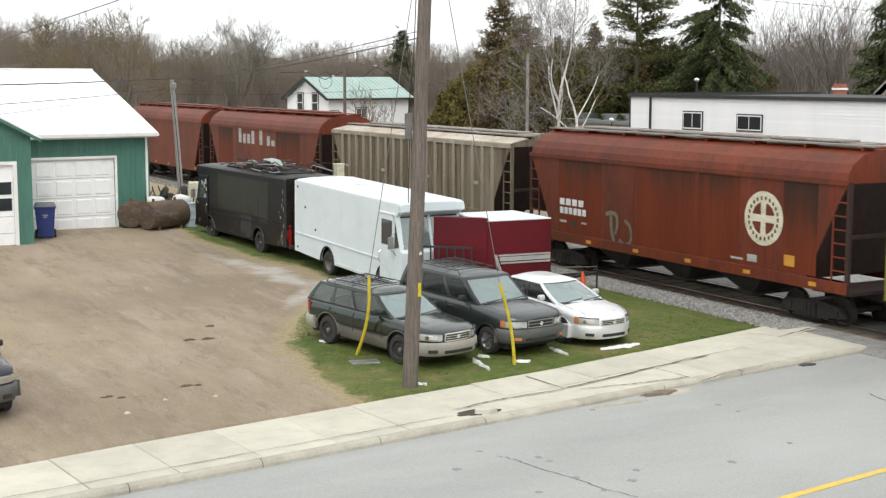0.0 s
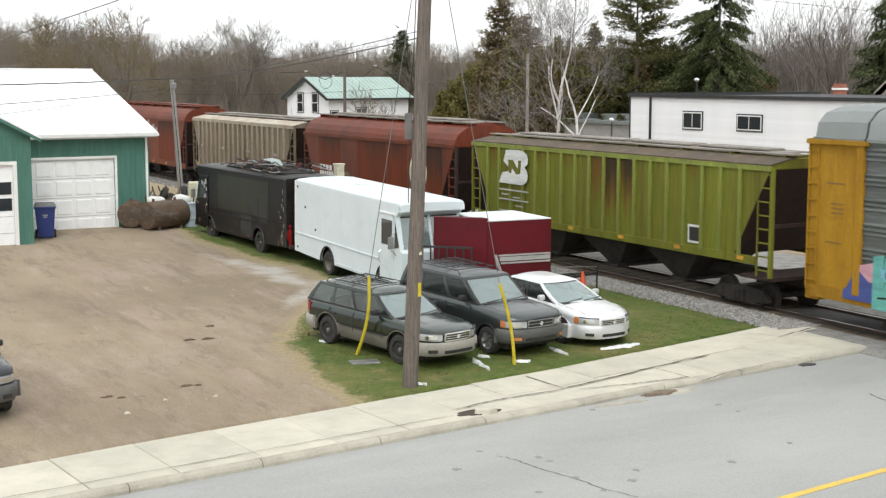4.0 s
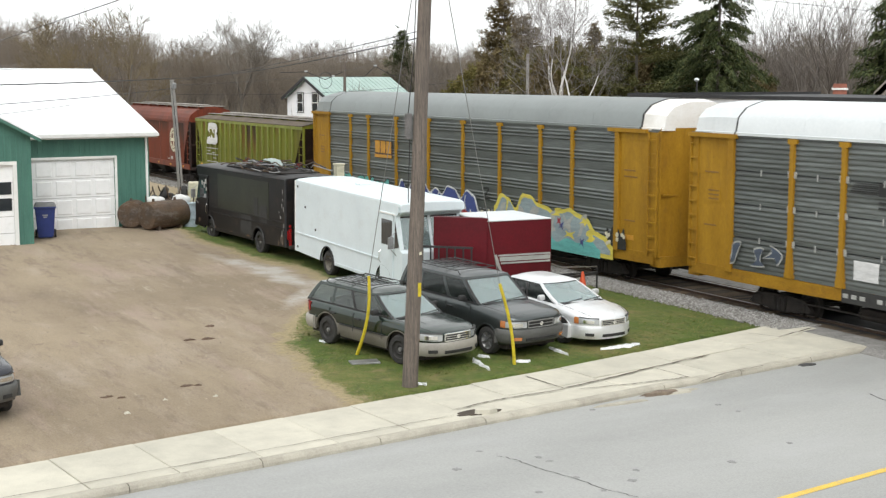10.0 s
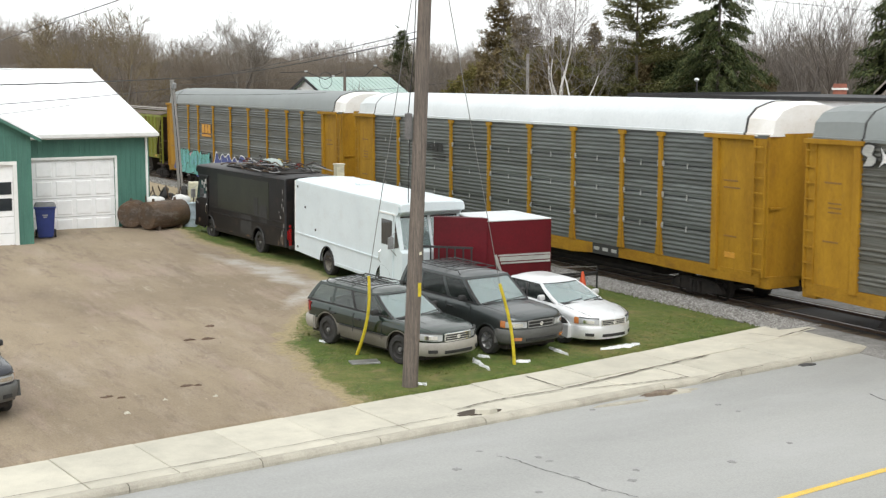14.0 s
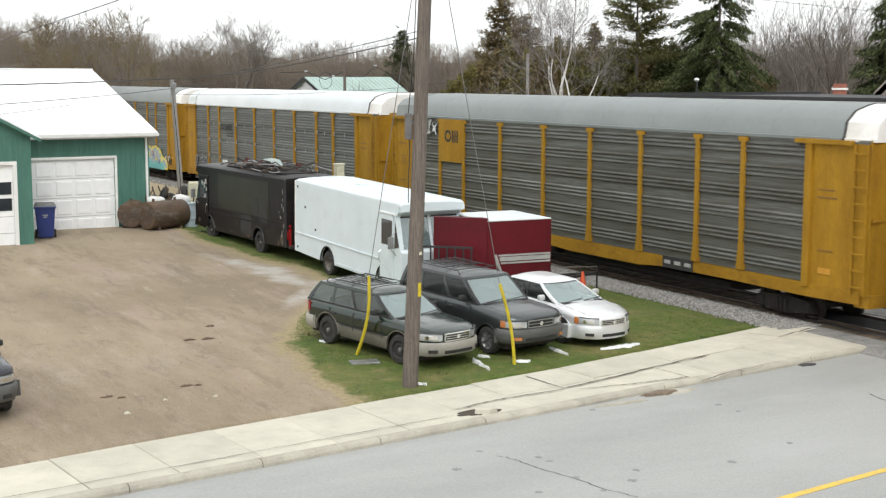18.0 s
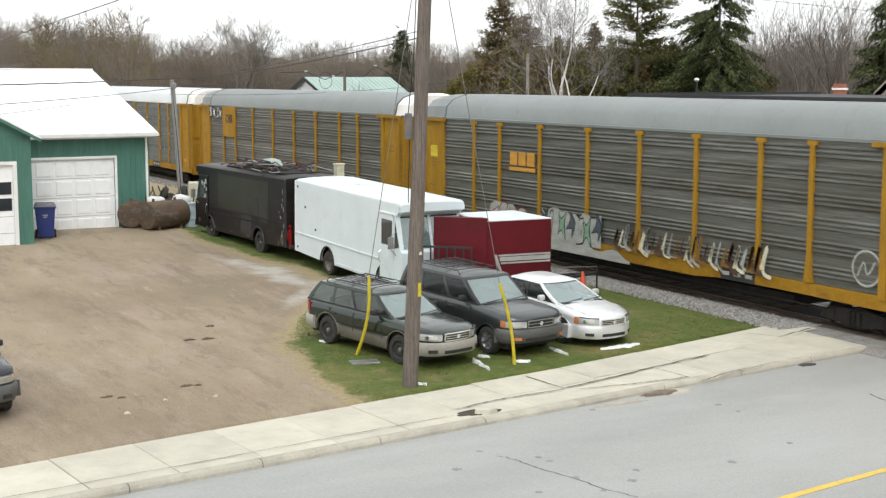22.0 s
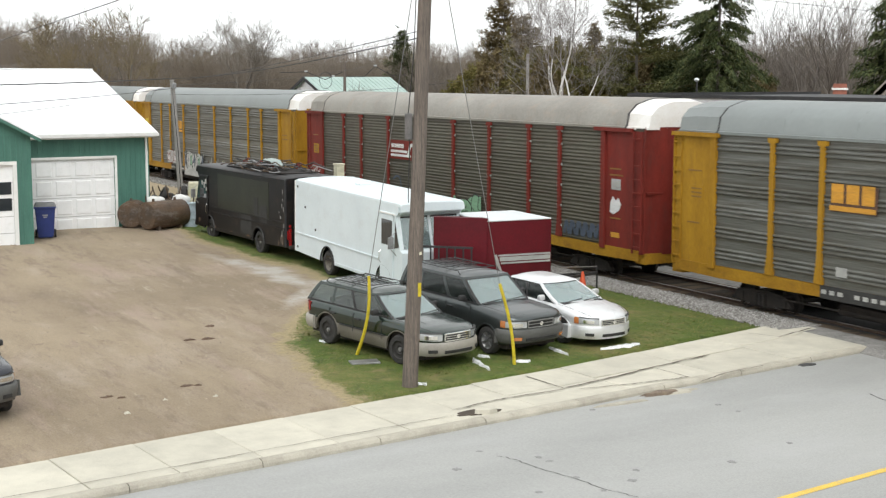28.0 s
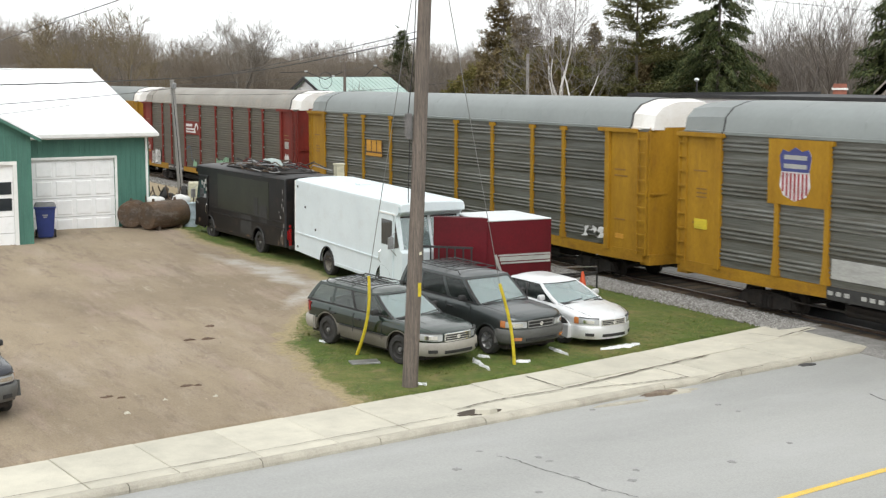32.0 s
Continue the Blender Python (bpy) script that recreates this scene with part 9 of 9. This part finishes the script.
    for i in range(6):
        shard(c0, (i * 2) % 5, 17.6 + i * 1.05, 1.3, 0.75, 0.8, 0.1, 0.0, "p_lgrey", 0.0515)
    for x, z, m in ((18.0, 1.15, "p_red"), (20.6, 1.2, "p_navy"), (21.7, 1.75, "p_red"), (21.85, 1.6, "p_navy"), (23.1, 1.15, "p_navy")):
        shard(c0, 3, x - 0.14, z - 0.16, 0.3, 0.34, 0.02, 0.0, m, 0.056)
    for x in (16.55, 17.15, 24.7, 25.3):
        blob(c0, "graffiti", hump(x - 0.28, x + 0.3, 1.15, [1.5, 1.8, 1.6, 1.85, 1.4]), "p_black", 0.043)
        for k in range(5):
            blob(c0, "graffiti", oval(x + rnd.uniform(-0.2, 0.2), 1.45 + rnd.uniform(-0.2, 0.25), 0.08, 0.07, 8), "p_cream", 0.058 + k * 0.0004)
    stroke(c0, "graffiti", [(16.5, 2.5), (16.9, 2.5), (16.6, 2.15), (17.0, 2.12)], 0.09, "p_black", 0.044)
    # second carrier: black lined mark, white plate, pale scribble
    for i in range(6):
        part("emblem_line", B(6.5 + i * 0.04, 7.5, -SIDE - 0.048, -SIDE - 0.04, 3.72 + i * 0.05, 3.745 + i * 0.05), "p_black", c1)
    part("emblem_block", B(7.5, 7.95, -SIDE - 0.048, -SIDE - 0.04, 3.70, 4.02), "p_black", c1)
    part("emblem_block", B(8.0, 8.35, -SIDE - 0.048, -SIDE - 0.04, 3.70, 4.02), "p_black", c1)
    for z, a in ((3.5, 7.5), (3.36, 7.5)):
        bar(c1, "stencil", a, 8.6, z, z + 0.06, "p_black", out=0.045)
    bar(c1, "white_plate", 6.75, 7.6, 1.5, 2.0, "p_white", out=0.045, label="white data plate")
    graffiti(c1, 2.0, 4.2, 1.35, 2.05, None, ["p_dullblue"], "p_lgrey", 3, 31, "faded pale scribbled graffiti")
    # third carrier: yellow plate with two dark curved strokes
    part("emblem_plate", B(4.48, 6.25, -SIDE - 0.10, -SIDE - 0.086, 3.35, 5.02), "rack_yellow", c2, "yellow emblem plate")
    blob(c2, "emblem_ring", oval(5.15, 4.36, 0.26, 0.24, 20), "p_black", 0.106, "dark rounded emblem shape")
    blob(c2, "emblem_ring", oval(5.17, 4.36, 0.16, 0.14, 20), "rack_yellow", 0.110)
    for x in (5.5, 5.68, 5.86):
        part("emblem_bar", B(x, x + 0.1, -SIDE - 0.115, -SIDE - 0.105, 4.12, 4.6), "p_black", c2)
    graffiti(c2, 2.1, 4.2, 4.3, 5.0, None, ["p_lgrey", "p_white"], "p_black", 4, 33, "white block graffiti with black shadows")
    # fourth carrier
    block_mark(c3, 7.0, 8.75, 3.3, 3.98)
    graffiti(c3, 5.7, 8.25, 1.3, 2.1, "p_lgrey", ["p_white", "p_lgrey"], "rack_red", 4, 36, "white graffiti edged in dark red")
    graffiti(c3, 9.25, 12.9, 1.05, 2.25, "p_lgrey", ["p_dullblue", "p_lgrey", "p_green"], "p_black", 7, 37, "grey-green graffiti with black outlines")
    for q in range(26):
        x, m = 13.6 + q * 0.28, ("p_brown", "p_cream", "p_lgrey", "p_stencil")[q % 4]
        stroke(c3, "graffiti", [(x, 1.1 + 0.3 * rnd.random()), (x + 0.25, 1.8 + 0.2 * rnd.random()), (x + 0.1, 1.3), (x + 0.45, 1.0 + 0.3 * rnd.random())], rnd.uniform(0.05, 0.14), m, 0.046 + q * 0.0004, "faded cream and brown scribbled graffiti" if q == 0 else "")
    blob(c3, "graffiti", hump(9.2, 14.5, 0.72, [1.0, 1.15, 1.05, 1.12, 0.95, 1.1, 0.8]), "p_lgrey", 0.046)
    blob(c3, "graffiti", oval(24.5, 1.85, 0.5, 0.48, 20), "p_lgrey", 0.044)
    blob(c3, "graffiti", oval(24.5, 1.85, 0.44, 0.42, 20), "galv_tan", 0.048)
    stroke(c3, "graffiti", [(24.2, 1.6), (24.4, 2.0), (24.55, 1.7), (24.8, 2.05)], 0.05, "p_lgrey", 0.052)
    # fifth carrier, dark red
    part("emblem_plate", B(9.2, 11.9, -SIDE - 0.055, -SIDE - 0.04, 3.22, 4.02), "rack_red", c4, "dark red emblem plate")
    for i in range(7):
        part("emblem_block", B(9.4 + i * 0.17, 9.53 + i * 0.17, -SIDE - 0.062, -SIDE - 0.055, 3.70, 3.86), "p_white", c4)
    for z, b in ((3.50, 10.9), (3.33, 11.2)):
        part("emblem_bar", B(9.35, b, -SIDE - 0.062, -SIDE - 0.055, z, z + 0.1), "p_white", c4)
    stroke(c4, "emblem_stroke", [(10.95, 3.36), (11.08, 3.62), (11.22, 3.82), (11.45, 3.84), (11.6, 3.7), (11.6, 3.55)], 0.15, "p_white", 0.064)
    graffiti(c4, 1.9, 4.0, 1.05, 2.08, "p_lgrey", ["p_lgrey", "p_white"], "p_black", 3, 41, "white bubble graffiti with black outlines")
    graffiti(c4, 14.97, 17.1, 1.05, 2.2, "p_green", ["p_green"], "p_black", 3, 42, "pale green graffiti with black outlines")
    for q in range(5):
        stroke(c4, "graffiti", [(22.8 + q * 0.4, 1.35), (22.95 + q * 0.4, 1.8), (23.1 + q * 0.4, 1.4), (23.25 + q * 0.4, 1.85)], 0.13, "p_dullblue", 0.044 + q * 0.0006)
    stroke(c4, "graffiti", [(9.6, 2.35), (10.0, 2.5), (10.3, 2.35), (10.5, 1.8), (10.9, 1.6), (11.2, 1.5)], 0.10, "p_dullblue", 0.045)
    blob(c4, "graffiti", hump(10.7, 11.5, 1.32, [1.5, 1.75, 1.6, 1.65, 1.4]), "p_green", 0.046)
    for x, z, w in ((0.85, 1.95, 0.16), (1.1, 2.0, 0.14), (1.35, 1.9, 0.2)):
        shard(c4, int(x * 10) % 5, x, z, w + 0.1, 0.42, 0.05, 0.0, "p_white", 0.03)
    bar(c4, "notice", 0.8, 1.5, 1.82, 1.88, "p_orange", out=0.03)
    bar(c4, "notice", 25.45, 25.95, 3.05, 3.4, "p_lgrey", out=0.03, label="white notice plate")
    blob(c4, "emblem", [(25.4, 2.3), (25.6, 2.25), (25.9, 2.4), (26.0, 2.6), (25.85, 2.8), (25.7, 2.7), (25.55, 2.82), (25.4, 2.6)], "p_white", 0.03)
    # sixth carrier
    block_mark(c5, 6.6, 8.2, 3.22, 3.92)
    bar(c5, "white_plate", 6.9, 7.3, 1.5, 1.75, "p_lgrey", out=0.045)
    graffiti(c5, 23.5, 25.0, 1.36, 1.82, None, ["p_white"], "galv_tan", 3, 51, "small white scribbled graffiti")
    # seventh carrier: shield
    part("emblem_plate", B(4.05, 6.35, -SIDE - 0.10, -SIDE - 0.086, 3.22, 5.0), "rack_yellow", c6, "yellow emblem plate")
    sh = [(4.58, 4.12), (4.5, 4.55), (4.62, 4.72), (4.85, 4.66), (5.1, 4.80), (5.35, 4.68), (5.6, 4.74), (5.72, 4.55), (5.64, 4.12), (5.7, 3.75), (5.55, 3.48), (5.1, 3.34), (4.68, 3.48), (4.52, 3.75)]
    blob(c6, "shield", sh, "p_white", 0.106, "shield emblem with stripes")
    blob(c6, "shield_top", [(4.58, 4.13), (4.5, 4.55), (4.62, 4.72), (4.85, 4.66), (5.1, 4.80), (5.35, 4.68), (5.6, 4.74), (5.72, 4.55), (5.64, 4.13)], "p_navy", 0.110)
    for i in range(7):
        x = 4.62 + i * 0.15
        lo = 3.36 + 0.35 * abs((x - 5.1) / 0.6) ** 2
        part("shield_stripe", B(x, x + 0.075, -SIDE - 0.114, -SIDE - 0.108, lo, 4.10), "p_red", c6)
    for z in (4.46, 4.22):
        part("shield_bar", B(4.68, 5.55, -SIDE - 0.116, -SIDE - 0.111, z, z + 0.12), "p_lgrey", c6)
    bar(c6, "bright_panel", 6.5, 9.0, 1.42, 1.95, "p_lgrey", out=0.04, label="pale replaced panel strip")
    bar(c3, "notice", 0.85, 1.42, 3.5, 3.95, "p_lemon", out=0.035, label="yellow notice plate with worn lines")
    bar(c6, "notice", 0.85, 1.42, 2.2, 2.5, "p_lemon", out=0.035, label="yellow notice plate with worn lines")
    # rust run-off on the hoppers, thinning downwards in streaks
    for x0, x1, foot, dark in STAINS:
        part("rust_run", B(x0, x1, -SIDE - 0.006, -SIDE + 0.001, 1.70, 4.07), wash("rust_run", (0.150, 0.160, 0.020), (0.13, 0.062, 0.010), (0.030, 0.019, 0.010) if dark else (0.10, 0.058, 0.012), foot), hop4, "brown rust run-off")
    for x0, x1, foot in ((1.9, 4.4, 3.2), (6.3, 9.2, 3.4), (9.4, 11.2, 3.3), (13.0, 14.3, 2.4)):
        part("grime_run", B(x0, x1, -SIDE - 0.006, -SIDE + 0.001, 1.40, 3.86), wash("grime_run", (0.150, 0.028, 0.009), (0.075, 0.022, 0.010), (0.028, 0.015, 0.011), foot), hop3, "dark grime run-off")
    for x0, x1, foot in ((1.6, 4.0, 2.9), (10.6, 13.8, 2.8)):
        part("grime_run", B(x0, x1, -SIDE - 0.006, -SIDE + 0.001, 1.40, 3.86), wash("grime_run", (0.150, 0.028, 0.009), (0.075, 0.022, 0.010), (0.028, 0.015, 0.011), foot), hop1, "dark grime run-off")
    # hoppers
    blob(hop3, "emblem", oval(12.23, 2.76, 0.78, 0.76, 32), "p_cream", 0.012, "cream oval emblem with a cross")
    blob(hop3, "emblem_ring", oval(12.23, 2.76, 0.70, 0.68, 32), "p_cream", 0.016)
    for a in range(4):
        t0, t1 = radians(a * 90 + 14), radians(a * 90 + 76)
        pts = [(12.23 + 0.46 * math.cos(t0 + (t1 - t0) * k / 6), 2.76 + 0.45 * math.sin(t0 + (t1 - t0) * k / 6)) for k in range(7)] + [(12.23 + 0.14 * math.cos((t0 + t1) / 2), 2.76 + 0.14 * math.sin((t0 + t1) / 2))]
        blob(hop3, "emblem_quarter", pts, "hopper_red", 0.02)
    for k in range(22):
        a = 2 * math.pi * k / 22
        x, z = 12.23 + 0.59 * math.cos(a), 2.76 + 0.57 * math.sin(a)
        part("emblem_mark", B(x - 0.035, x + 0.035, -SIDE - 0.026, -SIDE - 0.02, z - 0.05, z + 0.05), "p_brown", hop3)
    for z, xs in ((2.32, (1.98, 2.36, 2.74, 3.12)), (2.02, (2.0, 2.27, 2.54, 2.81, 3.08, 3.35))):
        for x in xs:
            bar(hop3, "stencil", x, x + (0.28 if z > 2.2 else 0.2), z, z + 0.22, "p_white", out=0.012)
    for x, z, w, h in ((2.0, 1.72, 0.4, 0.08), (2.7, 1.62, 0.25, 0.18), (3.3, 1.75, 0.3, 0.06), (10.9, 1.5, 0.5, 0.06), (11.6, 1.5, 0.4, 0.2)):
        bar(hop3, "stencil", x, x + w, z, z + h, "p_lgrey" if w > 0.28 else "p_black", out=0.012)
    bar(hop3, "yellow_plate", 13.1, 13.5, 1.55, 1.85, "p_orange", out=0.014)
    stroke(hop3, "graffiti", [(4.7, 2.2), (5.0, 2.28), (5.3, 2.2), (5.35, 1.9), (5.25, 1.6)], 0.14, "p_drab", 0.012)
    stroke(hop3, "graffiti", [(5.0, 2.2), (5.05, 1.7), (5.2, 1.35)], 0.16, "p_drab", 0.014)
    stroke(hop3, "graffiti", [(5.75, 2.1), (6.05, 1.9), (6.1, 1.5), (5.8, 1.3), (5.45, 1.45)], 0.12, "p_drab", 0.012)
    for x, h in ((5.0, 0.85), (5.7, 0.5), (6.35, 0.5), (7.0, 0.7), (8.2, 0.85), (9.3, 0.5), (9.95, 0.3)):
        bar(hop1, "stencil", x, x + 0.42, 3.1, 3.1 + h, "p_lgrey", out=0.012, label="faded white lettering")
    for x in (5.6, 6.6, 8.4):
        part("weld_seam", B(x - 0.01, x + 0.01, -SIDE - 0.008, -SIDE + 0.002, 1.4, 3.9), "hopper_red", hop1)
    for x in (3.2, 6.2, 9.3, 12.3):
        part("weld_seam", B(x - 0.012, x + 0.012, -SIDE - 0.008, -SIDE + 0.002, 1.4, 3.9), "hopper_red", hop3)
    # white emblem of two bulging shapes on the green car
    put = lambda pts: [(2.25 + u * 0.0281, 4.06 - v * 0.0172) for u, v in pts]
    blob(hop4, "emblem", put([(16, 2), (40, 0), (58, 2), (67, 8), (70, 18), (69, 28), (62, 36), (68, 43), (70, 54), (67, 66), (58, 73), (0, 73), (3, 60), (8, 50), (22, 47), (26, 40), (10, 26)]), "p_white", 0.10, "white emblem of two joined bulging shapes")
    blob(hop4, "emblem_notch", put([(22, 22), (34, 22), (46, 40), (47, 22), (54, 22), (52, 50), (42, 52), (32, 38), (30, 50), (24, 50)]), "hopper_green", 0.107)
    for z in (2.55, 2.2, 1.78):
        bar(hop4, "stencil", 2.25, 4.25, z, z + 0.05, "p_lgrey", out=0.10)
    for x, z in ((2.4, 2.38), (3.2, 2.3), (3.4, 2.0)):
        bar(hop4, "stencil", x, x + 0.5, z, z + 0.05, "p_lgrey", out=0.10)
    bar(hop4, "data_plate", 13.15, 13.75, 1.75, 2.3, "p_white", out=0.02, label="white framed black data plate")
    bar(hop4, "data_plate", 13.22, 13.68, 1.82, 2.23, "p_black", out=0.025)
    for x in (1.3, 5.0, 9.0, 13.0):
        bar(hop2, "stencil", x + 0.3, x + 0.75, 2.6, 2.72, "p_lgrey", out=0.01)


build_marks()


# ---- what moves ----
def motions():
    times = [0.5 * i for i in range(65)]
    for car, x in MOVING:
        walk(car, [(t, pose(x - run(t), TRACK_Y, 0)) for t in times])
    for w, (x, y, z), r in WHEELS:
        rows, t = [], 0.0
        while t < 32.001:
            rows.append((t, pose(x, y, z, 0, -math.degrees(run(t) / r), 0)))
            t += 0.1
        walk(w, rows)


motions()
